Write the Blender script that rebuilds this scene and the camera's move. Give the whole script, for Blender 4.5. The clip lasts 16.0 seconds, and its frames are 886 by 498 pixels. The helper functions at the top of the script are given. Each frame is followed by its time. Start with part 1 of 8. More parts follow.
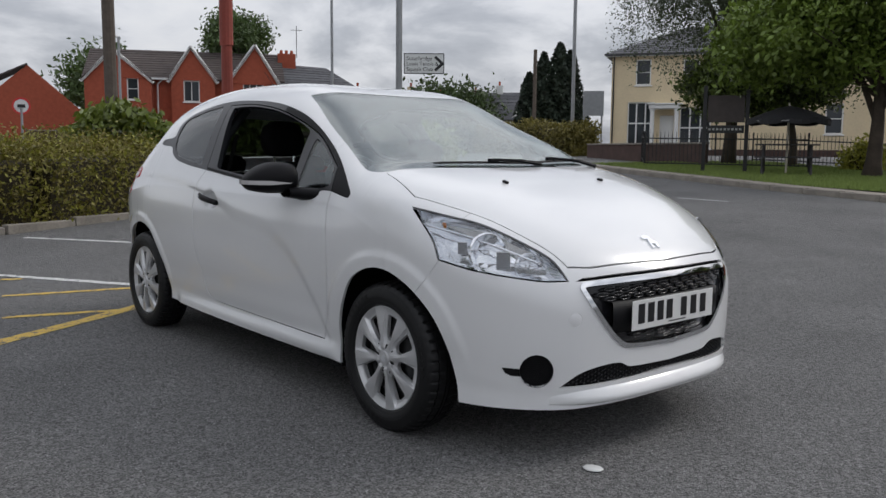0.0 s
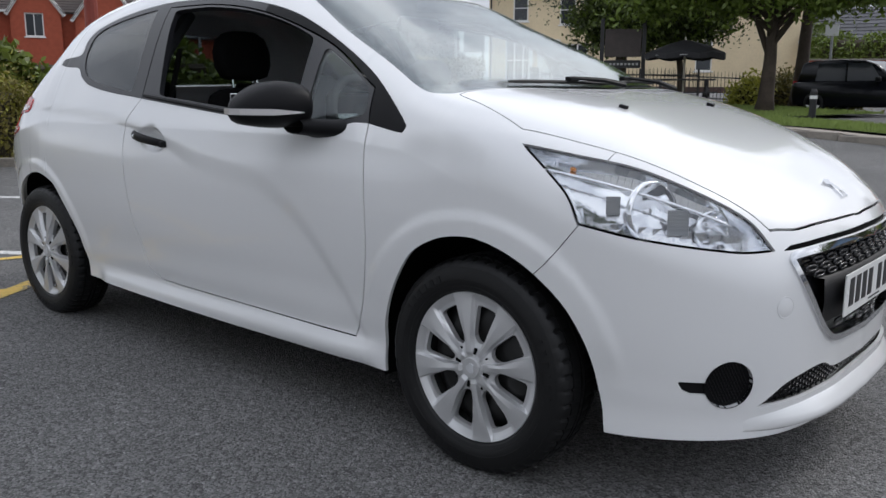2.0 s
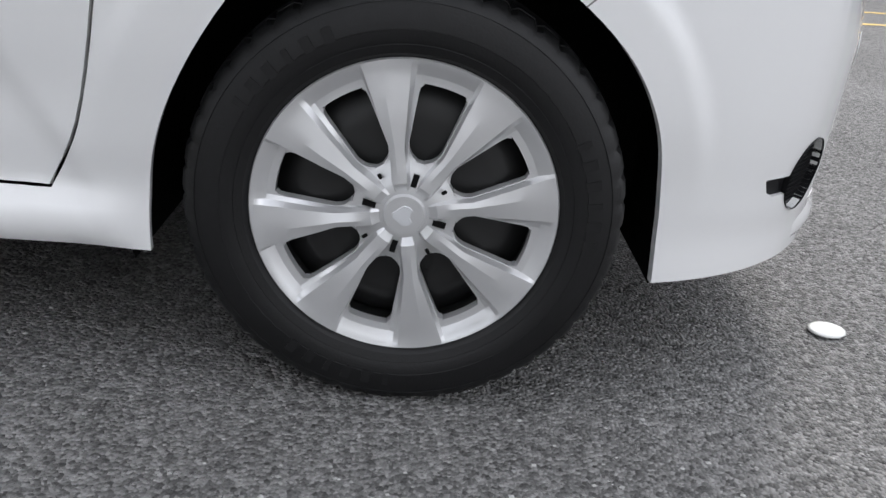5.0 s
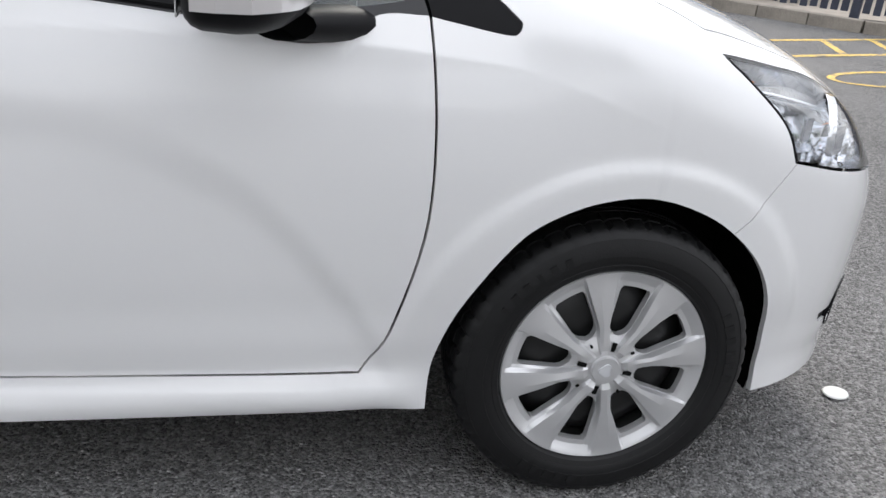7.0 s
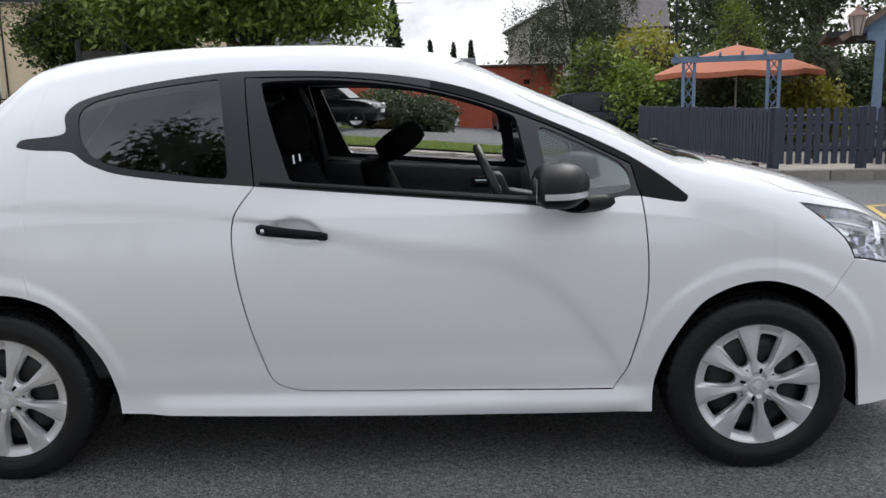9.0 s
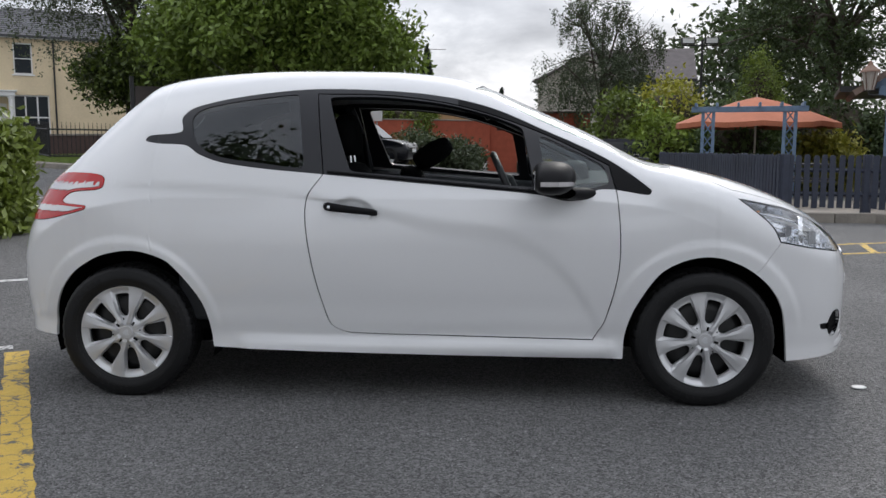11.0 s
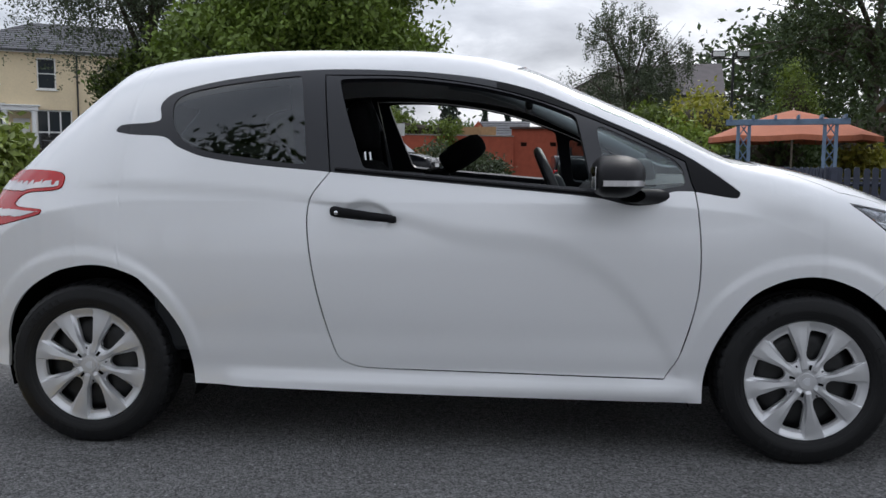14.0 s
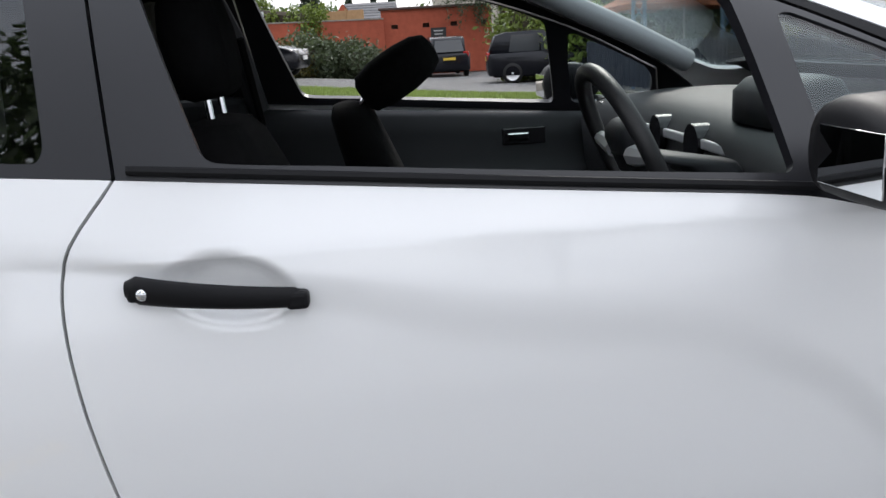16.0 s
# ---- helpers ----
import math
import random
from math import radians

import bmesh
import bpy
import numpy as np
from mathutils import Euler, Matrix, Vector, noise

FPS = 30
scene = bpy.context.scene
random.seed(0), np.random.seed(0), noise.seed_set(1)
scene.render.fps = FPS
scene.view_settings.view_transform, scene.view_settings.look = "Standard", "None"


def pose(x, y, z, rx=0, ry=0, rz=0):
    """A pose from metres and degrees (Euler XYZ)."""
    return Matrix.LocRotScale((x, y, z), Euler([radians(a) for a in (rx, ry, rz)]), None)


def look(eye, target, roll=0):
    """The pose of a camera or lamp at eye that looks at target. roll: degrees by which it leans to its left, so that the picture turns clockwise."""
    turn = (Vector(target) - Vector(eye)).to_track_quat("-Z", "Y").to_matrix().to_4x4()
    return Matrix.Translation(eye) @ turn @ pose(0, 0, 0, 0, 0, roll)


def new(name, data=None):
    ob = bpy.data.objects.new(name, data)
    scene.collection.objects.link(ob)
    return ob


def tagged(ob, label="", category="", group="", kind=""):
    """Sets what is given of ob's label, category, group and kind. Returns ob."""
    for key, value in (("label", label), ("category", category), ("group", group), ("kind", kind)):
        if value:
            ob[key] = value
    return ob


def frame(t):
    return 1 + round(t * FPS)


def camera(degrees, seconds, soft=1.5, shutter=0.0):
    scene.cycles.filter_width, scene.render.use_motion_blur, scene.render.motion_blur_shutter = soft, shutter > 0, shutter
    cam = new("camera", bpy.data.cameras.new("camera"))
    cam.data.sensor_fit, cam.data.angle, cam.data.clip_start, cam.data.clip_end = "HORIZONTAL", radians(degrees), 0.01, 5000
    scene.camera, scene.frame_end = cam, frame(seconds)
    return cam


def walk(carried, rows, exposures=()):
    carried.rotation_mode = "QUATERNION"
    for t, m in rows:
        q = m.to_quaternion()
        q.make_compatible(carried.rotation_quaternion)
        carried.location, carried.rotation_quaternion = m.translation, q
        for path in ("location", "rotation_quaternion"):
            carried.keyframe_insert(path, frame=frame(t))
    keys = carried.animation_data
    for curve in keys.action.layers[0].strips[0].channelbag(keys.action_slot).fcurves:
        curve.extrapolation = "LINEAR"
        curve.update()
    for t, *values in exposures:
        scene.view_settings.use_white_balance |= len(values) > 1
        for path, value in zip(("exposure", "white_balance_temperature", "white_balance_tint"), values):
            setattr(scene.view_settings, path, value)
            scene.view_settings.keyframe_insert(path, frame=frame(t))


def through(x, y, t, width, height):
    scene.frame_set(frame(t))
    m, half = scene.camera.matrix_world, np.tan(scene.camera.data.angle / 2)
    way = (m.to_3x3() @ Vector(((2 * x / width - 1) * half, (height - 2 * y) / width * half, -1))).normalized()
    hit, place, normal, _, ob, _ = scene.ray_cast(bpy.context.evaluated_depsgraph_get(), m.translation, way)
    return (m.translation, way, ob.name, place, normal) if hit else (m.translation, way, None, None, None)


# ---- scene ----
cam = camera(55.8, 16.0)
PATH = [
    (0, (3.901, -2.73, 1.115), (2.381, -1.451, 0.881), 0.5),
    (0.5, (3.676, -2.726, 1.113), (2.19, -1.417, 0.835), 0.9),
    (1, (3.372, -2.748, 1.102), (1.975, -1.346, 0.814), 1.5),
    (1.5, (2.995, -2.627, 1.053), (1.624, -1.211, 0.71), 1.2),
    (2, (2.626, -2.506, 1.031), (1.341, -1.018, 0.66), 0.2),
    (2.5, (2.265, -2.367, 0.991), (1.21, -0.711, 0.607), -0.2),
    (3, (1.937, -2.147, 0.912), (1.034, -0.445, 0.373), -1.7),
    (3.5, (1.681, -1.992, 0.787), (1.066, -0.172, 0.23), 0.7),
    (4, (1.477, -1.85, 0.686), (1.133, 0.013, 0.043), 2.6),
    (6.5, (0.933, -1.977, 0.962), (1.325, -0.231, 0.068), 7.1),
    (7, (0.652, -2.128, 1.122), (1.029, -0.329, 0.334), 5.3),
    (7.5, (0.414, -2.456, 1.221), (0.603, -0.558, 0.617), 1.7),
    (8, (0.387, -2.833, 1.271), (0.304, -0.904, 0.75), -1.1),
    (8.5, (0.354, -3.159, 1.294), (0.263, -1.199, 0.908), -1.3),
    (9, (0.289, -3.5, 1.266), (0.247, -1.532, 0.911), -1.55),
    (9.5, (0.286, -3.813, 1.248), (0.287, -1.837, 0.942), 0.25),
    (10, (0.33, -4.082, 1.216), (0.244, -2.107, 0.917), 0.45),
    (12.5, (0.322, -4.475, 1.024), (0.202, -2.485, 0.859), -0.2),
    (13, (0.343, -4.303, 1.018), (0.163, -2.319, 0.846), -0.5),
    (13.5, (0.34, -4.047, 1.049), (0.138, -2.066, 0.869), -0.75),
    (14, (0.247, -3.699, 1.034), (0.092, -1.716, 0.828), 0.25),
    (14.5, (0.188, -3.3, 1.03), (0.081, -1.323, 0.743), 0.4),
    (15, (0.106, -2.835, 1.082), (0.073, -0.86, 0.767), -0.7),
    (15.5, (0.019, -2.39, 1.133), (0.084, -0.434, 0.72), -2.9),
    (16, (-0.029, -1.899, 1.148), (0.097, 0.038, 0.668), -3.4),
]
walk(cam, [(t, look(eye, target, roll)) for t, eye, target, roll in PATH],
     [(t, e, k, 10) for t, e, k in ((0, -0.2, 6400), (2, 0.15, 6250), (3, 0.38, 6250), (4.2, 0.72, 6350), (6.4, 1.15, 6750), (7.2, 0.8, 6500), (8.5, 0.48, 6350), (10, 0.25, 6350), (13, 0.1, 6350), (14.5, 0.08, 6100), (15.5, 0.58, 6200), (16, 0.95, 6400))])

# ---- world, sun, exposure ----
world = bpy.data.worlds.new("world")
scene.world = world
world.use_nodes = True
SUN_ELEV, SUN_TURN = 38.0, 20.0


def build_sky(w):
    nt = w.node_tree
    nt.nodes.clear()
    out = nt.nodes.new("ShaderNodeOutputWorld")
    bg = nt.nodes.new("ShaderNodeBackground")
    sky = nt.nodes.new("ShaderNodeTexSky")
    sky.sky_type, sky.sun_disc = "NISHITA", False
    sky.sun_elevation, sky.sun_rotation = radians(SUN_ELEV), radians(SUN_TURN)
    sky.dust_density, sky.air_density = 3.0, 1.0
    tc = nt.nodes.new("ShaderNodeTexCoord")
    sep = nt.nodes.new("ShaderNodeSeparateXYZ")
    nt.links.new(tc.outputs["Generated"], sep.inputs[0])
    # flatten the view direction onto a cloud layer
    up = nt.nodes.new("ShaderNodeMath")
    up.operation = "MAXIMUM"
    up.inputs[1].default_value = 0.0
    nt.links.new(sep.outputs["Z"], up.inputs[0])
    add = nt.nodes.new("ShaderNodeMath")
    add.operation = "ADD"
    add.inputs[1].default_value = 0.30
    nt.links.new(up.outputs[0], add.inputs[0])
    div = nt.nodes.new("ShaderNodeVectorMath")
    div.operation = "DIVIDE"
    comb = nt.nodes.new("ShaderNodeCombineXYZ")
    for k in range(3):
        nt.links.new(add.outputs[0], comb.inputs[k])
    nt.links.new(tc.outputs["Generated"], div.inputs[0])
    nt.links.new(comb.outputs[0], div.inputs[1])
    big = nt.nodes.new("ShaderNodeTexNoise")
    big.inputs["Scale"].default_value = 1.7
    big.inputs["Detail"].default_value = 7.0
    big.inputs["Roughness"].default_value = 0.56
    big.inputs["Distortion"].default_value = 0.35
    nt.links.new(div.outputs[0], big.inputs["Vector"])
    ramp = nt.nodes.new("ShaderNodeValToRGB")
    e = ramp.color_ramp.elements
    e[0].position, e[0].color = 0.30, (0.36, 0.38, 0.43, 1)
    e[1].position, e[1].color = 0.70, (1.00, 1.00, 1.01, 1)
    m1 = ramp.color_ramp.elements.new(0.46)
    m1.color = (0.58, 0.60, 0.65, 1)
    m2 = ramp.color_ramp.elements.new(0.57)
    m2.color = (0.87, 0.88, 0.92, 1)
    nt.links.new(big.outputs["Fac"], ramp.inputs[0])
    # thin veil of blue sky between the clouds
    mix = nt.nodes.new("ShaderNodeMixRGB")
    mix.inputs[0].default_value = 0.90
    scale = nt.nodes.new("ShaderNodeVectorMath")
    scale.operation = "SCALE"
    scale.inputs["Scale"].default_value = 0.12
    nt.links.new(sky.outputs[0], scale.inputs[0])
    nt.links.new(scale.outputs[0], mix.inputs[1])
    nt.links.new(ramp.outputs[0], mix.inputs[2])
    # an overcast sky is brighter overhead than at the horizon
    lift = nt.nodes.new("ShaderNodeMath")
    lift.operation = "MULTIPLY_ADD"
    lift.inputs[1].default_value, lift.inputs[2].default_value = 0.72, 0.76
    nt.links.new(up.outputs[0], lift.inputs[0])
    bright = nt.nodes.new("ShaderNodeVectorMath")
    bright.operation = "SCALE"
    nt.links.new(mix.outputs[0], bright.inputs[0])
    # the clouds glow towards the hidden sun
    toward = nt.nodes.new("ShaderNodeVectorMath")
    toward.operation = "DOT_PRODUCT"
    toward.inputs[1].default_value = (0.08, 0.68, 0.73)
    nt.links.new(tc.outputs["Generated"], toward.inputs[0])
    front = nt.nodes.new("ShaderNodeMath")
    front.operation = "MAXIMUM"
    front.inputs[1].default_value = 0.0
    nt.links.new(toward.outputs["Value"], front.inputs[0])
    glow = nt.nodes.new("ShaderNodeMath")
    glow.operation = "POWER"
    glow.inputs[1].default_value = 5.0
    nt.links.new(front.outputs[0], glow.inputs[0])
    both = nt.nodes.new("ShaderNodeMath")
    both.operation = "MULTIPLY_ADD"
    both.inputs[1].default_value = 0.30
    nt.links.new(glow.outputs[0], both.inputs[0])
    nt.links.new(lift.outputs[0], both.inputs[2])
    nt.links.new(both.outputs[0], bright.inputs["Scale"])
    nt.links.new(bright.outputs[0], bg.inputs[0])
    bg.inputs[1].default_value = 1.15
    nt.links.new(bg.outputs[0], out.inputs[0])


build_sky(world)
sun = new("sun", bpy.data.lights.new("sun", "SUN"))
sun.data.energy, sun.data.angle, sun.data.color = 0.85, radians(14), (1.0, 0.96, 0.9)
# the sun stands high, over the camera's right shoulder
sun.matrix_world = look((0, 0, 30), (0 - 30 * math.cos(radians(SUN_ELEV)) * math.sin(radians(SUN_TURN)), 0 - 30 * math.cos(radians(SUN_ELEV)) * math.cos(radians(SUN_TURN)), 30 - 30 * math.sin(radians(SUN_ELEV))))

# ---- materials ----
def material(name, colour, rough=0.5, metal=0.0, spec=0.5, coat=0.0, noise_scale=0.0, noise_mix=0.0, colour2=None, bump=0.0, bump_scale=40.0, vary=0.0, detail=6.0):
    """A procedural surface: base colour mottled at two scales, with fine relief."""
    m = bpy.data.materials.new(name)
    m.use_nodes = True
    nt = m.node_tree
    b = nt.nodes["Principled BSDF"]
    b.inputs["Base Color"].default_value = (*colour, 1)
    b.inputs["Roughness"].default_value, b.inputs["Metallic"].default_value = rough, metal
    b.inputs["Specular IOR Level"].default_value = spec
    b.inputs["Coat Weight"].default_value, b.inputs["Coat Roughness"].default_value = coat, 0.03
    tc = nt.nodes.new("ShaderNodeTexCoord")
    last = None
    if noise_scale:
        n1, n2 = nt.nodes.new("ShaderNodeTexNoise"), nt.nodes.new("ShaderNodeTexNoise")
        n1.inputs["Scale"].default_value, n2.inputs["Scale"].default_value = noise_scale, noise_scale * 11
        n1.inputs["Detail"].default_value, n2.inputs["Detail"].default_value = detail, 3
        avg = nt.nodes.new("ShaderNodeMath")
        avg.operation = "ADD"
        half = nt.nodes.new("ShaderNodeMath")
        half.operation = "MULTIPLY_ADD"
        half.inputs[1].default_value, half.inputs[2].default_value = 0.45, 0.02
        nt.links.new(tc.outputs["Object"], n1.inputs["Vector"])
        nt.links.new(tc.outputs["Object"], n2.inputs["Vector"])
        nt.links.new(n2.outputs["Fac"], half.inputs[0])
        half2 = nt.nodes.new("ShaderNodeMath")
        half2.operation = "MULTIPLY"
        half2.inputs[1].default_value = 0.55
        nt.links.new(n1.outputs["Fac"], half2.inputs[0])
        nt.links.new(half.outputs[0], avg.inputs[0])
        nt.links.new(half2.outputs[0], avg.inputs[1])
        ramp = nt.nodes.new("ShaderNodeValToRGB")
        ramp.color_ramp.elements[0].position, ramp.color_ramp.elements[1].position = 0.36, 0.66
        c2 = colour2 or tuple(c * (1 - noise_mix) for c in colour)
        ramp.color_ramp.elements[0].color, ramp.color_ramp.elements[1].color = (*c2, 1), (*colour, 1)
        nt.links.new(avg.outputs[0], ramp.inputs[0])
        last = ramp.outputs[0]
    if vary:
        info = nt.nodes.new("ShaderNodeObjectInfo")
        geo = nt.nodes.new("ShaderNodeNewGeometry")
        s = nt.nodes.new("ShaderNodeMath")
        s.operation = "ADD"
        nt.links.new(info.outputs["Random"], s.inputs[0])
        nt.links.new(geo.outputs["Random Per Island"], s.inputs[1])
        mr = nt.nodes.new("ShaderNodeMapRange")
        mr.inputs["From Max"].default_value = 2.0
        mr.inputs["To Min"].default_value, mr.inputs["To Max"].default_value = 1 - vary, 1 + vary
        nt.links.new(s.outputs[0], mr.inputs[0])
        mul = nt.nodes.new("ShaderNodeVectorMath")
        mul.operation = "SCALE"
        if last is None:
            mul.inputs[0].default_value = colour
        else:
            nt.links.new(last, mul.inputs[0])
        nt.links.new(mr.outputs[0], mul.inputs["Scale"])
        last = mul.outputs[0]
    if last is not None:
        nt.links.new(last, b.inputs["Base Color"])
    if bump:
        n3 = nt.nodes.new("ShaderNodeTexNoise")
        n3.inputs["Scale"].default_value, n3.inputs["Detail"].default_value = bump_scale, 4
        nt.links.new(tc.outputs["Object"], n3.inputs["Vector"])
        bp = nt.nodes.new("ShaderNodeBump")
        bp.inputs["Strength"].default_value, bp.inputs["Distance"].default_value = bump, 0.01
        nt.links.new(n3.outputs["Fac"], bp.inputs["Height"])
        nt.links.new(bp.outputs[0], b.inputs["Normal"])
    return m


def glass(name, tint=(0.75, 0.8, 0.8), rough=0.0, solid=0.0):
    """A thin pane: clear, tinted, mirroring by its own Fresnel."""
    m = bpy.data.materials.new(name)
    m.use_nodes = True
    nt = m.node_tree
    nt.nodes.clear()
    out = nt.nodes.new("ShaderNodeOutputMaterial")
    tr, gl = nt.nodes.new("ShaderNodeBsdfTransparent"), nt.nodes.new("ShaderNodeBsdfGlossy")
    tr.inputs[0].default_value = (*tint, 1)
    gl.inputs["Roughness"].default_value = rough
    lw = nt.nodes.new("ShaderNodeLayerWeight")
    lw.inputs[0].default_value = 0.5
    fr = nt.nodes.new("ShaderNodeMath")
    fr.operation = "POWER"
    fr.inputs[1].default_value = 5.0
    nt.links.new(lw.outputs["Facing"], fr.inputs[0])
    mix = nt.nodes.new("ShaderNodeMixShader")
    mr = nt.nodes.new("ShaderNodeMath")
    mr.operation = "MULTIPLY_ADD"
    mr.inputs[1].default_value, mr.inputs[2].default_value = 0.95 - solid, 0.042 + solid
    nt.links.new(fr.outputs[0], mr.inputs[0])
    nt.links.new(mr.outputs[0], mix.inputs[0])
    nt.links.new(tr.outputs[0], mix.inputs[1])
    nt.links.new(gl.outputs[0], mix.inputs[2])
    nt.links.new(mix.outputs[0], out.inputs[0])
    return m


PAINT = material("white_car_paint", (0.80, 0.80, 0.80), 0.26, spec=0.5, coat=1.0)
TRIM = material("black_plastic", (0.009, 0.009, 0.010), 0.46, spec=0.12, bump=0.05, bump_scale=900)
GLOSS_BLACK = material("black_gloss_trim", (0.012, 0.012, 0.014), 0.2, spec=0.5)
VOID = material("black_liner", (0.006, 0.006, 0.006), 0.9, spec=0.1)
RUBBER = material("tyre_rubber", (0.010, 0.010, 0.0105), 0.46, spec=0.30, noise_scale=9, noise_mix=0.3, bump=0.08, bump_scale=300)
SILVER = material("silver_wheel_paint", (0.66, 0.66, 0.665), 0.30, metal=0.55, spec=0.5, noise_scale=3, noise_mix=0.05, bump=0.02, bump_scale=900)
STEEL = material("dark_steel", (0.03, 0.03, 0.03), 0.45, metal=0.6)
CHROME = material("chrome", (0.80, 0.81, 0.83), 0.06, metal=1.0)
REFLECTOR = material("lamp_reflector", (0.85, 0.86, 0.88), 0.05, metal=1.0)
CLOTH = material("black_seat_cloth", (0.006, 0.006, 0.0065), 0.95, spec=0.08, noise_scale=60, noise_mix=0.4, bump=0.3, bump_scale=600)
DASH = material("dark_grey_dashboard", (0.028, 0.030, 0.033), 0.5, spec=0.25, bump=0.15, bump_scale=700)
PILLAR = material("satin_black_pillar_film", (0.014, 0.014, 0.017), 0.34, spec=0.5, bump=0.02, bump_scale=500)
GREYTRIM = material("light_grey_pillar_trim", (0.36, 0.38, 0.40), 0.6, noise_scale=200, noise_mix=0.1)
HEADLINING = material("grey_headlining", (0.05, 0.052, 0.055), 0.9, noise_scale=90, noise_mix=0.2)
PLATE = material("white_plate", (0.75, 0.75, 0.73), 0.4)
INK = material("plate_ink", (0.01, 0.01, 0.012), 0.4)
RED_LENS = material("red_lamp_lens", (0.48, 0.008, 0.008), 0.16, coat=0.25)
CLEAR_LENS_SOLID = material("clear_lamp_lens", (0.62, 0.60, 0.60), 0.12, metal=0.3, coat=0.6)
AMBER = material("amber_bulb", (0.8, 0.25, 0.03), 0.25)
GLASS_CLEAR = glass("clear_glass", (0.68, 0.73, 0.74), solid=0.02)
GLASS_SCREEN = glass("windscreen_glass", (0.84, 0.91, 0.89), solid=0.17)
GLASS_TINT = glass("tinted_rear_glass", (0.42, 0.45, 0.46), solid=0.045)
LENS = glass("headlamp_cover", (0.96, 0.965, 0.97))

# ---- building tools ----
from mathutils import bvhtree


def link(name, me, mat, parent=None, label="", smooth=False):
    """One mesh object from a mesh, under a thing, a part or at top level."""
    if mat is not None:
        me.materials.clear()
        me.materials.append(mat)
    ob = new(name, me)
    if parent is not None:
        ob.parent = parent
    if smooth:
        me.shade_smooth()
    return tagged(ob, label)


def part(name, bm, mat, parent=None, label="", smooth=False):
    me = bpy.data.meshes.new(name)
    bmesh.ops.recalc_face_normals(bm, faces=bm.faces)
    bm.to_mesh(me)
    bm.free()
    return link(name, me, mat, parent, label, smooth)


def from_lists(name, verts, faces, mat, parent=None, label="", smooth=False):
    me = bpy.data.meshes.new(name)
    me.from_pydata([tuple(v) for v in verts], [], [tuple(f) for f in faces])
    me.validate()
    return link(name, me, mat, parent, label, smooth)


def thing(name, x, y, z, rz=0.0, label="", category="", group="", kind=""):
    ob = new(name)
    ob.matrix_basis = pose(x, y, z, 0, 0, rz)
    return tagged(ob, label, category, group, kind)


def add_box(bm, cx, cy, cz, sx, sy, sz, m=None, bevel=0.0):
    r = bmesh.ops.create_cube(bm, size=1.0)
    vs = r["verts"]
    bmesh.ops.scale(bm, vec=(sx, sy, sz), verts=vs)
    if bevel:
        es = list({e for v in vs for e in v.link_edges})
        r2 = bmesh.ops.bevel(bm, geom=es, offset=bevel, segments=2, affect="EDGES", profile=0.5)
        vs = list({v for f in r2["faces"] for v in f.verts} | {v for v in vs if v.is_valid})
    bmesh.ops.translate(bm, vec=(cx, cy, cz), verts=vs)
    if m is not None:
        bmesh.ops.transform(bm, matrix=m, verts=vs)
    return vs


def box_bm(cx, cy, cz, sx, sy, sz, m=None, bevel=0.0):
    bm = bmesh.new()
    add_box(bm, cx, cy, cz, sx, sy, sz, m, bevel)
    return bm


def add_tube(bm, pts, radii, sides=8, caps=True):
    """A tapered tube along a line of points."""
    pts = [Vector(p) for p in pts]
    radii = radii if isinstance(radii, (list, tuple)) else [radii] * len(pts)
    rings = []
    ref = None
    for i, p in enumerate(pts):
        d = (pts[min(i + 1, len(pts) - 1)] - pts[max(i - 1, 0)]).normalized()
        a = Vector((0, 0, 1)) if abs(d.z) < 0.9 else Vector((1, 0, 0))
        if ref is None:
            ref = d.cross(a).normalized()
        ref = (ref - d * ref.dot(d)).normalized()
        b = d.cross(ref)
        rings.append([bm.verts.new(p + (ref * math.cos(2 * math.pi * k / sides) + b * math.sin(2 * math.pi * k / sides)) * radii[i]) for k in range(sides)])
    for r0, r1 in zip(rings, rings[1:]):
        for k in range(sides):
            bm.faces.new((r0[k], r0[(k + 1) % sides], r1[(k + 1) % sides], r1[k]))
    if caps:
        bm.faces.new(rings[0][::-1])
        bm.faces.new(rings[-1])
    return bm


def tube_bm(pts, radii, sides=8):
    return add_tube(bmesh.new(), pts, radii, sides)


def lathe(name, profile, mat, parent=None, steps=64, label="", smooth=True):
    """Turn a profile of (axial, radius) about the local y axis."""
    n = len(profile)
    verts, faces = [], []
    for k in range(steps):
        a = 2 * math.pi * k / steps
        for y, r in profile:
            verts.append((r * math.sin(a), y, r * math.cos(a)))
    for k in range(steps):
        k2 = (k + 1) % steps
        for j in range(n - 1):
            faces.append((k * n + j, k * n + j + 1, k2 * n + j + 1, k2 * n + j))
    return from_lists(name, verts, faces, mat, parent, label, smooth)


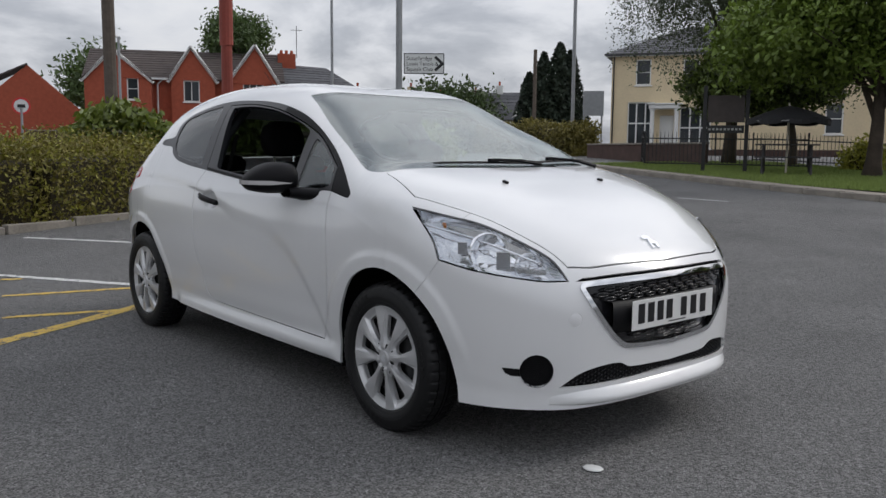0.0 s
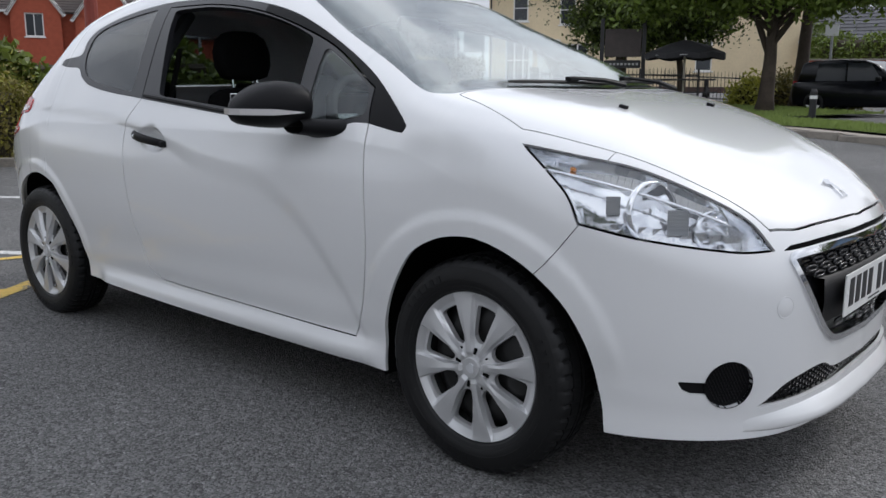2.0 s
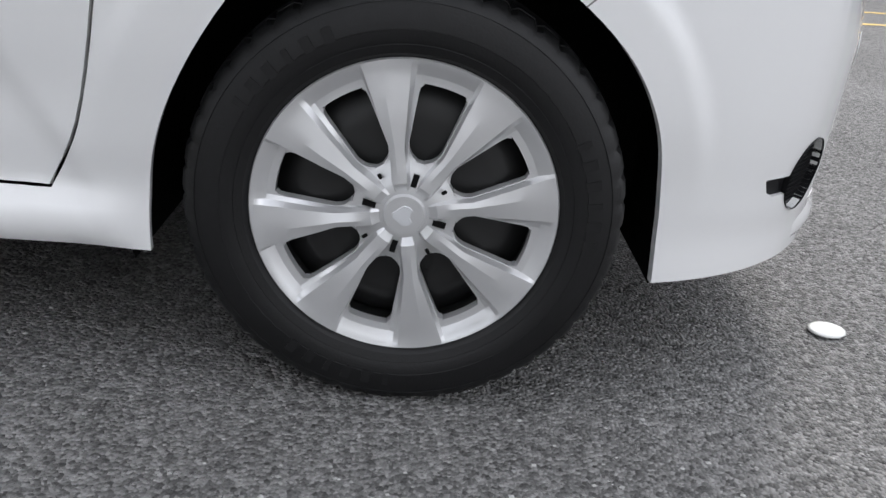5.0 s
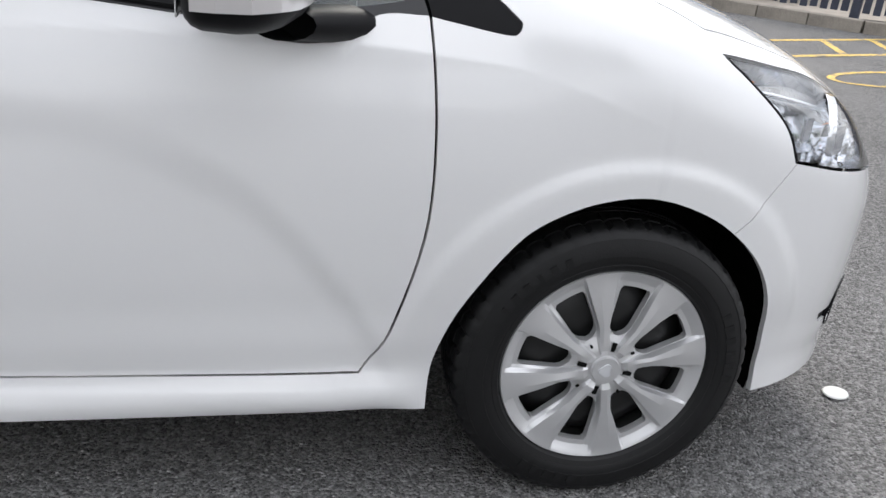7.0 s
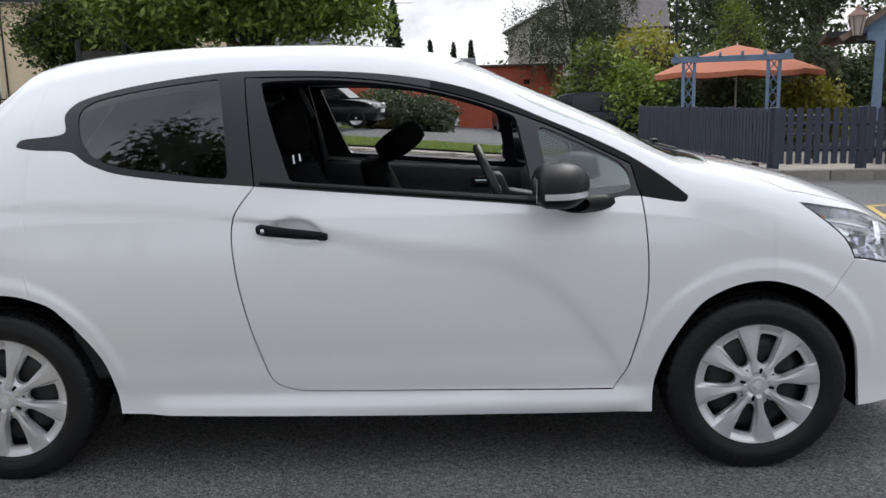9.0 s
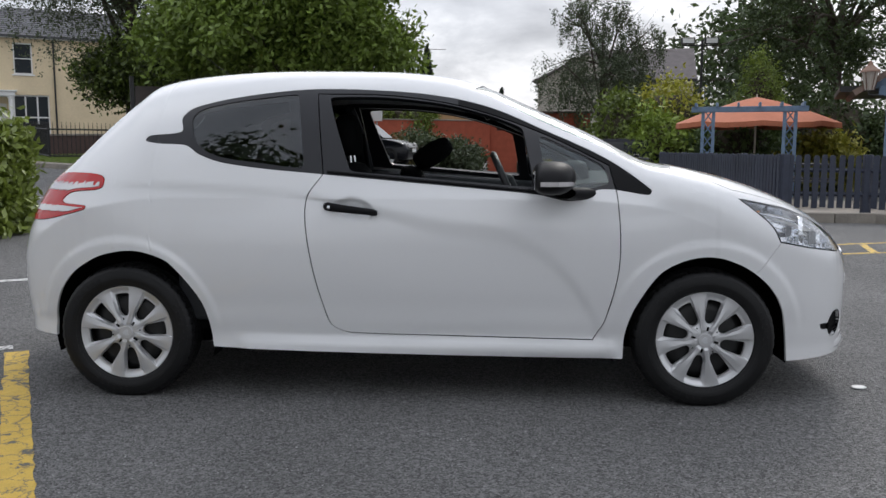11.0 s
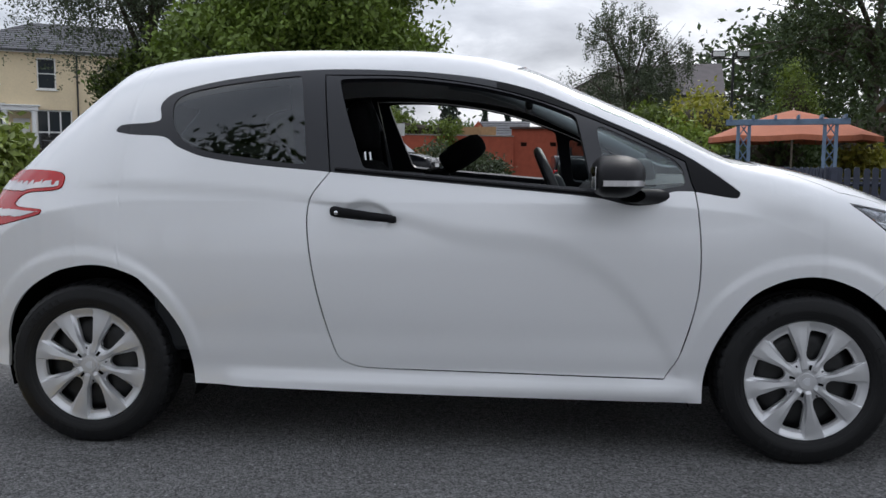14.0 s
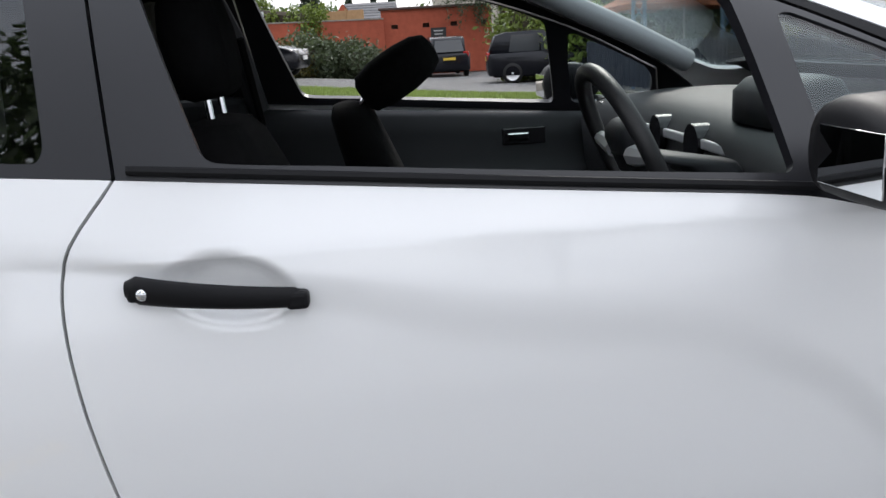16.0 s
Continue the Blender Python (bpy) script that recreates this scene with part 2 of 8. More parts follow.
def pchip(xs, ys):
    """A smooth function through given knots, without overshoot."""
    xs, ys = np.array(xs, float), np.array(ys, float)
    h, d = np.diff(xs), np.diff(ys) / np.diff(xs)
    m = np.zeros(len(xs))
    m[0], m[-1] = d[0], d[-1]
    for i in range(1, len(xs) - 1):
        if d[i - 1] * d[i] > 0:
            w1, w2 = 2 * h[i] + h[i - 1], h[i] + 2 * h[i - 1]
            m[i] = (w1 + w2) / (w1 / d[i - 1] + w2 / d[i])

    def f(x):
        x = min(max(x, xs[0]), xs[-1])
        i = int(min(max(np.searchsorted(xs, x) - 1, 0), len(h) - 1))
        t = (x - xs[i]) / h[i]
        return float((1 + 2 * t) * (1 - t) ** 2 * ys[i] + t * (1 - t) ** 2 * h[i] * m[i] + t * t * (3 - 2 * t) * ys[i + 1] + t * t * (t - 1) * h[i] * m[i + 1])

    return f


def sstep(a, b, x):
    t = min(max((x - a) / (b - a), 0.0), 1.0)
    return t * t * (3 - 2 * t)


def rounded(pts, n=6, closed=True):
    """A Catmull-Rom line through the points; a point given with a third value 1 stays a sharp corner."""
    out, k = [], len(pts)
    for i in range(k if closed else k - 1):
        p0, p1, p2, p3 = (pts[(i + j - 1) % k] if closed else pts[min(max(i + j - 1, 0), k - 1)] for j in range(4))
        a, b = Vector(p1[:2]), Vector(p2[:2])
        ta = (b - a) if len(p1) > 2 else (b - Vector(p0[:2])) * 0.5
        tb = (b - a) if len(p2) > 2 else (Vector(p3[:2]) - a) * 0.5
        la = (b - a).length
        ta, tb = (v * min(1, la / max(v.length, 1e-6)) for v in (ta, tb))
        for s in range(n):
            t = s / n
            out.append((2 * t ** 3 - 3 * t ** 2 + 1) * a + (t ** 3 - 2 * t ** 2 + t) * ta + (-2 * t ** 3 + 3 * t ** 2) * b + (t ** 3 - t ** 2) * tb)
    if not closed:
        out.append(Vector(pts[-1][:2]))
    return out


def grow(outline, g):
    """An outline moved outwards by g (inwards if negative)."""
    area = sum(a.x * b.y - b.x * a.y for a, b in zip(outline, outline[1:] + outline[:1]))
    s = 1 if area > 0 else -1
    res, n = [], len(outline)
    for i in range(n):
        d = outline[(i + 1) % n] - outline[i - 1]
        res.append(outline[i] + Vector((d.y, -d.x)).normalized() * g * s)
    return res


def bvh_of(me):
    bm = bmesh.new()
    bm.from_mesh(me)
    t = bvhtree.BVHTree.FromBMesh(bm)
    bm.free()
    return t

# ---- the car: surfaces ----
# forward is +x, the driver's side -y, wheels stand on z = 0
AXLE_F, AXLE_R, HUB_Z, HUB_Y = 1.269, -1.269, 0.295, -0.79
car = thing("car", 0, 0, 0, 0, "white three-door hatchback car with black trim and open window", "car")

front_x = pchip([0, 0.2, 0.37, 0.49, 0.61, 0.70, 0.755, 0.795, 0.825, 0.845], [2.032, 2.027, 2.008, 1.975, 1.897, 1.80, 1.705, 1.585, 1.425, 1.20])
rear_x = pchip([0, 0.3, 0.5, 0.62, 0.70, 0.76, 0.80, 0.83, 0.85], [-1.892, -1.884, -1.862, -1.82, -1.763, -1.676, -1.568, -1.43, -1.20])
mid_y = pchip([-1.20, -0.9, -0.5, 0.0, 0.5, 0.9, 1.20], [0.85, 0.860, 0.867, 0.868, 0.862, 0.853, 0.845])
top_z = pchip([-1.91, -1.86, -1.80, -1.77, -1.69, -1.59, -1.31, -1.22, -0.97, -0.59, -0.18, 0.115, 0.288, 0.548, 0.836, 0.99, 1.03, 1.12, 1.26, 1.41, 1.6, 1.78, 1.90, 1.96, 2.0, 2.03, 2.05],
              [0.56, 0.68, 0.82, 0.89, 1.03, 1.115, 1.365, 1.425, 1.462, 1.478, 1.474, 1.450, 1.411, 1.302, 1.168, 1.085, 1.068, 1.048, 1.02, 0.985, 0.925, 0.848, 0.78, 0.735, 0.69, 0.645, 0.59])
low_z = pchip([-1.91, -1.6, -0.9, 0.9, 1.6, 1.9, 2.05], [0.27, 0.26, 0.235, 0.203, 0.192, 0.192, 0.20])
shoulder_z = pchip([-1.91, -1.75, -1.4, -1.0, 0.6, 1.0, 1.4, 1.8, 1.95, 2.05], [0.45, 0.66, 0.85, 0.90, 0.90, 0.87, 0.74, 0.60, 0.52, 0.47])
# how square the upper section is (p across, q upwards), and how far it leans in
STATIONS = [-1.9, -1.55, -1.25, -1.0, -0.45, 0.1, 0.5, 0.95, 1.12, 1.4, 1.6, 1.95, 2.05]
exp_p = pchip(STATIONS, [3.0, 3.4, 4.2, 5.0, 6.5, 6.5, 6.5, 6.5, 6.5, 5.5, 4.6, 3.0, 2.6])
exp_q = pchip(STATIONS, [2.1, 2.6, 3.6, 4.6, 6.0, 6.5, 5.8, 4.8, 3.8, 2.7, 2.4, 2.3, 2.3])
lean_in = pchip(STATIONS, [0.0, 0.14, 0.27, 0.30, 0.30, 0.29, 0.27, 0.11, 0.05, 0.0, 0.0, 0.0, 0.0])
side_in = pchip([0.17, 0.22, 0.285, 0.30, 0.36, 0.42, 0.5, 0.62, 0.75, 0.85, 0.95], [0.93, 0.935, 0.934, 0.936, 0.950, 0.958, 0.974, 0.990, 0.998, 1.0, 1.0])
shoulder_in = pchip([0.70, 0.78, 0.85, 0.90, 0.95], [1.0, 0.994, 0.982, 0.970, 0.958])
crease_z = pchip([-1.5, -0.85, -0.45, -0.1, 0.05, 0.2, 0.39, 0.536, 0.658, 0.78, 0.90], [0.965, 0.947, 0.915, 0.85, 0.812, 0.788, 0.76, 0.70, 0.60, 0.43, 0.20])


def relief(x, z):
    """How far the side stands proud: wheel arches, the long crease and the sill."""
    d = 0.0
    for xw in (AXLE_F, AXLE_R):
        r = math.hypot(x - xw, z - HUB_Z)
        d += 0.008 * (1 - sstep(0.404, 0.438, r)) * sstep(0.30, 0.46, z)
    c = crease_z(x)
    k = sstep(-1.5, -0.9, x) * (1 - sstep(0.80, 0.92, x))
    soft = sstep(-0.40, 0.15, x)
    d -= (0.0105 - 0.0035 * soft) * k * sstep(-0.006 - 0.022 * soft, 0.026 + 0.035 * soft, c - z) * (1 - sstep(0.04, 0.40, c - z))
    e = sstep(-0.80, -0.70, x) * (1 - sstep(0.83, 0.93, x))
    d += 0.016 * e * (1 - sstep(0.262, 0.288, z)) * sstep(0.20, 0.225, z)
    # shallow hollow behind the door handle
    g = math.hypot((x + 0.240) / 0.092, (z - 0.852 + 0.10 * (x + 0.24)) / 0.050)
    d -= 0.021 * sstep(1.0, 0.62, g)
    return d


def plan_line():
    line = [(rear_x(y), y) for y in np.linspace(0, 0.85, 90)]
    line += [(x, mid_y(x)) for x in np.linspace(-1.19, 1.19, 120)]
    line += [(front_x(y), y) for y in np.linspace(0.845, 0, 90)]
    p = np.array(line)
    step = np.hypot(*np.diff(p, axis=0).T)
    mid = (p[1:, 0] + p[:-1, 0]) / 2
    s = np.r_[0, np.cumsum(step * np.where((mid > -0.36) & (mid < -0.13), 3.0, np.where((abs(abs(mid) - 1.269) < 0.46) & ((p[1:, 1] + p[:-1, 1]) / 2 > 0.6), 1.9, 1.0)))]
    t = np.linspace(0, s[-1], 390)
    return np.c_[np.interp(t, s, p[:, 0]), np.interp(t, s, p[:, 1])]


def section(x, w):
    """The half section of the body at x, from the sill to the middle of the roof."""
    zs, zt, zb = shoulder_z(x), top_z(x), low_z(x)
    zs = min(zs, zt - 0.04)
    pts = []
    middle = (1 - sstep(0.95, 1.35, x)) * sstep(-1.45, -1.05, x)
    nose = sstep(1.3, 1.6, x)

    def width(z):
        f = side_in(z if abs(x) < 1.3 else 0.2 + (z - zb) * 0.9 / max(zs - zb, 0.1) * 0.72)
        f += (1 - f) * 0.35 * nose
        return w * f * (1 - middle * (1 - shoulder_in(z)))

    for z in np.linspace(zb, zs, 40)[:-1]:
        pts.append((width(z), z))
    p, q, k, ws = exp_p(x), exp_q(x), lean_in(x), width(zs)
    for a in np.linspace(0, math.pi / 2, 90):
        v = max(math.sin(a), 0) ** (2 / q)
        pts.append((ws * max(math.cos(a), 0) ** (2 / p) * (1 - k * v), zs + (zt - zs) * v))
    # even out the spacing
    pa = np.array(pts)
    step = np.hypot(*np.diff(pa, axis=0).T)
    mid = (pa[1:, 1] + pa[:-1, 1]) / 2
    s = np.r_[0, np.cumsum(step * np.where((mid > 0.78) & (mid < 0.93) & (pa[1:, 0] > 0.5 * w), 3.4, np.where((mid > 0.42) & (mid < 0.78), 1.7, 1.0)))]
    t = np.linspace(0, s[-1], 118)
    return np.c_[np.interp(t, s, pa[:, 0]), np.interp(t, s, pa[:, 1])]


def body_grid():
    rows = []
    for x, w in plan_line():
        sec = section(x, max(w, 0.0))
        row = []
        for y, z in sec:
            side = sstep(0.35, 0.6, w) * sstep(0.6, 0.85, y / max(w, 1e-6))
            row.append(Vector((x, -(y + relief(x, z) * side), z)))
        rows.append(row)
    for row in (rows[0], rows[-1]):
        for v in row:
            v.y = 0.0
    for row in rows:
        row[-1].y = 0.0
    return rows


def outer_sheet():
    """The driver's half of the bodywork, and its smooth normals."""
    rows = body_grid()
    n, m = len(rows), len(rows[0])
    outer = bpy.data.meshes.new("outer")
    verts = [v for r in rows for v in r]
    quads = [((i + 1) * m + j, (i + 1) * m + j + 1, i * m + j + 1, i * m + j) for i in range(n - 1) for j in range(m - 1)]
    outer.from_pydata([tuple(v) for v in verts], [], quads)
    nor = []
    for i in range(n):
        for j in range(m):
            du = rows[min(i + 1, n - 1)][j] - rows[max(i - 1, 0)][j]
            dv = rows[i][min(j + 1, m - 1)] - rows[i][max(j - 1, 0)]
            k = dv.cross(du)
            if j == m - 1 or i in (0, n - 1):
                k.y = 0
            if k.length < 1e-9:
                k = Vector((1 if i > n / 2 else -1, 0, 0))
            nor.append(k.normalized())
    if nor[(n // 2) * m + m // 3].y > 0:
        nor = [-k for k in nor]
    for j in range(m):
        nor[j], nor[(n - 1) * m + j] = Vector((-1, 0, 0)), Vector((1, 0, 0))
    return outer, nor


OUTER, OUTER_NORMALS = outer_sheet()
OUTER_TREE = bvh_of(OUTER)
OUTER_POLYS = [tuple(p.vertices) for p in OUTER.polygons]
OUTER_CO = [v.co.copy() for v in OUTER.vertices]


def skin_normal(co, poly):
    """The smooth normal of the bodywork next to a point of its outer face."""
    acc = Vector()
    for k in OUTER_POLYS[poly]:
        acc += OUTER_NORMALS[k] / ((OUTER_CO[k] - co).length_squared + 1e-8)
    return acc.normalized()


def normal_at(co):
    c = Vector((co.x, -abs(co.y), co.z))
    _, _, idx, _ = OUTER_TREE.find_nearest(c)
    k = skin_normal(c, idx)
    if abs(co.y) < 1e-5:
        k.y = 0
    elif co.y > 0:
        k.y = -k.y
    return k.normalized()


def on_skin(x, z):
    """The place and the outward normal of the driver's side at x, z."""
    hit, _, idx, _ = OUTER_TREE.ray_cast(Vector((x, -2, z)), Vector((0, 1, 0)))
    return hit, skin_normal(hit, idx)


def on_front(y, z):
    hit, _, idx, _ = OUTER_TREE.ray_cast(Vector((4, -abs(y) - 1e-4, z)), Vector((-1, 0, 0)))
    k = skin_normal(hit, idx)
    if y > 0:
        hit.y, k.y = -hit.y, -k.y
    return hit, k


def inside(outline, x, y):
    res, n = False, len(outline)
    for i in range(n):
        a, b = outline[i], outline[i - 1]
        if (a.y > y) != (b.y > y) and x < (b.x - a.x) * (y - a.y) / (b.y - a.y) + a.x:
            res = not res
    return res


def score(bm, outline, axes, near, far):
    """Split the faces of a sheet along an outline, seen along the third axis."""
    u, v, w = (Vector(a) for a in axes)
    lo = Vector((min(p.x for p in outline), min(p.y for p in outline)))
    hi = Vector((max(p.x for p in outline), max(p.y for p in outline)))

    def box(f):
        us, vs = [p.co.dot(u) for p in f.verts], [p.co.dot(v) for p in f.verts]
        return min(us), max(us), min(vs), max(vs)

    live = {}
    for f in bm.faces:
        c = f.verts[0].co.dot(w)
        if near <= c <= far:
            k = box(f)
            if k[1] >= lo.x and k[0] <= hi.x and k[3] >= lo.y and k[2] <= hi.y:
                live[f] = k
    e = 1e-5
    cell = max((hi.x - lo.x) / 40, 1e-3)
    columns = {}

    def file_in(f, k):
        for c in range(int(k[0] // cell), int(k[1] // cell) + 1):
            columns.setdefault(c, set()).add(f)

    for f, k in live.items():
        file_in(f, k)
    for i in range(len(outline)):
        a, b = outline[i - 1], outline[i]
        x0, x1, y0, y1 = min(a.x, b.x) - e, max(a.x, b.x) + e, min(a.y, b.y) - e, max(a.y, b.y) + e
        fs = {}
        for c in range(int(x0 // cell), int(x1 // cell) + 1):
            for f in columns.get(c, ()):
                k = live.get(f)
                if k and k[1] >= x0 and k[0] <= x1 and k[3] >= y0 and k[2] <= y1:
                    fs[f] = k
        fs = sorted(fs, key=lambda f: (fs[f], f.index))
        if not fs or (b - a).length < 1e-7:
            continue
        geom = list({v2 for f in fs for v2 in f.verts}) + list({e2 for f in fs for e2 in f.edges}) + fs
        d = u * (b.x - a.x) + v * (b.y - a.y)
        r = bmesh.ops.bisect_plane(bm, geom=geom, dist=1e-6, plane_co=u * a.x + v * a.y, plane_no=d.cross(w).normalized())
        touched = set(fs)
        for g in r["geom_cut"]:
            if isinstance(g, bmesh.types.BMVert):
                touched.update(g.link_faces)
        for f in touched:
            if f.is_valid:
                live[f] = box(f)
                file_in(f, live[f])


def within(bm, outline, axes, near, far):
    u, v, w = (Vector(a) for a in axes)
    res = []
    x0, x1, y0, y1 = min(p.x for p in outline), max(p.x for p in outline), min(p.y for p in outline), max(p.y for p in outline)
    for f in bm.faces:
        c = f.calc_center_median()
        if not (x0 <= c.dot(u) <= x1 and y0 <= c.dot(v) <= y1):
            continue
        if near <= c.dot(w) <= far and inside(outline, c.dot(u), c.dot(v)):
            res.append(f)
    return res


def seam(bm, outline, axes, near, far, gap=0.002):
    """Take a panel out of a sheet, with an even gap around it. Returns the panel."""
    big = grow(outline, gap) if gap else outline
    score(bm, big, axes, near, far)
    fs = within(bm, big, axes, near, far)
    panel = bm.copy()
    bm.faces.index_update()
    index = {f.index for f in fs}
    panel.faces.ensure_lookup_table()
    bmesh.ops.delete(panel, geom=[f for f in panel.faces if f.index not in index], context="FACES")
    bmesh.ops.delete(bm, geom=fs, context="FACES")
    if gap:
        small = grow(outline, -gap)
        score(panel, small, axes, near, far)
        ok = set(within(panel, small, axes, near, far))
        bmesh.ops.delete(panel, geom=[f for f in panel.faces if f not in ok], context="FACES")
    return panel


def plate(bm, thick, depth=0.0, side=0):
    """A solid panel from a sheet, with the whole body's normals on its face. side 0 joins both halves, 1 and -1 give one."""
    verts, faces, normals = [], [], []
    bm.verts.index_update()
    n = len(bm.verts)
    for v in bm.verts:
        k = normal_at(v.co)
        o = v.co - k * depth
        verts.append((o, o - k * thick, k))
    rim = [(l.vert.index, l.link_loop_next.vert.index) for f in bm.faces for l in f.loops if l.edge.is_boundary and not (side == 0 and abs(l.edge.verts[0].co.y) < 1e-4 and abs(l.edge.verts[1].co.y) < 1e-4)]
    polys = [[v.index for v in f.verts] for f in bm.faces]
    co, ns = [], []
    for s in ((1, -1) if side == 0 else (side,)):
        base = len(co)
        flip = Vector((1, s, 1))
        co += [tuple(a * flip) for a, _, _ in verts] + [tuple(b * flip) for _, b, _ in verts]
        for p in polys:
            q = p if s > 0 else p[::-1]
            faces.append([base + i for i in q])
            normals += [tuple(verts[i][2] * flip) for i in q]
            q = q[::-1]
            faces.append([base + n + i for i in q])
            normals += [tuple(-(verts[i][2] * flip)) for i in q]
        for a, b in rim:
            q = (b, a, a + n, b + n) if s > 0 else (a, b, b + n, a + n)
            faces.append([base + i for i in q])
            pa, pb, pc = (Vector(co[base + i]) for i in (q[0], q[1], q[2]))
            k = (pb - pa).cross(pc - pa)
            k = tuple(k.normalized()) if k.length > 1e-12 else (0, 0, 1)
            normals += [k] * 4
    me = bpy.data.meshes.new("panel")
    me.from_pydata(co, [], faces)
    me.shade_smooth()
    me.normals_split_custom_set(normals)
    backs = []
    for _ in ((1, -1) if side == 0 else (side,)):
        backs += [0, 1] * len(polys) + [0] * len(rim)
    me.polygons.foreach_set("material_index", backs)
    return me


SIDE = ((1, 0, 0), (0, 0, 1), (0, 1, 0))
PLAN = ((1, 0, 0), (0, 1, 0), (0, 0, 1))
FRONT = ((0, 1, 0), (0, 0, 1), (1, 0, 0))


def slanted(d):
    """Axes for outlines that are drawn looking along -d."""
    d = Vector(d).normalized()
    u = Vector((0, 0, 1)).cross(d).normalized()
    return u, d.cross(u), d


def flat_outline(pts3, axes, n=6):
    u, v, _ = (Vector(a) for a in axes)
    return rounded([(Vector(p[:3]).dot(u), Vector(p[:3]).dot(v), *p[3:]) for p in pts3], n)


# outlines of the panels, in metres on the car
DLO = rounded([(-1.185, 1.142), (-1.17, 1.165), (-1.03, 1.182), (-1.035, 1.245), (-0.985, 1.29), (-0.80, 1.335), (-0.47, 1.372), (-0.12, 1.365), (0.14, 1.338), (0.35, 1.288), (0.56, 1.200), (0.84, 1.070), (1.022, 0.940), (1.012, 0.918), (0.92, 0.931), (0.87, 0.940, 1), (0.795, 0.937), (0.725, 0.898), (0.655, 0.893), (0.54, 0.918), (0.27, 0.943), (-0.10, 0.975), (-0.40, 1.001), (-0.66, 1.024), (-0.84, 1.050), (-0.94, 1.085), (-1.0, 1.122), (-1.12, 1.130)], 5)
QUARTER = rounded([(-0.985, 1.245), (-0.94, 1.285), (-0.79, 1.318), (-0.56, 1.346), (-0.515, 1.34), (-0.468, 1.05), (-0.48, 1.026), (-0.66, 1.046), (-0.83, 1.070), (-0.92, 1.105), (-0.97, 1.165)], 5)
DOOR_WIN = rounded([(-0.370, 1.325), (-0.33, 1.337), (-0.12, 1.335), (0.13, 1.306), (0.33, 1.258), (0.47, 1.205), (0.487, 1.18), (0.528, 0.961), (0.515, 0.949), (-0.10, 0.999), (-0.248, 1.012), (-0.270, 1.032)], 5)
LIGHT_WIN = rounded([(0.555, 1.155), (0.58, 1.16), (0.80, 1.055), (0.835, 1.02), (0.845, 0.975), (0.83, 0.958), (0.70, 0.940), (0.60, 0.945), (0.585, 0.96)], 5)
DOOR = rounded([(-0.428, 1.352, 1), (-0.378, 1.0, 1), (-0.444, 0.90), (-0.448, 0.775), (-0.416, 0.575), (-0.365, 0.385), (-0.335, 0.335), (-0.255, 0.308), (0.144, 0.300), (0.70, 0.289), (0.793, 0.286, 1), (0.843, 0.381), (0.889, 0.578), (0.893, 0.749), (0.876, 0.935), (0.865, 0.97, 1), (0.85, 1.04, 1), (0.60, 1.165), (0.35, 1.258), (0.14, 1.312), (-0.12, 1.345)], 5)
SCREEN = rounded([(0.335, 0.0, 1), (0.325, -0.25), (0.298, -0.46), (0.268, -0.535, 1), (0.50, -0.592), (0.75, -0.657), (0.95, -0.709), (1.03, -0.722), (1.085, -0.710), (1.115, -0.675), (1.135, -0.55), (1.156, -0.32), (1.166, 0.0, 1), (1.15, 0.35), (1.08, 0.70), (0.95, 0.70), (0.268, 0.535)], 5)
BONNET = rounded([(1.172, 0.0, 1), (1.162, -0.32), (1.141, -0.55), (1.122, -0.677), (1.125, -0.697), (1.20, -0.712), (1.368, -0.742, 1), (1.50, -0.690), (1.63, -0.627), (1.76, -0.566), (1.87, -0.502), (1.918, -0.478, 1), (1.955, -0.38), (1.982, -0.20), (1.992, 0, 1), (1.98, 0.2), (1.918, 0.478), (1.38, 0.74), (1.13, 0.69)], 5)
LAMP_AXES = slanted((0.62, -0.74, 0.28))
LAMP = flat_outline([(1.370, -0.745, 0.889, 1), (1.50, -0.697, 0.866), (1.63, -0.634, 0.840), (1.76, -0.575, 0.790), (1.87, -0.512, 0.727), (1.935, -0.49, 0.655, 1), (1.888, -0.575, 0.656), (1.80, -0.67, 0.671), (1.72, -0.725, 0.684), (1.66, -0.756, 0.696), (1.568, -0.788, 0.716, 1), (1.527, -0.776, 0.778), (1.455, -0.765, 0.835)], LAMP_AXES, 5)
TAIL_AXES = slanted((-0.72, -0.68, 0.1))
TAIL = flat_outline([(-1.425, -0.79, 1.0), (-1.392, -0.82, 0.985), (-1.390, -0.823, 0.935), (-1.52, -0.79, 0.917), (-1.56, -0.785, 0.882), (-1.53, -0.795, 0.868), (-1.43, -0.828, 0.860), (-1.43, -0.829, 0.842), (-1.55, -0.795, 0.81), (-1.66, -0.74, 0.79), (-1.74, -0.64, 0.80), (-1.72, -0.60, 0.90), (-1.66, -0.62, 0.985), (-1.55, -0.70, 1.0)], TAIL_AXES, 5)
HATCH = rounded([(-0.58, 1.085), (-0.56, 1.07), (0.0, 1.055, 1), (0.56, 1.07), (0.58, 1.085), (0.50, 1.29), (0.47, 1.305), (0.0, 1.325, 1), (-0.47, 1.305), (-0.50, 1.29)], 5)
GRILLE = rounded([(0.0, 0.660, 1), (-0.28, 0.657), (-0.445, 0.650), (-0.462, 0.628), (-0.41, 0.535), (-0.325, 0.437), (-0.255, 0.398), (0.0, 0.383, 1), (0.255, 0.398), (0.41, 0.535), (0.45, 0.65), (0.28, 0.657)], 5)
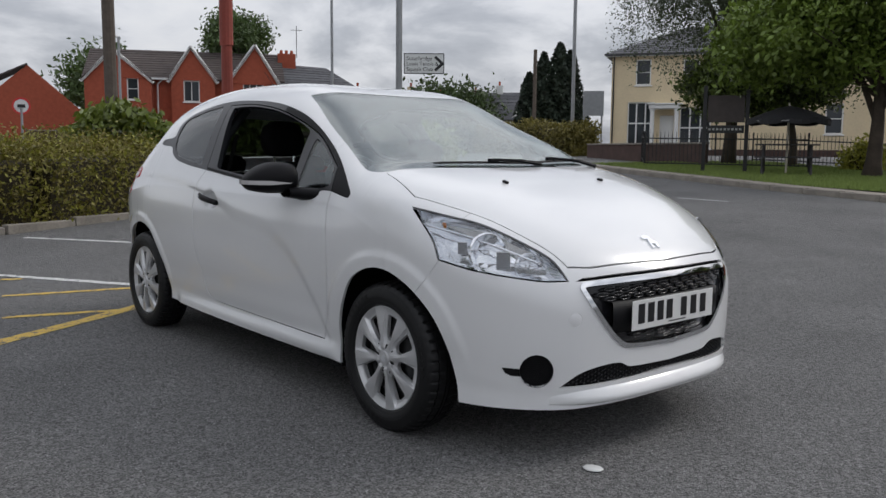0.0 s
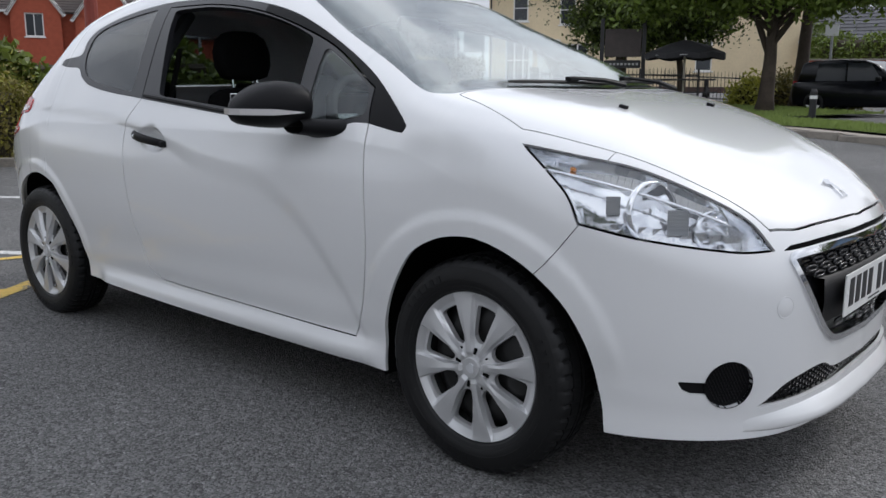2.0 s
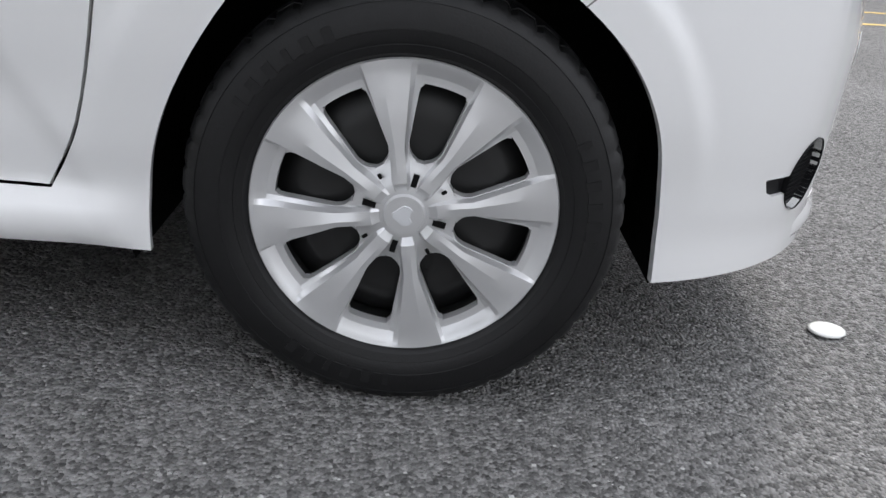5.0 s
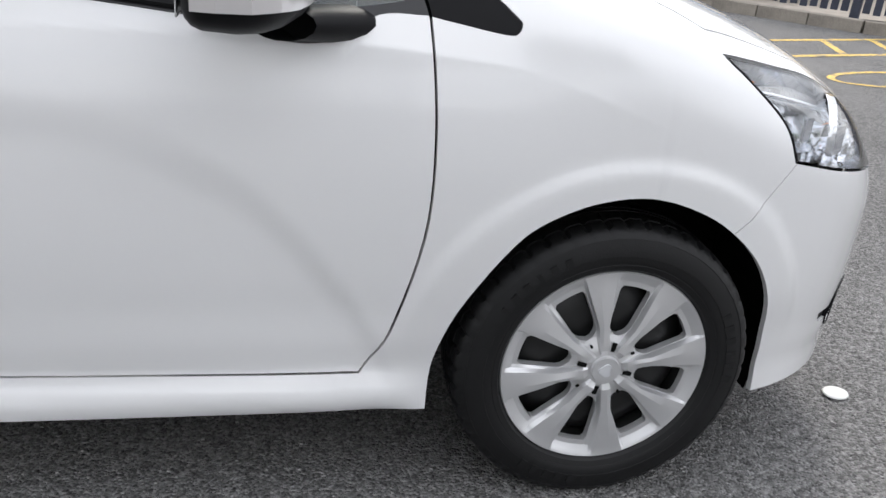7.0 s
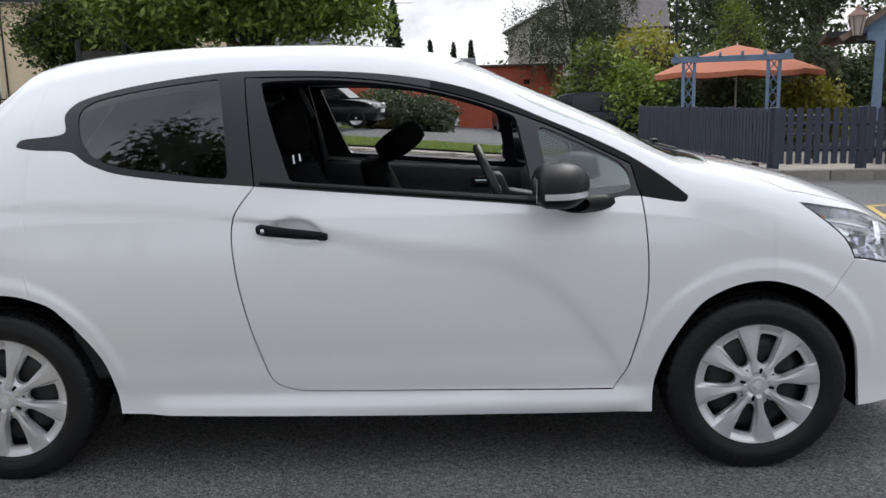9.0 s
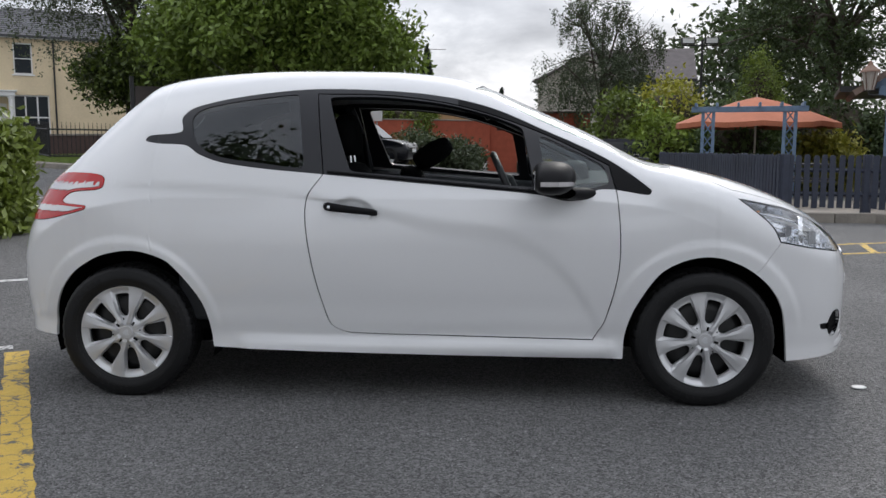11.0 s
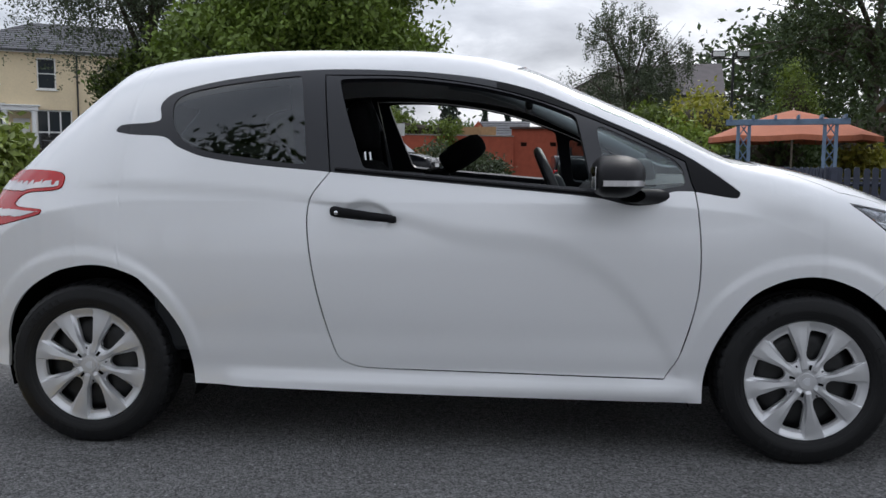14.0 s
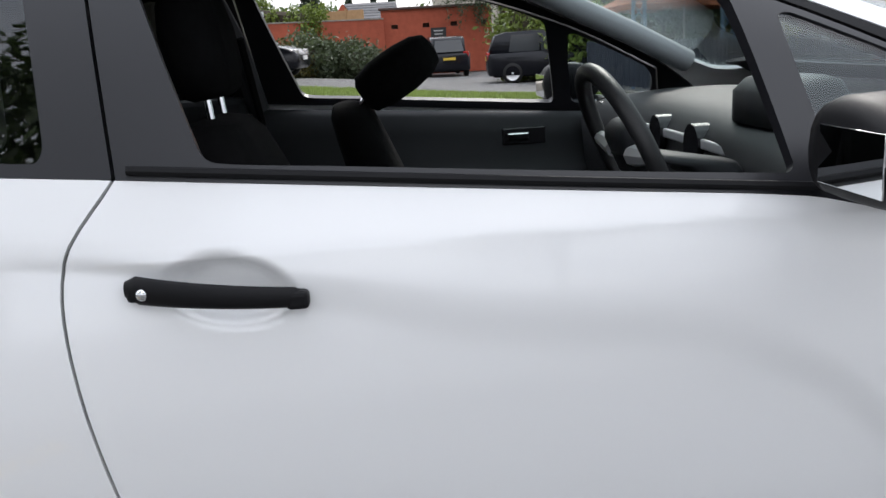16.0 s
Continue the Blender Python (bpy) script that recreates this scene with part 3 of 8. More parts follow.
INTAKE = rounded([(-0.535, 0.275, 1), (-0.465, 0.325), (-0.37, 0.345), (-0.29, 0.345), (-0.235, 0.324), (0.0, 0.316, 1), (0.3, 0.345), (0.53, 0.275), (0.41, 0.277), (0.0, 0.285, 1), (-0.41, 0.277)], 5)
SLIT = rounded([(0.0, 0.676, 1), (-0.28, 0.673), (-0.44, 0.666, 1), (-0.470, 0.655, 1), (-0.447, 0.6545), (-0.28, 0.661), (0.0, 0.664, 1), (0.3, 0.664), (0.45, 0.66), (0.3, 0.672)], 5)
FOG_AXES = slanted((0.80, -0.60, 0.0))


def build_body():
    rest = bmesh.new()
    rest.from_mesh(OUTER)
    r = {}
    # wheel arches
    front = [(0.925, 0.10, 1), (0.927, 0.30), (0.967, 0.435), (1.06, 0.580), (1.15, 0.636), (1.24, 0.657), (1.33, 0.650), (1.437, 0.606), (1.537, 0.526), (1.596, 0.433), (1.625, 0.32), (1.641, 0.19), (1.644, 0.10, 1)]
    rear = [(-0.885, 0.10, 1), (-0.880, 0.25), (-0.918, 0.440), (-1.048, 0.610), (-1.14, 0.653), (-1.22, 0.666), (-1.30, 0.658), (-1.388, 0.632), (-1.508, 0.556), (-1.595, 0.440), (-1.630, 0.30), (-1.637, 0.10, 1)]
    for arch in (front, rear):
        seam(rest, rounded(arch, 6), SIDE, -1.2, -0.45, 0)
    r["bonnet"] = seam(rest, BONNET, PLAN, 0.60, 1.3, 0.0022)
    r["screen"] = seam(rest, SCREEN, PLAN, 0.93, 1.6, 0)
    r["lamp"] = seam(rest, LAMP, LAMP_AXES, 0.5, 2.4, 0.003)
    r["tail"] = seam(rest, TAIL, TAIL_AXES, 0.5, 2.4, 0.001)
    r["hatch"] = seam(rest, HATCH, FRONT, -1.75, -1.2, 0)
    dlo = seam(rest, DLO, SIDE, -1.2, -0.3, 0.0005)
    r["quarter"] = seam(dlo, QUARTER, SIDE, -1.2, -0.3, 0)
    seam(dlo, DOOR_WIN, SIDE, -1.2, -0.3, 0)
    r["light"] = seam(dlo, LIGHT_WIN, SIDE, -1.2, -0.3, 0)
    r["dlo_door"] = seam(dlo, DOOR, SIDE, -1.2, -0.3, 0.0026)
    r["dlo_front"] = dlo.copy()
    for sheet_bm, keep in ((dlo, -1), (r["dlo_front"], 1)):
        bmesh.ops.delete(sheet_bm, geom=[f for f in sheet_bm.faces if (f.calc_center_median().x - 0.2) * keep < 0], context="FACES")
    r["dlo"] = dlo
    band = r["quarter"].copy()
    seam(band, [Vector((0.90 * (p.x + 0.73) - 0.752, 0.84 * (p.y - 1.19) + 1.186)) for p in QUARTER], SIDE, -1.2, -0.3, 0)
    r["band"] = band
    r["door"] = seam(rest, DOOR, SIDE, -1.2, -0.3, 0.0024)
    # the bumper's seam runs from the lamp to the wheel arch
    line = [Vector(p) for p in ((1.50, 0.615), (1.582, 0.722), (1.60, 1.2), (2.3, 1.2), (2.3, 0.05), (1.40, 0.05), (1.40, 0.52))]
    bumper = seam(rest, line, SIDE, -1.2, 0.2, 0.0012)
    r["grille"] = seam(bumper, GRILLE, FRONT, 1.7, 2.3, 0)
    r["slit"] = seam(bumper, SLIT, FRONT, 1.7, 2.3, 0)
    r["intake"] = seam(bumper, INTAKE, FRONT, 1.6, 2.3, 0)
    u, v, w = FOG_AXES
    c = Vector((1.887, -0.596, 0.337))
    cu, cv = c.dot(u), c.dot(v)
    ring = [Vector((cu + 0.060 * math.cos(a), cv + 0.060 * math.sin(a))) for a in np.linspace(0, 2 * math.pi, 48, endpoint=False)]
    r["fog"] = seam(bumper, ring, FOG_AXES, 1.2, 2.4, 0)
    slot = [Vector(p) for p in ((cu - 0.122, cv + 0.006), (cu - 0.118, cv + 0.008), (cu - 0.035, cv + 0.006), (cu - 0.035, cv - 0.024), (cu - 0.09, cv - 0.023), (cu - 0.110, cv - 0.014))]
    r["slot"] = seam(bumper, slot, FOG_AXES, 1.2, 2.4, 0)
    r["bumper"], r["rest"] = bumper, rest
    return r


PIECES = build_body()


def whole(name, key, mat, label="", parent=None, depth=0.0, thick=0.012, back=None):
    """A panel that spans the car's middle."""
    ob = link(name, plate(PIECES[key], thick, depth), mat, parent or car, label)
    ob.data.materials.append(back or mat)
    return ob


def pair(name, key, mat, label="", depth=0.0, thick=0.012, parents=None, back=None):
    """A panel on each side of the car."""
    res = [link(name, plate(PIECES[key], thick, depth, s), mat, parents[k] if parents else car, label) for k, s in enumerate((1, -1))]
    for ob in res:
        ob.data.materials.append(back or mat)
    return res


whole("body_shell", "rest", PAINT, "white painted bodywork, roof and sills", back=HEADLINING)
whole("bonnet", "bonnet", PAINT, "white bonnet", back=VOID)
bumper = whole("front_bumper", "bumper", PAINT, "white front bumper with black openings", back=VOID)
windscreen = whole("windscreen", "screen", GLASS_SCREEN, "clear curved windscreen", depth=0.003, thick=0.004)
windscreen.visible_shadow = False
whole("rear_window", "hatch", GLASS_TINT, "dark tinted rear window", depth=0.003, thick=0.004).visible_shadow = False
DOORS = pair("door", "door", PAINT, "white door with its window lowered", back=DASH)
FRAMES = pair("window_frame", "dlo_door", PILLAR, "matt black door window frame", depth=0.001, thick=0.02, parents=DOORS)
pair("window_surround", "dlo", PILLAR, "black window surround and pillar trim", depth=0.001, thick=0.02)
pair("pillar_corner", "dlo_front", TRIM, "black triangular trim at the pillar foot", depth=0.001, thick=0.02)
pair("dark_border", "band", VOID, "black border printed on the glass", depth=0.010, thick=0.002)
for ob in pair("quarter_window", "quarter", GLASS_TINT, "dark tinted fixed rear side window", 0.004, 0.004) + pair("quarterlight", "light", GLASS_CLEAR, "small fixed triangular front pane", 0.004, 0.004):
    ob.visible_shadow = False


# ---- the car: lamps, grille, wheels, mirrors, cabin ----
def ring_wall(name, bm, d0, d1, mat, parent, sides=(1, -1)):
    """The walls of a recess behind a panel's edge."""
    for s in sides:
        verts, faces = [], []
        for f in bm.faces:
            for l in f.loops:
                if l.edge.is_boundary and not all(abs(v.co.y) < 1e-4 for v in l.edge.verts):
                    base = len(verts)
                    for v in (l.vert, l.link_loop_next.vert):
                        k = normal_at(v.co)
                        for d in (d0, d1):
                            c = v.co - k * d
                            verts.append((c.x, c.y * s, c.z))
                    faces.append((base, base + 1, base + 3, base + 2))
        from_lists(name, verts, faces, mat, parent)


def facing(origin, direction):
    """A pose whose -y axis points along the direction."""
    q = Vector(direction).normalized().to_track_quat("-Y", "Z")
    return Matrix.Translation(origin) @ q.to_matrix().to_4x4()


def place(ob, m, mirror=False):
    ob.matrix_basis = m
    return ob


def build_lamps():
    for s in (1, -1):
        lamp = link("headlight", plate(PIECES["lamp"], 0.003, -0.001, s), LENS, car, "clear headlight with chrome reflectors")
        lamp.data.materials.append(LENS)
        lamp.visible_shadow = False
        back = link("lamp_housing", plate(PIECES["lamp"], 0.004, 0.055, s), FACETED, lamp, "bright faceted lamp reflector")
        back.data.materials.append(VOID)
        ring_wall("lamp_edge", PIECES["lamp"], 0.006, 0.057, REFLECTOR, lamp, (s,))
        ring_wall("lamp_seal", PIECES["lamp"], 0.0, 0.008, GLOSS_BLACK, lamp, (s,))
        flip = Vector((1, s, 1))

        def at(x, y, z):
            return Vector((x, y * s, z))

        for (x, y, z), r, deep in (((1.695, -0.668, 0.752), 0.070, 0.05), ((1.825, -0.580, 0.708), 0.048, 0.04)):
            aim = Vector((0.93, -0.33, 0.08)).normalized()
            skin = OUTER_TREE.ray_cast(Vector((x, y, z)) + aim, -aim)[0]
            x, y, z = skin - aim * (deep + 0.040) - Vector((0.0, -0.006, 0.008))
            prof = [(-deep * t * t, r * t) for t in np.linspace(0.05, 1, 9)] + [(-deep - 0.004, r * 1.06), (-deep + 0.012, r * 1.1)]
            bowl = lathe("reflector", prof, REFLECTOR, lamp, 32)
            bowl.matrix_basis = facing(at(x, y, z), (0.93, -0.33 * s, 0.08))
            bulb = lathe("bulb", [(-0.034, 0.001), (-0.034, r * 0.16), (-0.004, r * 0.2), (0.0, r * 0.2)], CHROME, lamp, 16)
            bulb.matrix_basis = bowl.matrix_basis.copy()
        # the upper strip with its ribs, amber at the outer end
        n = 26
        path = [at(1.44 + 0.38 * t, -0.722 + 0.172 * t - 0.02 * math.sin(math.pi * t), 0.868 - 0.092 * t + 0.010 * math.sin(math.pi * t)) for t in np.linspace(0, 1, n)]
        bm = bmesh.new()
        for k in range(n - 1):
            a, b = path[k], path[k + 1]
            d = (b - a)
            mid = (a + b) / 2 - Vector((0.010, -0.012 * s, 0.034))
            q = d.normalized().to_track_quat("X", "Z").to_matrix().to_4x4()
            add_box(bm, 0, 0, 0, d.length * 0.94, 0.02, 0.022 + 0.012 * math.sin(math.pi * k / n), Matrix.Translation(mid) @ q)
        part("indicator_strip", bm, RIBBED, lamp, "ribbed clear indicator strip")
        bm = bmesh.new()
        bmesh.ops.create_icosphere(bm, subdivisions=2, radius=0.010)
        ob = part("indicator_bulb", bm, AMBER, lamp, "amber bulb", True)
        ob.matrix_basis = Matrix.Translation(at(1.50, -0.700, 0.842))
        # grey ribbed louvres beside the bowls and a bright divider under the strip
        for c, wide, n in (((1.765, -0.648, 0.728), 0.050, 7), ((1.625, -0.722, 0.765), 0.034, 5)):
            c = Vector(c)
            aim = Vector((0.80, -0.58, 0.12)).normalized()
            skin = OUTER_TREE.ray_cast(c + aim, -aim)[0] - aim * 0.034
            bm = bmesh.new()
            for k in range(n):
                p = skin + Vector((0, 0, 0.0085 * (k - n / 2)))
                add_box(bm, 0, 0, 0, wide, 0.006, 0.009, Matrix.Translation(at(*p)) @ pose(0, 0, 0, 8, 0, 36 * s))
            part("louvre", bm, LOUVRE, lamp, "grey ribbed lamp insert")
        line = []
        for t in np.linspace(0, 1, 14):
            x, y, z = 1.43 + 0.44 * t, -0.765 + 0.215 * t, 0.838 - 0.128 * t + 0.006 * math.sin(math.pi * t)
            aim = Vector((0.62, -0.74, 0.28)).normalized()
            hit = OUTER_TREE.ray_cast(Vector((x, y, z)) + aim, -aim)[0]
            line.append(at(*(hit - aim * 0.016)))
        part("divider", tube_bm(line, [0.003] + [0.0055] * 12 + [0.003], 6), CHROME, lamp, "bright divider bar", True)
        # fins below the main bowl
        bm = bmesh.new()
        for k in range(9):
            t = k / 8
            add_box(bm, 0, 0, 0, 0.006, 0.045, 0.018, Matrix.Translation(at(1.64 + 0.22 * t, -0.715 + 0.155 * t, 0.708 - 0.024 * t)) @ pose(0, 0, 0, 0, 0, -35 * s))
        part("fins", bm, CHROME, lamp)
        tail = link("tail_light", plate(PIECES["tail"], 0.02, -0.004, s), RED_LENS, car, "red and clear tail light")
        tail.data.materials.append(RED_LENS)
        bm = PIECES["tail"].copy()
        pane = seam(bm, grow(TAIL, -0.012), TAIL_AXES, 0.5, 2.4, 0)
        bmesh.ops.delete(pane, geom=[f for f in pane.faces if not (0.922 < f.calc_center_median().z < 0.953 or 0.832 < f.calc_center_median().z < 0.856)], context="FACES")
        clear = link("clear_band", plate(pane, 0.004, -0.0065, s), CLEAR_LENS_SOLID, tail, "clear inner band")
        clear.data.materials.append(CLEAR_LENS_SOLID)


RIBBED = material("ribbed_clear_plastic", (0.80, 0.79, 0.77), 0.22, coat=0.5)
FACETED = material("faceted_reflector", (0.74, 0.75, 0.77), 0.12, metal=1.0, bump=0.55, bump_scale=16)
LOUVRE = material("grey_lamp_louvre", (0.26, 0.265, 0.275), 0.3, metal=0.4)
SATIN = material("satin_lamp_metal", (0.72, 0.73, 0.75), 0.28, metal=0.35)


def build_nose():
    grille_bm = PIECES["grille"]
    ring = grille_bm.copy()
    inner = seam(ring, grow(GRILLE, -0.017), FRONT, 1.7, 2.3, 0)
    grille = link("grille", plate(inner, 0.004, 0.028), GLOSS_BLACK, car, "black honeycomb grille in a chrome frame")
    grille.data.materials.append(VOID)
    frame_ob = link("chrome_frame", plate(ring, 0.030, -0.006), CHROME, grille, "polished chrome grille frame")
    frame_ob.data.materials.append(VOID)
    slit = link("upper_gap", plate(PIECES["slit"], 0.004, 0.014), VOID, grille, "black gap under the bonnet's edge")
    slit.data.materials.append(VOID)
    # rows of long hexagons
    shape = grow(GRILLE, -0.026)

    def cell(y, z, wide, high):
        pts = []
        for k in range(12):
            a = 2 * math.pi * k / 12
            py = y + wide * max(-1, min(1, 1.25 * math.cos(a)))
            pz = z + high * math.sin(a)
            hit, nn = on_front(py, pz)
            pts.append(hit - nn * 0.012)
        pts.append(pts[0])
        part("grille_cell", tube_bm(pts, 0.0042, 5), GLOSS_BLACK, grille, "", True)

    row = 0
    z = 0.640
    while z > 0.395:
        if z > 0.575 or z < 0.452:
            y = -0.44 + (0.036 if row % 2 else 0.0)
            while y < 0.44:
                if all(inside(shape, y + dy, z + dz) for dy in (-0.026, 0.026) for dz in (-0.007, 0.007)):
                    cell(y, z, 0.024, 0.0065)
                y += 0.072
        row += 1
        z -= 0.0185
    # the plain bar behind the plate
    bar = bmesh.new()
    prof = []
    ys = np.linspace(-0.335, 0.335, 25)
    for y in ys:
        w = min(1.0, (0.405 - abs(y)) / 0.06)
        hit, nn = on_front(y, 0.515)
        prof.append([bar.verts.new((hit.x + dx, y, z)) for dx, z in ((-0.03, 0.575), (0.000, 0.572), (0.004, 0.515), (0.000, 0.458), (-0.03, 0.455))])
    for a, b in zip(prof, prof[1:]):
        for k in range(4):
            bar.faces.new((a[k], a[k + 1], b[k + 1], b[k]))
    part("plate_carrier", bar, TRIM, grille, "matt black bar", True)
    PX = on_front(0.0, 0.515)[0].x + 0.012
    bm = box_bm(PX, 0.0, 0.518, 0.004, 0.52, 0.111, None, 0.0015)
    plate_ob = part("number_plate", bm, PLATE, car, "white plate with dark bars")
    for y in (-0.207, -0.149, -0.091, -0.033, 0.06, 0.125, 0.19):
        part("plate_bar", box_bm(PX + 0.0027, y, 0.522, 0.0015, 0.038, 0.074), INK, plate_ob)
    part("plate_line", box_bm(PX + 0.0026, 0.02, 0.4735, 0.0012, 0.11, 0.004), INK, plate_ob)
    for y in (-0.24, 0.24):
        part("plate_screw", tube_bm([(PX + 0.001, y, 0.518), (PX + 0.0035, y, 0.518)], 0.006, 12), PLATE, plate_ob)
    # emblem: a plain polished shape
    bm = bmesh.new()
    for pts in (((-0.035, 0.028), (-0.012, 0.036), (0.012, 0.030), (0.010, 0.010), (0.026, -0.010), (0.020, -0.034), (0.008, -0.034), (0.008, -0.016), (-0.012, -0.012), (-0.010, -0.034), (-0.024, -0.034), (-0.020, -0.004), (-0.010, 0.012), (-0.034, 0.016)),):
        lo, up = [], []
        for y, t in pts:
            hx = 1.922 - t * 0.86
            hit, _, idx, _ = OUTER_TREE.ray_cast(Vector((hx, -abs(y) - 1e-4, 2)), Vector((0, 0, -1)))
            k = skin_normal(hit, idx)
            c = Vector((hit.x, y, hit.z))
            k = Vector((k.x, math.copysign(k.y, y), k.z))
            lo.append(bm.verts.new(c))
            up.append(bm.verts.new(c + k * 0.006))
        bm.faces.new(up)
        for i in range(len(up)):
            bm.faces.new((lo[i - 1], lo[i], up[i], up[i - 1]))
    part("emblem", bm, CHROME, car, "polished emblem on the bonnet")
    # lower intake and fog lamp blanks
    intake = link("lower_intake", plate(PIECES["intake"], 0.004, 0.022), TRIM, car, "black mesh lower air intake")
    intake.data.materials.append(VOID)
    bm = bmesh.new()
    for k in range(70):
        y = -0.53 + 1.06 * k / 69
        for z0 in (0.285, 0.300, 0.315, 0.330):
            z1 = z0 + (0.004 if k % 2 else -0.004)
            if inside(INTAKE, -abs(y), z1):
                hit, nn = on_front(y, z1)
                add_box(bm, *(hit - nn * 0.019), 0.004, 0.009, 0.007)
    part("intake_mesh", bm, GLOSS_BLACK, intake)
    for s in (1, -1):
        fog = link("fog_lamp_cover", plate(PIECES["fog"], 0.004, 0.012, s), TRIM, car, "round black mesh fog lamp cover")
        fog.data.materials.append(VOID)
        ring_wall("fog_rim", PIECES["fog"], -0.003, 0.013, TRIM, fog, (s,))
        slot = link("trim_slot", plate(PIECES["slot"], 0.004, 0.006, s), TRIM, fog)
        slot.data.materials.append(VOID)
        u, v, w = (Vector(a) for a in FOG_AXES)
        c = Vector((1.887, -0.596, 0.337))
        bm = bmesh.new()
        for i in range(-6, 7):
            for j in range(-6, 7):
                du, dv = 0.0085 * (i + 0.5 * (j % 2)), 0.0078 * j
                if du * du + dv * dv < 0.0027:
                    o = c + u * du + v * dv
                    hit, _, idx, _ = OUTER_TREE.ray_cast(o + w * 0.5, -w)
                    hit = hit - skin_normal(hit, idx) * 0.011
                    add_box(bm, hit.x, hit.y * s, hit.z, 0.0035, 0.0035, 0.0035)
        part("mesh_dots", bm, TRIM, fog)
    # the lip under the bumper
    ys = np.linspace(-0.655, 0.655, 61)
    bm = bmesh.new()
    rows = []
    for y in ys:
        hit, nn = on_front(y, 0.245)
        g = sstep(0.64, 0.30, abs(y)) * 0.032 - 0.005
        d = Vector((nn.x, nn.y, 0)).normalized()
        zl = 0.212 - 0.004 * sstep(0.7, 0.3, abs(y))
        rows.append([bm.verts.new(Vector((hit.x, hit.y, z)) + d * o) for o, z in ((-0.010, 0.276), (g * 0.25 - 0.004, 0.262), (g * 0.85, 0.240), (g, 0.228), (g * 0.93, 0.216), (g * 0.4, zl), (-0.08, zl))])
    for a, b in zip(rows, rows[1:]):
        for k in range(len(a) - 1):
            bm.faces.new((a[k], a[k + 1], b[k + 1], b[k]))
    part("bumper_lip", bm, PAINT, bumper, "", True)
    # towing eye cap, washer jets, wiper
    hit, nn = on_front(-0.490, 0.522)
    cap = lathe("towing_eye_cap", [(0.0, 0.0271), (-0.0008, 0.0268), (-0.0008, 0.0258), (0.0, 0.0254), (-0.0006, 0.024), (-0.0006, 0.0001)], PAINT, bumper, 40)
    cap.matrix_basis = facing(hit, nn)
    for s in (1, -1):
        hit, _, idx, _ = OUTER_TREE.ray_cast(Vector((1.412, -0.302, 2)), Vector((0, 0, -1)))
        jet = box_bm(0, 0, 0.004, 0.026, 0.018, 0.012, None, 0.004)
        ob = part("washer_jet", jet, TRIM, car, "small black washer jet")
        ob.matrix_basis = pose(hit.x, hit.y * s, hit.z, 0, 14, 0)


build_lamps()
build_nose()


def build_wipers():
    def glass_at(x, y):
        return OUTER_TREE.ray_cast(Vector((x, -abs(y) - 1e-4, 2)), Vector((0, 0, -1)))[0].z

    for y0, y1, x0, x1, ya in ((-0.42, 0.22, 1.085, 1.105, -0.06), (0.16, 0.62, 1.10, 1.03, 0.36)):
        pts = []
        for t in np.linspace(0, 1, 14):
            x, y = x0 + (x1 - x0) * t - 0.012 * math.sin(math.pi * t), y0 + (y1 - y0) * t
            pts.append(Vector((x, y, glass_at(x, y) + 0.007)))
        w = part("wiper", tube_bm(pts, [0.0035] + [0.006] * 12 + [0.0035], 6), TRIM, car, "black windscreen wiper")
        arm = [Vector((1.135, y1 - 0.02, glass_at(1.135, y1) + 0.010)), Vector((1.12, (ya + y1) / 2, glass_at(1.11, (ya + y1) / 2) + 0.020)), Vector((pts[7].x, ya, pts[7].z + 0.014))]
        part("wiper_arm", tube_bm(arm, [0.011, 0.009, 0.006], 6), TRIM, w)
        part("wiper_joint", box_bm(pts[7].x, ya, pts[7].z + 0.010, 0.022, 0.06, 0.016, None, 0.004), TRIM, w)
    # cowl panel under the foot of the screen, and the printed edge of the glass
    bm = bmesh.new()
    rows = []
    for y in np.linspace(-0.67, 0.67, 31):
        f = (abs(y) / 0.67) ** 2
        xs = [1.10 - 0.06 * f, 1.13 - 0.045 * f, 1.20 - 0.045 * f]
        rows.append([bm.verts.new((x, y, glass_at(x, min(abs(y), 0.66)) - d)) for x, d in zip(xs, (0.012, 0.013, 0.035))])
    for a, b in zip(rows, rows[1:]):
        for k in range(2):
            bm.faces.new((a[k], a[k + 1], b[k + 1], b[k]))
    part("cowl_panel", bm, TRIM, car, "black plastic panel under the windscreen", True)


build_wipers()


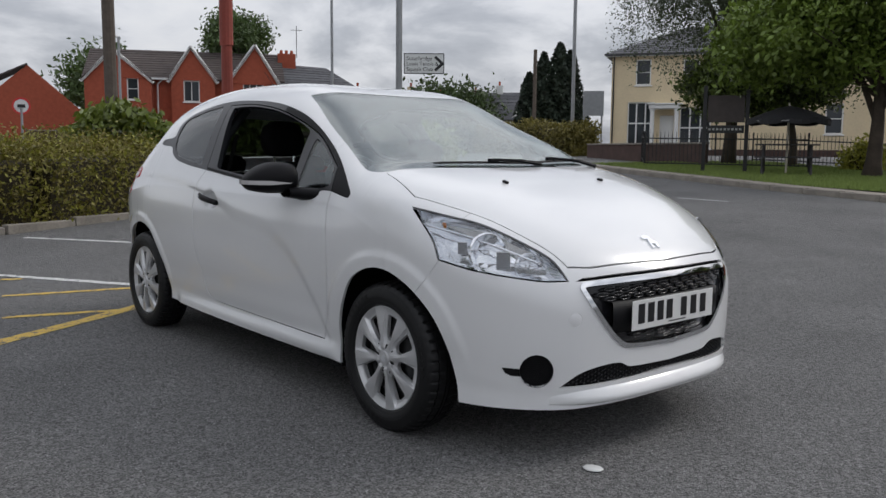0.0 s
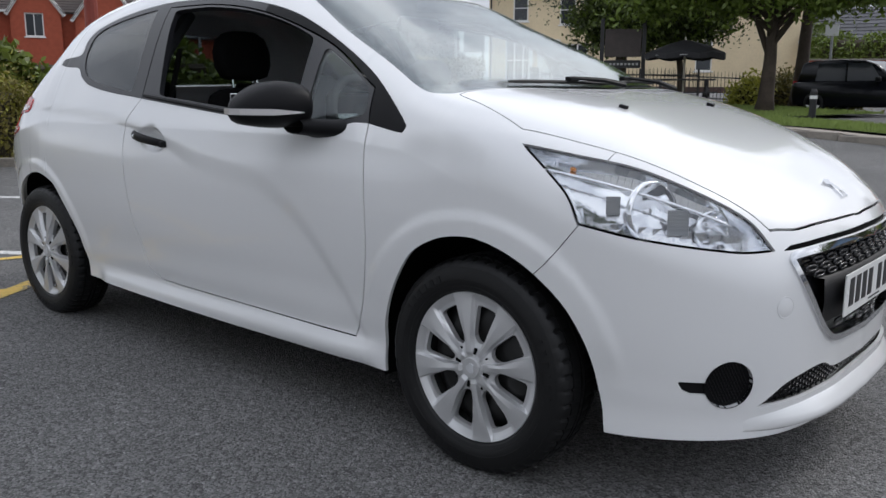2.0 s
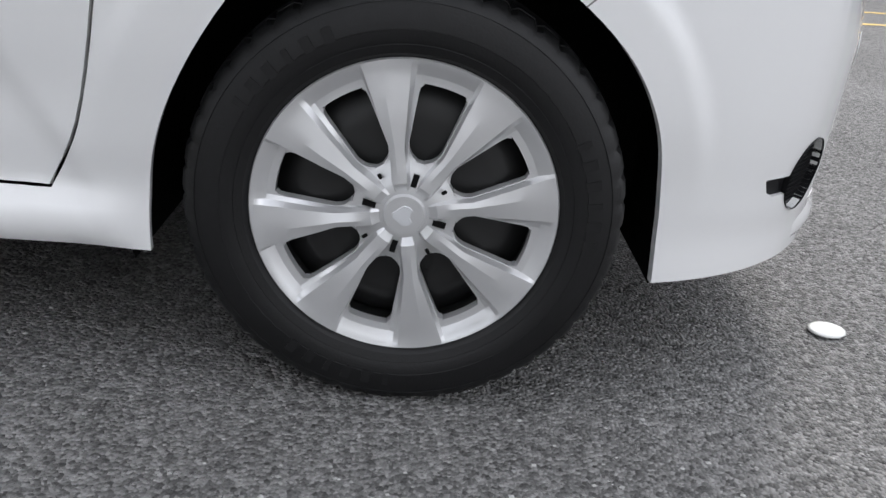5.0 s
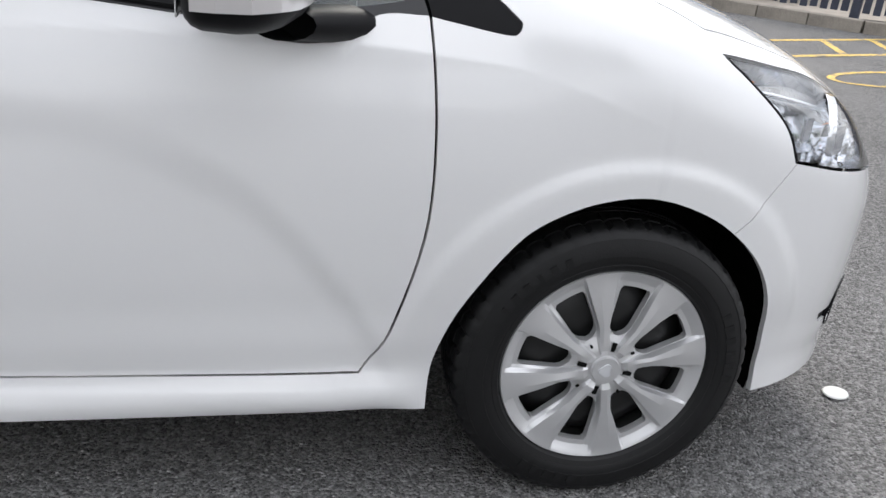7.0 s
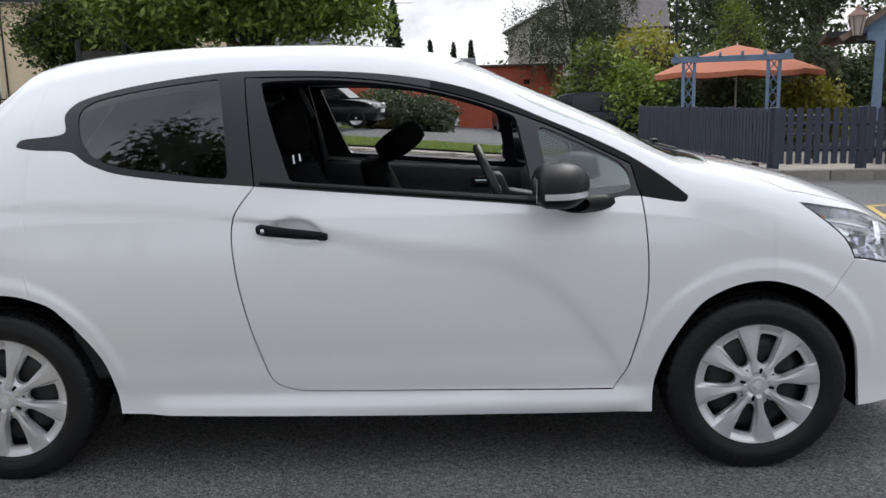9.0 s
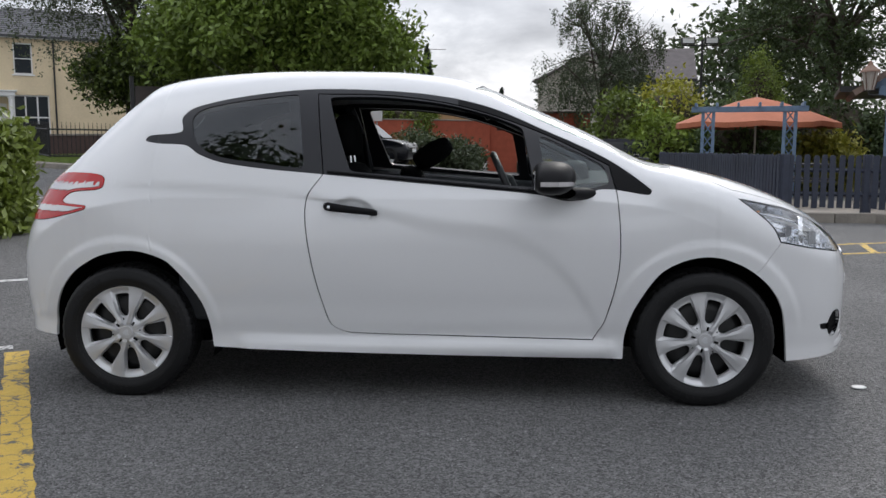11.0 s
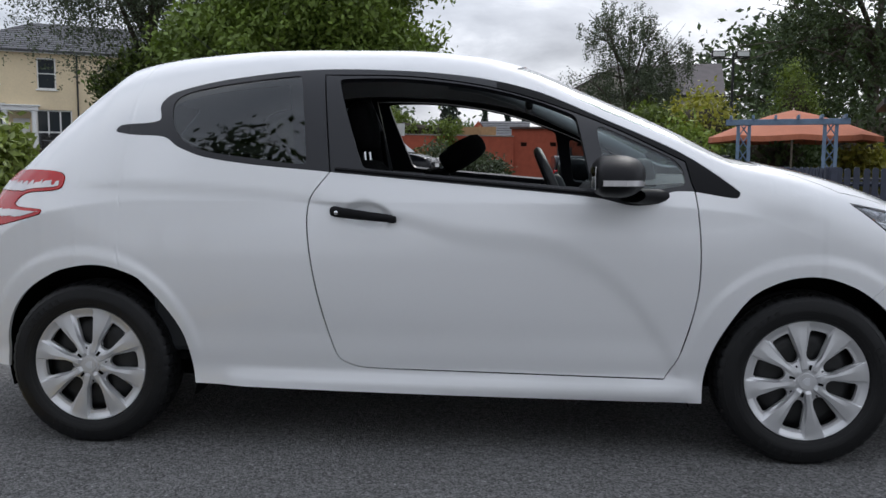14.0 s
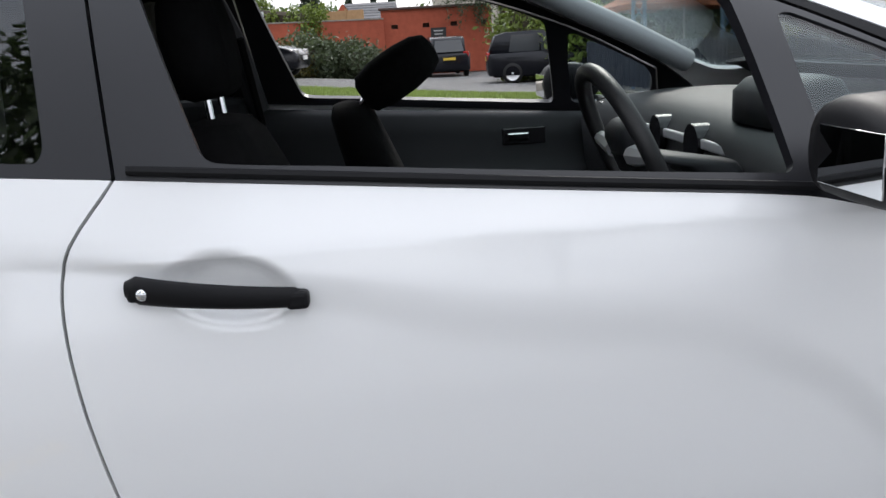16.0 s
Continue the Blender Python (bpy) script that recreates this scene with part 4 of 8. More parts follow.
# wheels
def hubcap_mesh():
    spokes = 8
    rs = [0.0, 0.012, 0.027, 0.029, 0.034, 0.045, 0.055, 0.063, 0.068, 0.071, 0.072, 0.0735, 0.0755, 0.079, 0.085, 0.094, 0.104, 0.115, 0.127, 0.140, 0.152, 0.163, 0.170, 0.174, 0.1755, 0.180, 0.186, 0.192, 0.197, 0.201, 0.2045, 0.207, 0.209, 0.2105]
    hole_in, hole_out = 0.071, 0.1755

    def half_blade(r):
        """Half of a blade's angle, in degrees, at a radius: broad flat blades that widen to the rim."""
        return min(15.5, math.degrees(max(0.026, 0.029 + 0.54 * (r - 0.10)) / 2 / max(r, 0.02)))

    def half_open(r):
        """Half of the opening's angle, in degrees, at a radius."""
        wide = 22.5 - half_blade(r) - 0.4
        k = min(1.0, (r - hole_in) / 0.016)
        wide *= math.sqrt(max(0.0, 1 - (1 - k) ** 2))
        k = min(1.0, (hole_out - r) / 0.009)
        return wide * (0.66 + 0.34 * math.sqrt(max(0.0, 1 - (1 - k) ** 2)))

    def depth(r, u, e1, e2):
        # u: angle from the blade's middle; folded blades stand proud of a dished ring
        if r <= 0.027:
            return -0.0205
        if r <= 0.034:
            return -0.0145
        out = sstep(0.040, 0.078, r)
        top = -0.0200 + 0.0055 * sstep(0.11, 0.2105, r)
        floor = -0.0135 + 0.0115 * out - 0.0115 * sstep(0.182, 0.2095, r)
        blade = 1 - sstep(e1 if u < 0 else 0.72 * e1, e2, abs(u))
        y = floor + (top - floor) * blade
        if abs(u) <= e1 + 0.01:
            y += out * (0.0042 * max(0.0, (u + 0.35 * e1) / (1.35 * e1)) + 0.0022 * max(0.0, (-0.35 * e1 - u) / (0.65 * e1))) * (1 - sstep(0.19, 0.2105, r))
        return y + 0.010 * sstep(0.208, 0.2105, r)

    verts, faces, index = [], [], {}
    split = [t for t in np.linspace(-1, 1, 9)]
    total = spokes * (8 + 6)
    for i, r in enumerate(rs):
        o = half_open(r) if hole_in < r < hole_out else 0.0
        for s in range(spokes):
            hb = half_blade(r)
            b = 22.5 - o if o > 0.01 else min(21.8, hb + 1.2)
            e1, e2 = min(hb * 0.88, b * 0.88), min(hb, b * 0.97)
            us = [-b, -e2, -e1, -0.35 * e1, 0.1 * e1, 0.72 * e1, (0.72 * e1 + e2) / 2, e2, b] + [b + (45 - 2 * b) * t for t in np.linspace(0, 1, 7)[1:-1]]
            for j, u in enumerate(us):
                a = radians(45 * s + u + 8)
                index[i, s * 14 + j] = len(verts)
                uu = u if u <= 22.5 else u - 45
                verts.append((r * math.sin(a), depth(r, uu, e1, e2), r * math.cos(a)))
    wide = spokes * 14
    for i in range(len(rs) - 1):
        for k in range(wide):
            j = k % 14
            if j >= 8 and rs[i] >= hole_in - 1e-6 and rs[i + 1] <= hole_out + 1e-6:
                continue
            k2 = (k + 1) % wide
            if i == 0:
                faces.append((index[0, 0], index[1, k], index[1, k2]))
            else:
                faces.append((index[i, k], index[i + 1, k], index[i + 1, k2], index[i, k2]))
    me = bpy.data.meshes.new("hubcap")
    me.from_pydata(verts, [], [f[::-1] for f in faces])
    bm = bmesh.new()
    bm.from_mesh(me)
    bmesh.ops.remove_doubles(bm, verts=bm.verts[:], dist=1e-6)
    bmesh.ops.recalc_face_normals(bm, faces=bm.faces)
    # thickness towards the wheel
    edges = [e for e in bm.edges if e.is_boundary]
    r = bmesh.ops.extrude_edge_only(bm, edges=edges)
    for v in r["geom"]:
        if isinstance(v, bmesh.types.BMVert):
            v.co.y += 0.016
    bm.to_mesh(me)
    bm.free()
    me.shade_smooth()
    me.set_sharp_from_angle(angle=radians(14))
    return me


HUBCAP = hubcap_mesh()


def tyre_mesh():
    prof = [(0.075, 0.200), (0.085, 0.215), (0.093, 0.250), (0.088, 0.280), (0.072, 0.297), (0.055, 0.3005), (0.047, 0.3010), (0.0465, 0.295), (0.0425, 0.295), (0.042, 0.3018), (0.012, 0.3030), (0.0115, 0.296), (0.0065, 0.296), (0.006, 0.3030),
            (-0.006, 0.3030), (-0.0065, 0.296), (-0.0115, 0.296), (-0.012, 0.3030), (-0.042, 0.3018), (-0.0425, 0.295), (-0.0465, 0.295), (-0.047, 0.3010), (-0.058, 0.3000), (-0.072, 0.2955), (-0.080, 0.2885), (-0.0855, 0.2780), (-0.0845, 0.2775), (-0.0905, 0.2600), (-0.0912, 0.2450), (-0.0902, 0.2445), (-0.0895, 0.2330), (-0.0865, 0.2270), (-0.0872, 0.2262), (-0.083, 0.2150), (-0.076, 0.2105), (-0.070, 0.200)]
    steps = 240
    n = len(prof)
    verts, faces = [], []
    for k in range(steps):
        a = 2 * math.pi * k / steps
        cut = k % 5 == 0
        for y, r in prof:
            d = 0.0
            if cut and r > 0.283 and abs(y) > 0.03:
                d = 0.006 if r > 0.2955 else 0.0035
            elif (k // 20) % 3 == 1 and 0.232 < r < 0.262 and y < 0 and k % 4 < 2:
                d = -0.0008
            verts.append(((r - d) * math.sin(a), y, (r - d) * math.cos(a)))
    for k in range(steps):
        k2 = (k + 1) % steps
        for j in range(n - 1):
            faces.append((k * n + j, k2 * n + j, k2 * n + j + 1, k * n + j + 1))
    me = bpy.data.meshes.new("tyre")
    me.from_pydata(verts, [], faces)
    me.shade_smooth()
    me.set_sharp_from_angle(angle=radians(24))
    # the tyre flattens a little where it meets the road
    for v in me.vertices:
        if v.co.z < -0.290:
            v.co.z = -0.290 + (v.co.z + 0.290) * 0.35
    return me


TYRE = tyre_mesh()


def add_wheel(x, side, turn):
    wheel = new("wheel")
    wheel.parent = car
    tagged(wheel, "silver eight-spoke wheel cover on a black tyre")
    wheel.matrix_basis = pose(x, -0.735 * side, HUB_Z, 0, 0, 0 if side > 0 else 180)
    tyre = link("tyre", TYRE, None, wheel, "black rubber tyre")
    for j in range(3):
        for k in range(6):
            a = radians(120 * j + 62 + 6.5 * k)
            ob = part("raised_mark", box_bm(0, 0, 0, 0.013 if k % 3 else 0.008, 0.003, 0.020), RUBBER, tyre)
            ob.matrix_basis = pose(0.2535 * math.sin(a), -0.0906, 0.2535 * math.cos(a), 0, math.degrees(a), 0)
    cap = link("wheel_cover", HUBCAP, None, wheel, "silver plastic wheel cover")
    cap.matrix_basis = pose(0, -0.064, 0, 0, turn, 0)
    lathe("rim", [(0.06, 0.203), (0.0, 0.185), (-0.030, 0.180), (-0.050, 0.192), (-0.058, 0.203)], STEEL, wheel, 64)
    lathe("wheel_disc", [(-0.040, 0.0), (-0.044, 0.05), (-0.030, 0.08), (-0.046, 0.125), (-0.030, 0.165), (-0.010, 0.184)], STEEL, wheel, 48, "dark steel disc")
    emblem = bmesh.new()
    pts = [emblem.verts.new((0.012 * math.sin(a) * (1 + 0.35 * math.sin(3 * a)), -0.0868, 0.014 * math.cos(a))) for a in np.linspace(0, 2 * math.pi, 14, endpoint=False)]
    emblem.faces.new(pts)
    bmesh.ops.extrude_face_region(emblem, geom=emblem.faces[:])
    for v in pts:
        v.co.y += 0.003
    part("hub_emblem", emblem, SATIN, wheel)
    # dark slots and pin holes round the hub
    for k in range(4):
        a = radians(90 * k + 30 + turn)
        ob = part("hub_slot", box_bm(0, 0, 0, 0.008, 0.004, 0.018), VOID, wheel)
        ob.matrix_basis = pose(0.049 * math.sin(a), -0.0772, 0.049 * math.cos(a), 0, math.degrees(a), 0)
        a += radians(42)
        ob = part("pin_hole", box_bm(0, 0, 0, 0.005, 0.004, 0.008, None, 0.0015), VOID, wheel)
        ob.matrix_basis = pose(0.062 * math.sin(a), -0.0795, 0.062 * math.cos(a), 0, math.degrees(a), 0)


TYRE.materials.append(RUBBER)
HUBCAP.materials.append(SILVER)
add_wheel(AXLE_F, 1, -17)
add_wheel(AXLE_R, 1, 8)
add_wheel(AXLE_F, -1, 5)
add_wheel(AXLE_R, -1, 30)

# wheel housings and floor
for xw, r in ((AXLE_F, 0.398), (AXLE_R, 0.390)):
    for s in (1, -1):
        verts, faces = [], []
        angles = np.linspace(radians(-18), radians(198), 30)
        for a in angles:
            x, z = xw + r * math.cos(a), HUB_Z + r * math.sin(a) * 0.985
            edge = on_skin(x, max(z, 0.27))[0].y + 0.035
            for y in (edge, -0.45):
                verts.append((x, y * s, z))
        for k in range(len(angles) - 1):
            faces.append((2 * k, 2 * k + 1, 2 * k + 3, 2 * k + 2))
        faces.append([2 * k + 1 for k in range(len(angles))])
        from_lists("wheel_housing", verts, faces, VOID, car, "black wheel housing")
part("underbody", box_bm(0.05, 0, 0.255, 1.62, 1.50, 0.10, None, 0.02), VOID, car, "dark underside")
part("rear_underbody", box_bm(-1.62, 0, 0.36, 0.38, 1.1, 0.12, None, 0.02), VOID, car)
part("front_underbody", box_bm(1.45, 0, 0.28, 0.80, 0.86, 0.14, None, 0.02), VOID, car)
part("engine_bay", box_bm(1.40, 0, 0.60, 0.74, 0.84, 0.40, None, 0.05), VOID, car)
part("axle_beam", tube_bm([(AXLE_R, -0.66, HUB_Z), (AXLE_R, 0.66, HUB_Z)], 0.03), STEEL, car)


# door furniture
def build_handle(s):
    def p(x, z, out):
        hit, k = on_skin(x, z)
        c = hit + k * out
        return Vector((c.x, c.y * s, c.z))

    door = DOORS[0 if s > 0 else 1]
    n = 16
    rows = []
    bm = bmesh.new()
    for i, t in enumerate(np.linspace(0, 1, n)):
        x = -0.368 + 0.228 * t
        zc = 0.8645 - 0.026 * t
        lift = 0.018 + 0.022 * math.sin(math.pi * min(1, max(0, (t - 0.08) / 0.92))) ** 0.7
        h = 0.0205 - 0.0065 * t
        if t in (0.0, 1.0):
            h, lift = h * 0.55, lift * 0.8
        base = (on_skin(x, 0.915)[0].y + on_skin(x, 0.795)[0].y) / 2
        ring = []
        for k in range(10):
            a = 2 * math.pi * k / 10
            dz, do = math.cos(a) * h * (1.0 if math.cos(a) > 0 else 0.9), math.sin(a) * 0.009
            ring.append(bm.verts.new((x, (base + 0.006 - lift * 0.75 - do) * s, zc + dz)))
        rows.append(ring)
    for a, b in zip(rows, rows[1:]):
        for k in range(10):
            bm.faces.new((a[k], a[(k + 1) % 10], b[(k + 1) % 10], b[k]))
    bm.faces.new(rows[0])
    bm.faces.new(rows[-1])
    handle = part("door_handle", bm, TRIM, door, "black plastic door handle", True)
    for x in (-0.352, -0.152):
        part("handle_mount", box_bm(x, (on_skin(x, 0.86)[0].y - 0.006) * s, 0.862 - 0.114 * (x + 0.368), 0.03, 0.024, 0.024, None, 0.006), TRIM, handle)
    lock = lathe("lock", [(-0.003, 0.0001), (-0.003, 0.006), (0.0, 0.008), (0.004, 0.008)], CHROME, handle, 20, "round metal key lock")
    lock.matrix_basis = facing((-0.345, ((on_skin(-0.345, 0.915)[0].y + on_skin(-0.345, 0.795)[0].y) / 2 - 0.0185) * s, 0.860), (0, -s, 0))


def build_mirror(s):
    door = DOORS[0 if s > 0 else 1]
    mirror = new("door_mirror")
    mirror.parent = door
    tagged(mirror, "black door mirror with a clear indicator")
    # the housing: sections from the inner to the outer end
    secs, n = 13, 20
    rows = []
    bm = bmesh.new()
    for i in range(secs):
        t = i / (secs - 1)
        y = -0.845 - 0.215 * t
        top = 1.020 + 0.042 * math.sin(math.pi * min(1, 0.25 + 0.62 * t)) - 0.045 * t ** 3
        bot = 0.918 + 0.004 * math.cos(3 * t) + 0.030 * t ** 3
        fwd = 0.702 - 0.020 * t - 0.070 * t ** 3
        aft = 0.514 + 0.012 * t
        k = (1 - max(0, (t - 0.86) / 0.14) ** 2 * 0.55) * (1 - max(0, (0.10 - t) / 0.10) ** 2 * 0.4)
        cz, cx = (top + bot) / 2, (fwd + aft) / 2
        ring = []
        for j in range(n):
            a = 2 * math.pi * j / n
            ca, sa = math.cos(a), math.sin(a)
            ex = 0.5 if ca > 0 else 0.28
            px = math.copysign(abs(ca) ** (2 * ex if ca > 0 else 0.45), ca)
            pz = math.copysign(abs(sa) ** 0.8, sa)
            ring.append(bm.verts.new((cx + (fwd - aft) / 2 * px * k, y * s, cz + (top - bot) / 2 * pz * k)))
        rows.append(ring)
    for a, b in zip(rows, rows[1:]):
        for j in range(n):
            bm.faces.new((a[j], a[(j + 1) % n], b[(j + 1) % n], b[j]))
    bm.faces.new(rows[0])
    bm.faces.new(rows[-1])
    part("mirror_housing", bm, TRIM, mirror, "matt black plastic shell", True)
    # the foot
    rows = []
    bm = bmesh.new()
    for t in np.linspace(0, 1, 7):
        y = -0.800 - 0.100 * t
        cx, cz = 0.735 - 0.085 * t, 0.918 + 0.010 * t
        hx, hz = 0.075 - 0.028 * t, 0.030 - 0.006 * t
        rows.append([bm.verts.new((cx + hx * math.cos(a), y * s, cz + hz * math.sin(a))) for a in np.linspace(0, 2 * math.pi, 14, endpoint=False)])
    for a, b in zip(rows, rows[1:]):
        for j in range(14):
            bm.faces.new((a[j], a[(j + 1) % 14], b[(j + 1) % 14], b[j]))
    part("mirror_foot", bm, TRIM, mirror, "", True)
    # indicator strip along the front and the outer end
    pts = []
    for t in np.linspace(0.22, 0.985, 14):
        fwd = 0.702 - 0.020 * t - 0.070 * t ** 3
        pts.append(Vector(((fwd + 0.0) - 0.004, (-0.845 - 0.215 * t) * s, 0.967 + 0.004 * t)))
    for t in np.linspace(0, 1, 6):
        pts.append(Vector((0.57 - 0.03 * t, -1.063 * s + 0.004 * t * s, 0.971)))
    bm = bmesh.new()
    rows = []
    for i, p in enumerate(pts):
        h = 0.009 * min(1, (i + 1) / 8)
        d = (pts[min(i + 1, len(pts) - 1)] - pts[max(i - 1, 0)]).normalized()
        o = Vector((d.y, -d.x, 0)).normalized()
        if o.dot(p - Vector((0.60, -0.95 * s, 0.97))) < 0:
            o = -o
        rows.append([bm.verts.new(p + o * 0.004 + Vector((0, 0, z))) for z in (-h, h)] + [bm.verts.new(p - o * 0.02 + Vector((0, 0, z))) for z in (h, -h)])
    for a, b in zip(rows, rows[1:]):
        for k in range(4):
            bm.faces.new((a[k], a[(k + 1) % 4], b[(k + 1) % 4], b[k]))
    part("mirror_indicator", bm, CLEAR_LENS_SOLID, mirror, "clear silver indicator strip")
    glass_ob = part("mirror_glass", box_bm(0.5195, -0.955 * s, 0.985, 0.003, 0.140, 0.074, None, 0.001), MIRROR, mirror, "mirror glass")


MIRROR = material("mirror_glass", (0.85, 0.87, 0.88), 0.02, metal=1.0)
for side in (1, -1):
    build_handle(side)
    build_mirror(side)


# cabin
def cushion(name, sections, mat, parent, n=16, label=""):
    """A padded form lofted through sections (centre, half width in y, half depth, tilt), rounded like a superellipse."""
    bm = bmesh.new()
    rows = []
    for c, hy, hx, tilt in sections:
        c = Vector(c)
        ring = []
        for k in range(n):
            a = 2 * math.pi * k / n
            ca, sa = math.cos(a), math.sin(a)
            py, px = math.copysign(abs(ca) ** 0.55, ca) * hy, math.copysign(abs(sa) ** 0.7, sa) * hx
            ring.append(bm.verts.new(c + Vector((px * math.cos(radians(tilt)), py, px * math.sin(radians(tilt))))))
        rows.append(ring)
    for a, b in zip(rows, rows[1:]):
        for k in range(n):
            bm.faces.new((a[k], a[(k + 1) % n], b[(k + 1) % n], b[k]))
    bm.faces.new(rows[0])
    bm.faces.new(rows[-1])
    return part(name, bm, mat, parent, label, True)


def build_seat(x, y, tilt_head, grow_head=1.0, drop=0.0):
    seat = new("front_seat")
    seat.parent = car
    seat.matrix_basis = pose(0, 0, -drop)
    tagged(seat, "black cloth front seat with its headrest")
    cushion("seat_base", [((x + 0.10, y, 0.36), 0.22, 0.27, 0), ((x + 0.12, y, 0.44), 0.25, 0.29, 0), ((x + 0.12, y, 0.52), 0.25, 0.28, 0), ((x + 0.10, y, 0.56), 0.20, 0.24, 0)], CLOTH, seat)
    lean = 0.34
    secs = []
    for z, hy, hx in ((0.50, 0.20, 0.06), (0.56, 0.24, 0.08), (0.70, 0.25, 0.085), (0.84, 0.24, 0.075), (0.95, 0.21, 0.065), (1.01, 0.17, 0.058), (1.035, 0.12, 0.045), (1.043, 0.06, 0.02)):
        secs.append(((x - 0.06 - lean * (z - 0.5), y, z), hy, hx, 0))
    cushion("backrest", secs, CLOTH, seat)
    top = Vector((x - 0.06 - lean * 0.54, y, 1.03))
    d = Vector((math.sin(radians(tilt_head)), 0, math.cos(radians(tilt_head))))
    for dy in (-0.06, 0.06):
        part("headrest_post", tube_bm([top + Vector((0, dy, -0.03)), top + Vector((0, dy, 0)) + d * 0.07], 0.006), CHROME, seat)
    secs = []
    for t, hy, hx in ((0.045, 0.07, 0.03), (0.055, 0.105, 0.045), (0.10, 0.125, 0.055), (0.16, 0.128, 0.055), (0.21, 0.11, 0.048), (0.235, 0.075, 0.035), (0.242, 0.03, 0.012)):
        secs.append((tuple(top + d * (0.045 + (t - 0.045) * grow_head)), hy, hx * grow_head, -tilt_head))
    cushion("headrest", secs, CLOTH, seat)


build_seat(-0.07, -0.36, -8)
build_seat(0.135, 0.36, 58, 1.15, 0.035)
cushion("rear_seat", [((-0.80, 0, 0.38), 0.58, 0.26, 0), ((-0.80, 0, 0.52), 0.60, 0.27, 0), ((-0.84, 0, 0.56), 0.58, 0.22, 0)], CLOTH, car, 20, "black cloth rear bench")
cushion("rear_backrest", [((-0.98, 0, 0.50), 0.58, 0.07, 0), ((-1.06, 0, 0.75), 0.58, 0.07, 0), ((-1.12, 0, 0.93), 0.55, 0.06, 0), ((-1.13, 0, 0.96), 0.48, 0.03, 0)], CLOTH, car, 20, "black cloth rear backrest")
for y in (-0.30, 0.30):
    cushion("rear_headrest", [((-1.14, y, 0.97), 0.11, 0.04, 0), ((-1.15, y, 1.03), 0.12, 0.05, 0), ((-1.16, y, 1.07), 0.09, 0.035, 0)], CLOTH, car)
part("cabin_floor", box_bm(-0.1, 0, 0.315, 1.8, 1.44, 0.03), VOID, car)
part("boot_panel", box_bm(-1.45, 0, 0.72, 0.44, 1.20, 0.36, None, 0.05), CLOTH, car)


def build_dash():
    dash = new("dashboard")
    dash.parent = car
    tagged(dash, "dark grey dashboard with steering wheel and dials")
    bm = bmesh.new()
    rows = []
    for y in np.linspace(-0.70, 0.70, 29):
        f = abs(y) / 0.70
        rows.append([bm.verts.new((x - 0.06 * f * f * k, y, z - 0.02 * f ** 4)) for x, z, k in ((1.02, 0.985, 1.2), (0.90, 0.985, 1), (0.76, 0.975, 1), (0.69, 0.955, 1), (0.655, 0.915, 1), (0.665, 0.80, 1), (0.70, 0.62, 1), (0.80, 0.45, 1))])
    for a, b in zip(rows, rows[1:]):
        for k in range(7):
            bm.faces.new((a[k], a[k + 1], b[k + 1], b[k]))
    part("dash_body", bm, DASH, dash, "", True)
    cushion("instrument_hood", [((0.74, -0.36, 0.96), 0.16, 0.07, 0), ((0.735, -0.36, 1.02), 0.155, 0.065, 0), ((0.74, -0.36, 1.045), 0.13, 0.05, 0), ((0.745, -0.36, 1.052), 0.09, 0.03, 0)], DASH, dash)
    cushion("column", [((0.66, -0.36, 0.80), 0.055, 0.05, 0), ((0.57, -0.36, 0.90), 0.06, 0.06, 0), ((0.45, -0.36, 0.925), 0.045, 0.05, 0)], DASH, dash)
    part("trim_strip", box_bm(0.652, 0.02, 0.905, 0.012, 0.9, 0.022, None, 0.004), SATIN, dash, "satin silver strip")
    for y in (-0.63, -0.12, 0.12, 0.63):
        part("air_vent", tube_bm([(0.64, y, 0.90), (0.68, y, 0.90)], 0.045, 16), GLOSS_BLACK, dash)
    part("passenger_tray", box_bm(0.66, 0.36, 0.86, 0.05, 0.40, 0.05, None, 0.01), GLOSS_BLACK, dash)
    wheel = new("steering_wheel")
    wheel.parent = dash
    tagged(wheel, "black leather steering wheel")
    m = Matrix.Translation((0.425, -0.36, 0.93)) @ pose(0, 0, 0, 0, -24, 0)
    ring = [m @ Vector((0, 0.172 * math.cos(a), 0.163 * math.sin(a))) for a in np.linspace(0, 2 * math.pi, 49)]
    part("rim", tube_bm(ring, 0.0165, 12), LEATHER, wheel, "", True)
    part("hub", box_bm(0.015, 0, -0.005, 0.06, 0.15, 0.12, m, 0.025), DASH, wheel, "", True)
    for a, b in (((0, 0.06, 0.0), (0, 0.165, 0.01)), ((0, -0.06, 0.0), (0, -0.165, 0.01)), ((0, 0.0, -0.05), (0, 0.0, -0.155))):
        part("spoke", tube_bm([m @ Vector(a), m @ Vector(b)], [0.022, 0.014], 8), SATIN, wheel)


LEATHER = material("black_leather", (0.02, 0.02, 0.021), 0.42, spec=0.45, bump=0.15, bump_scale=300)
build_dash()
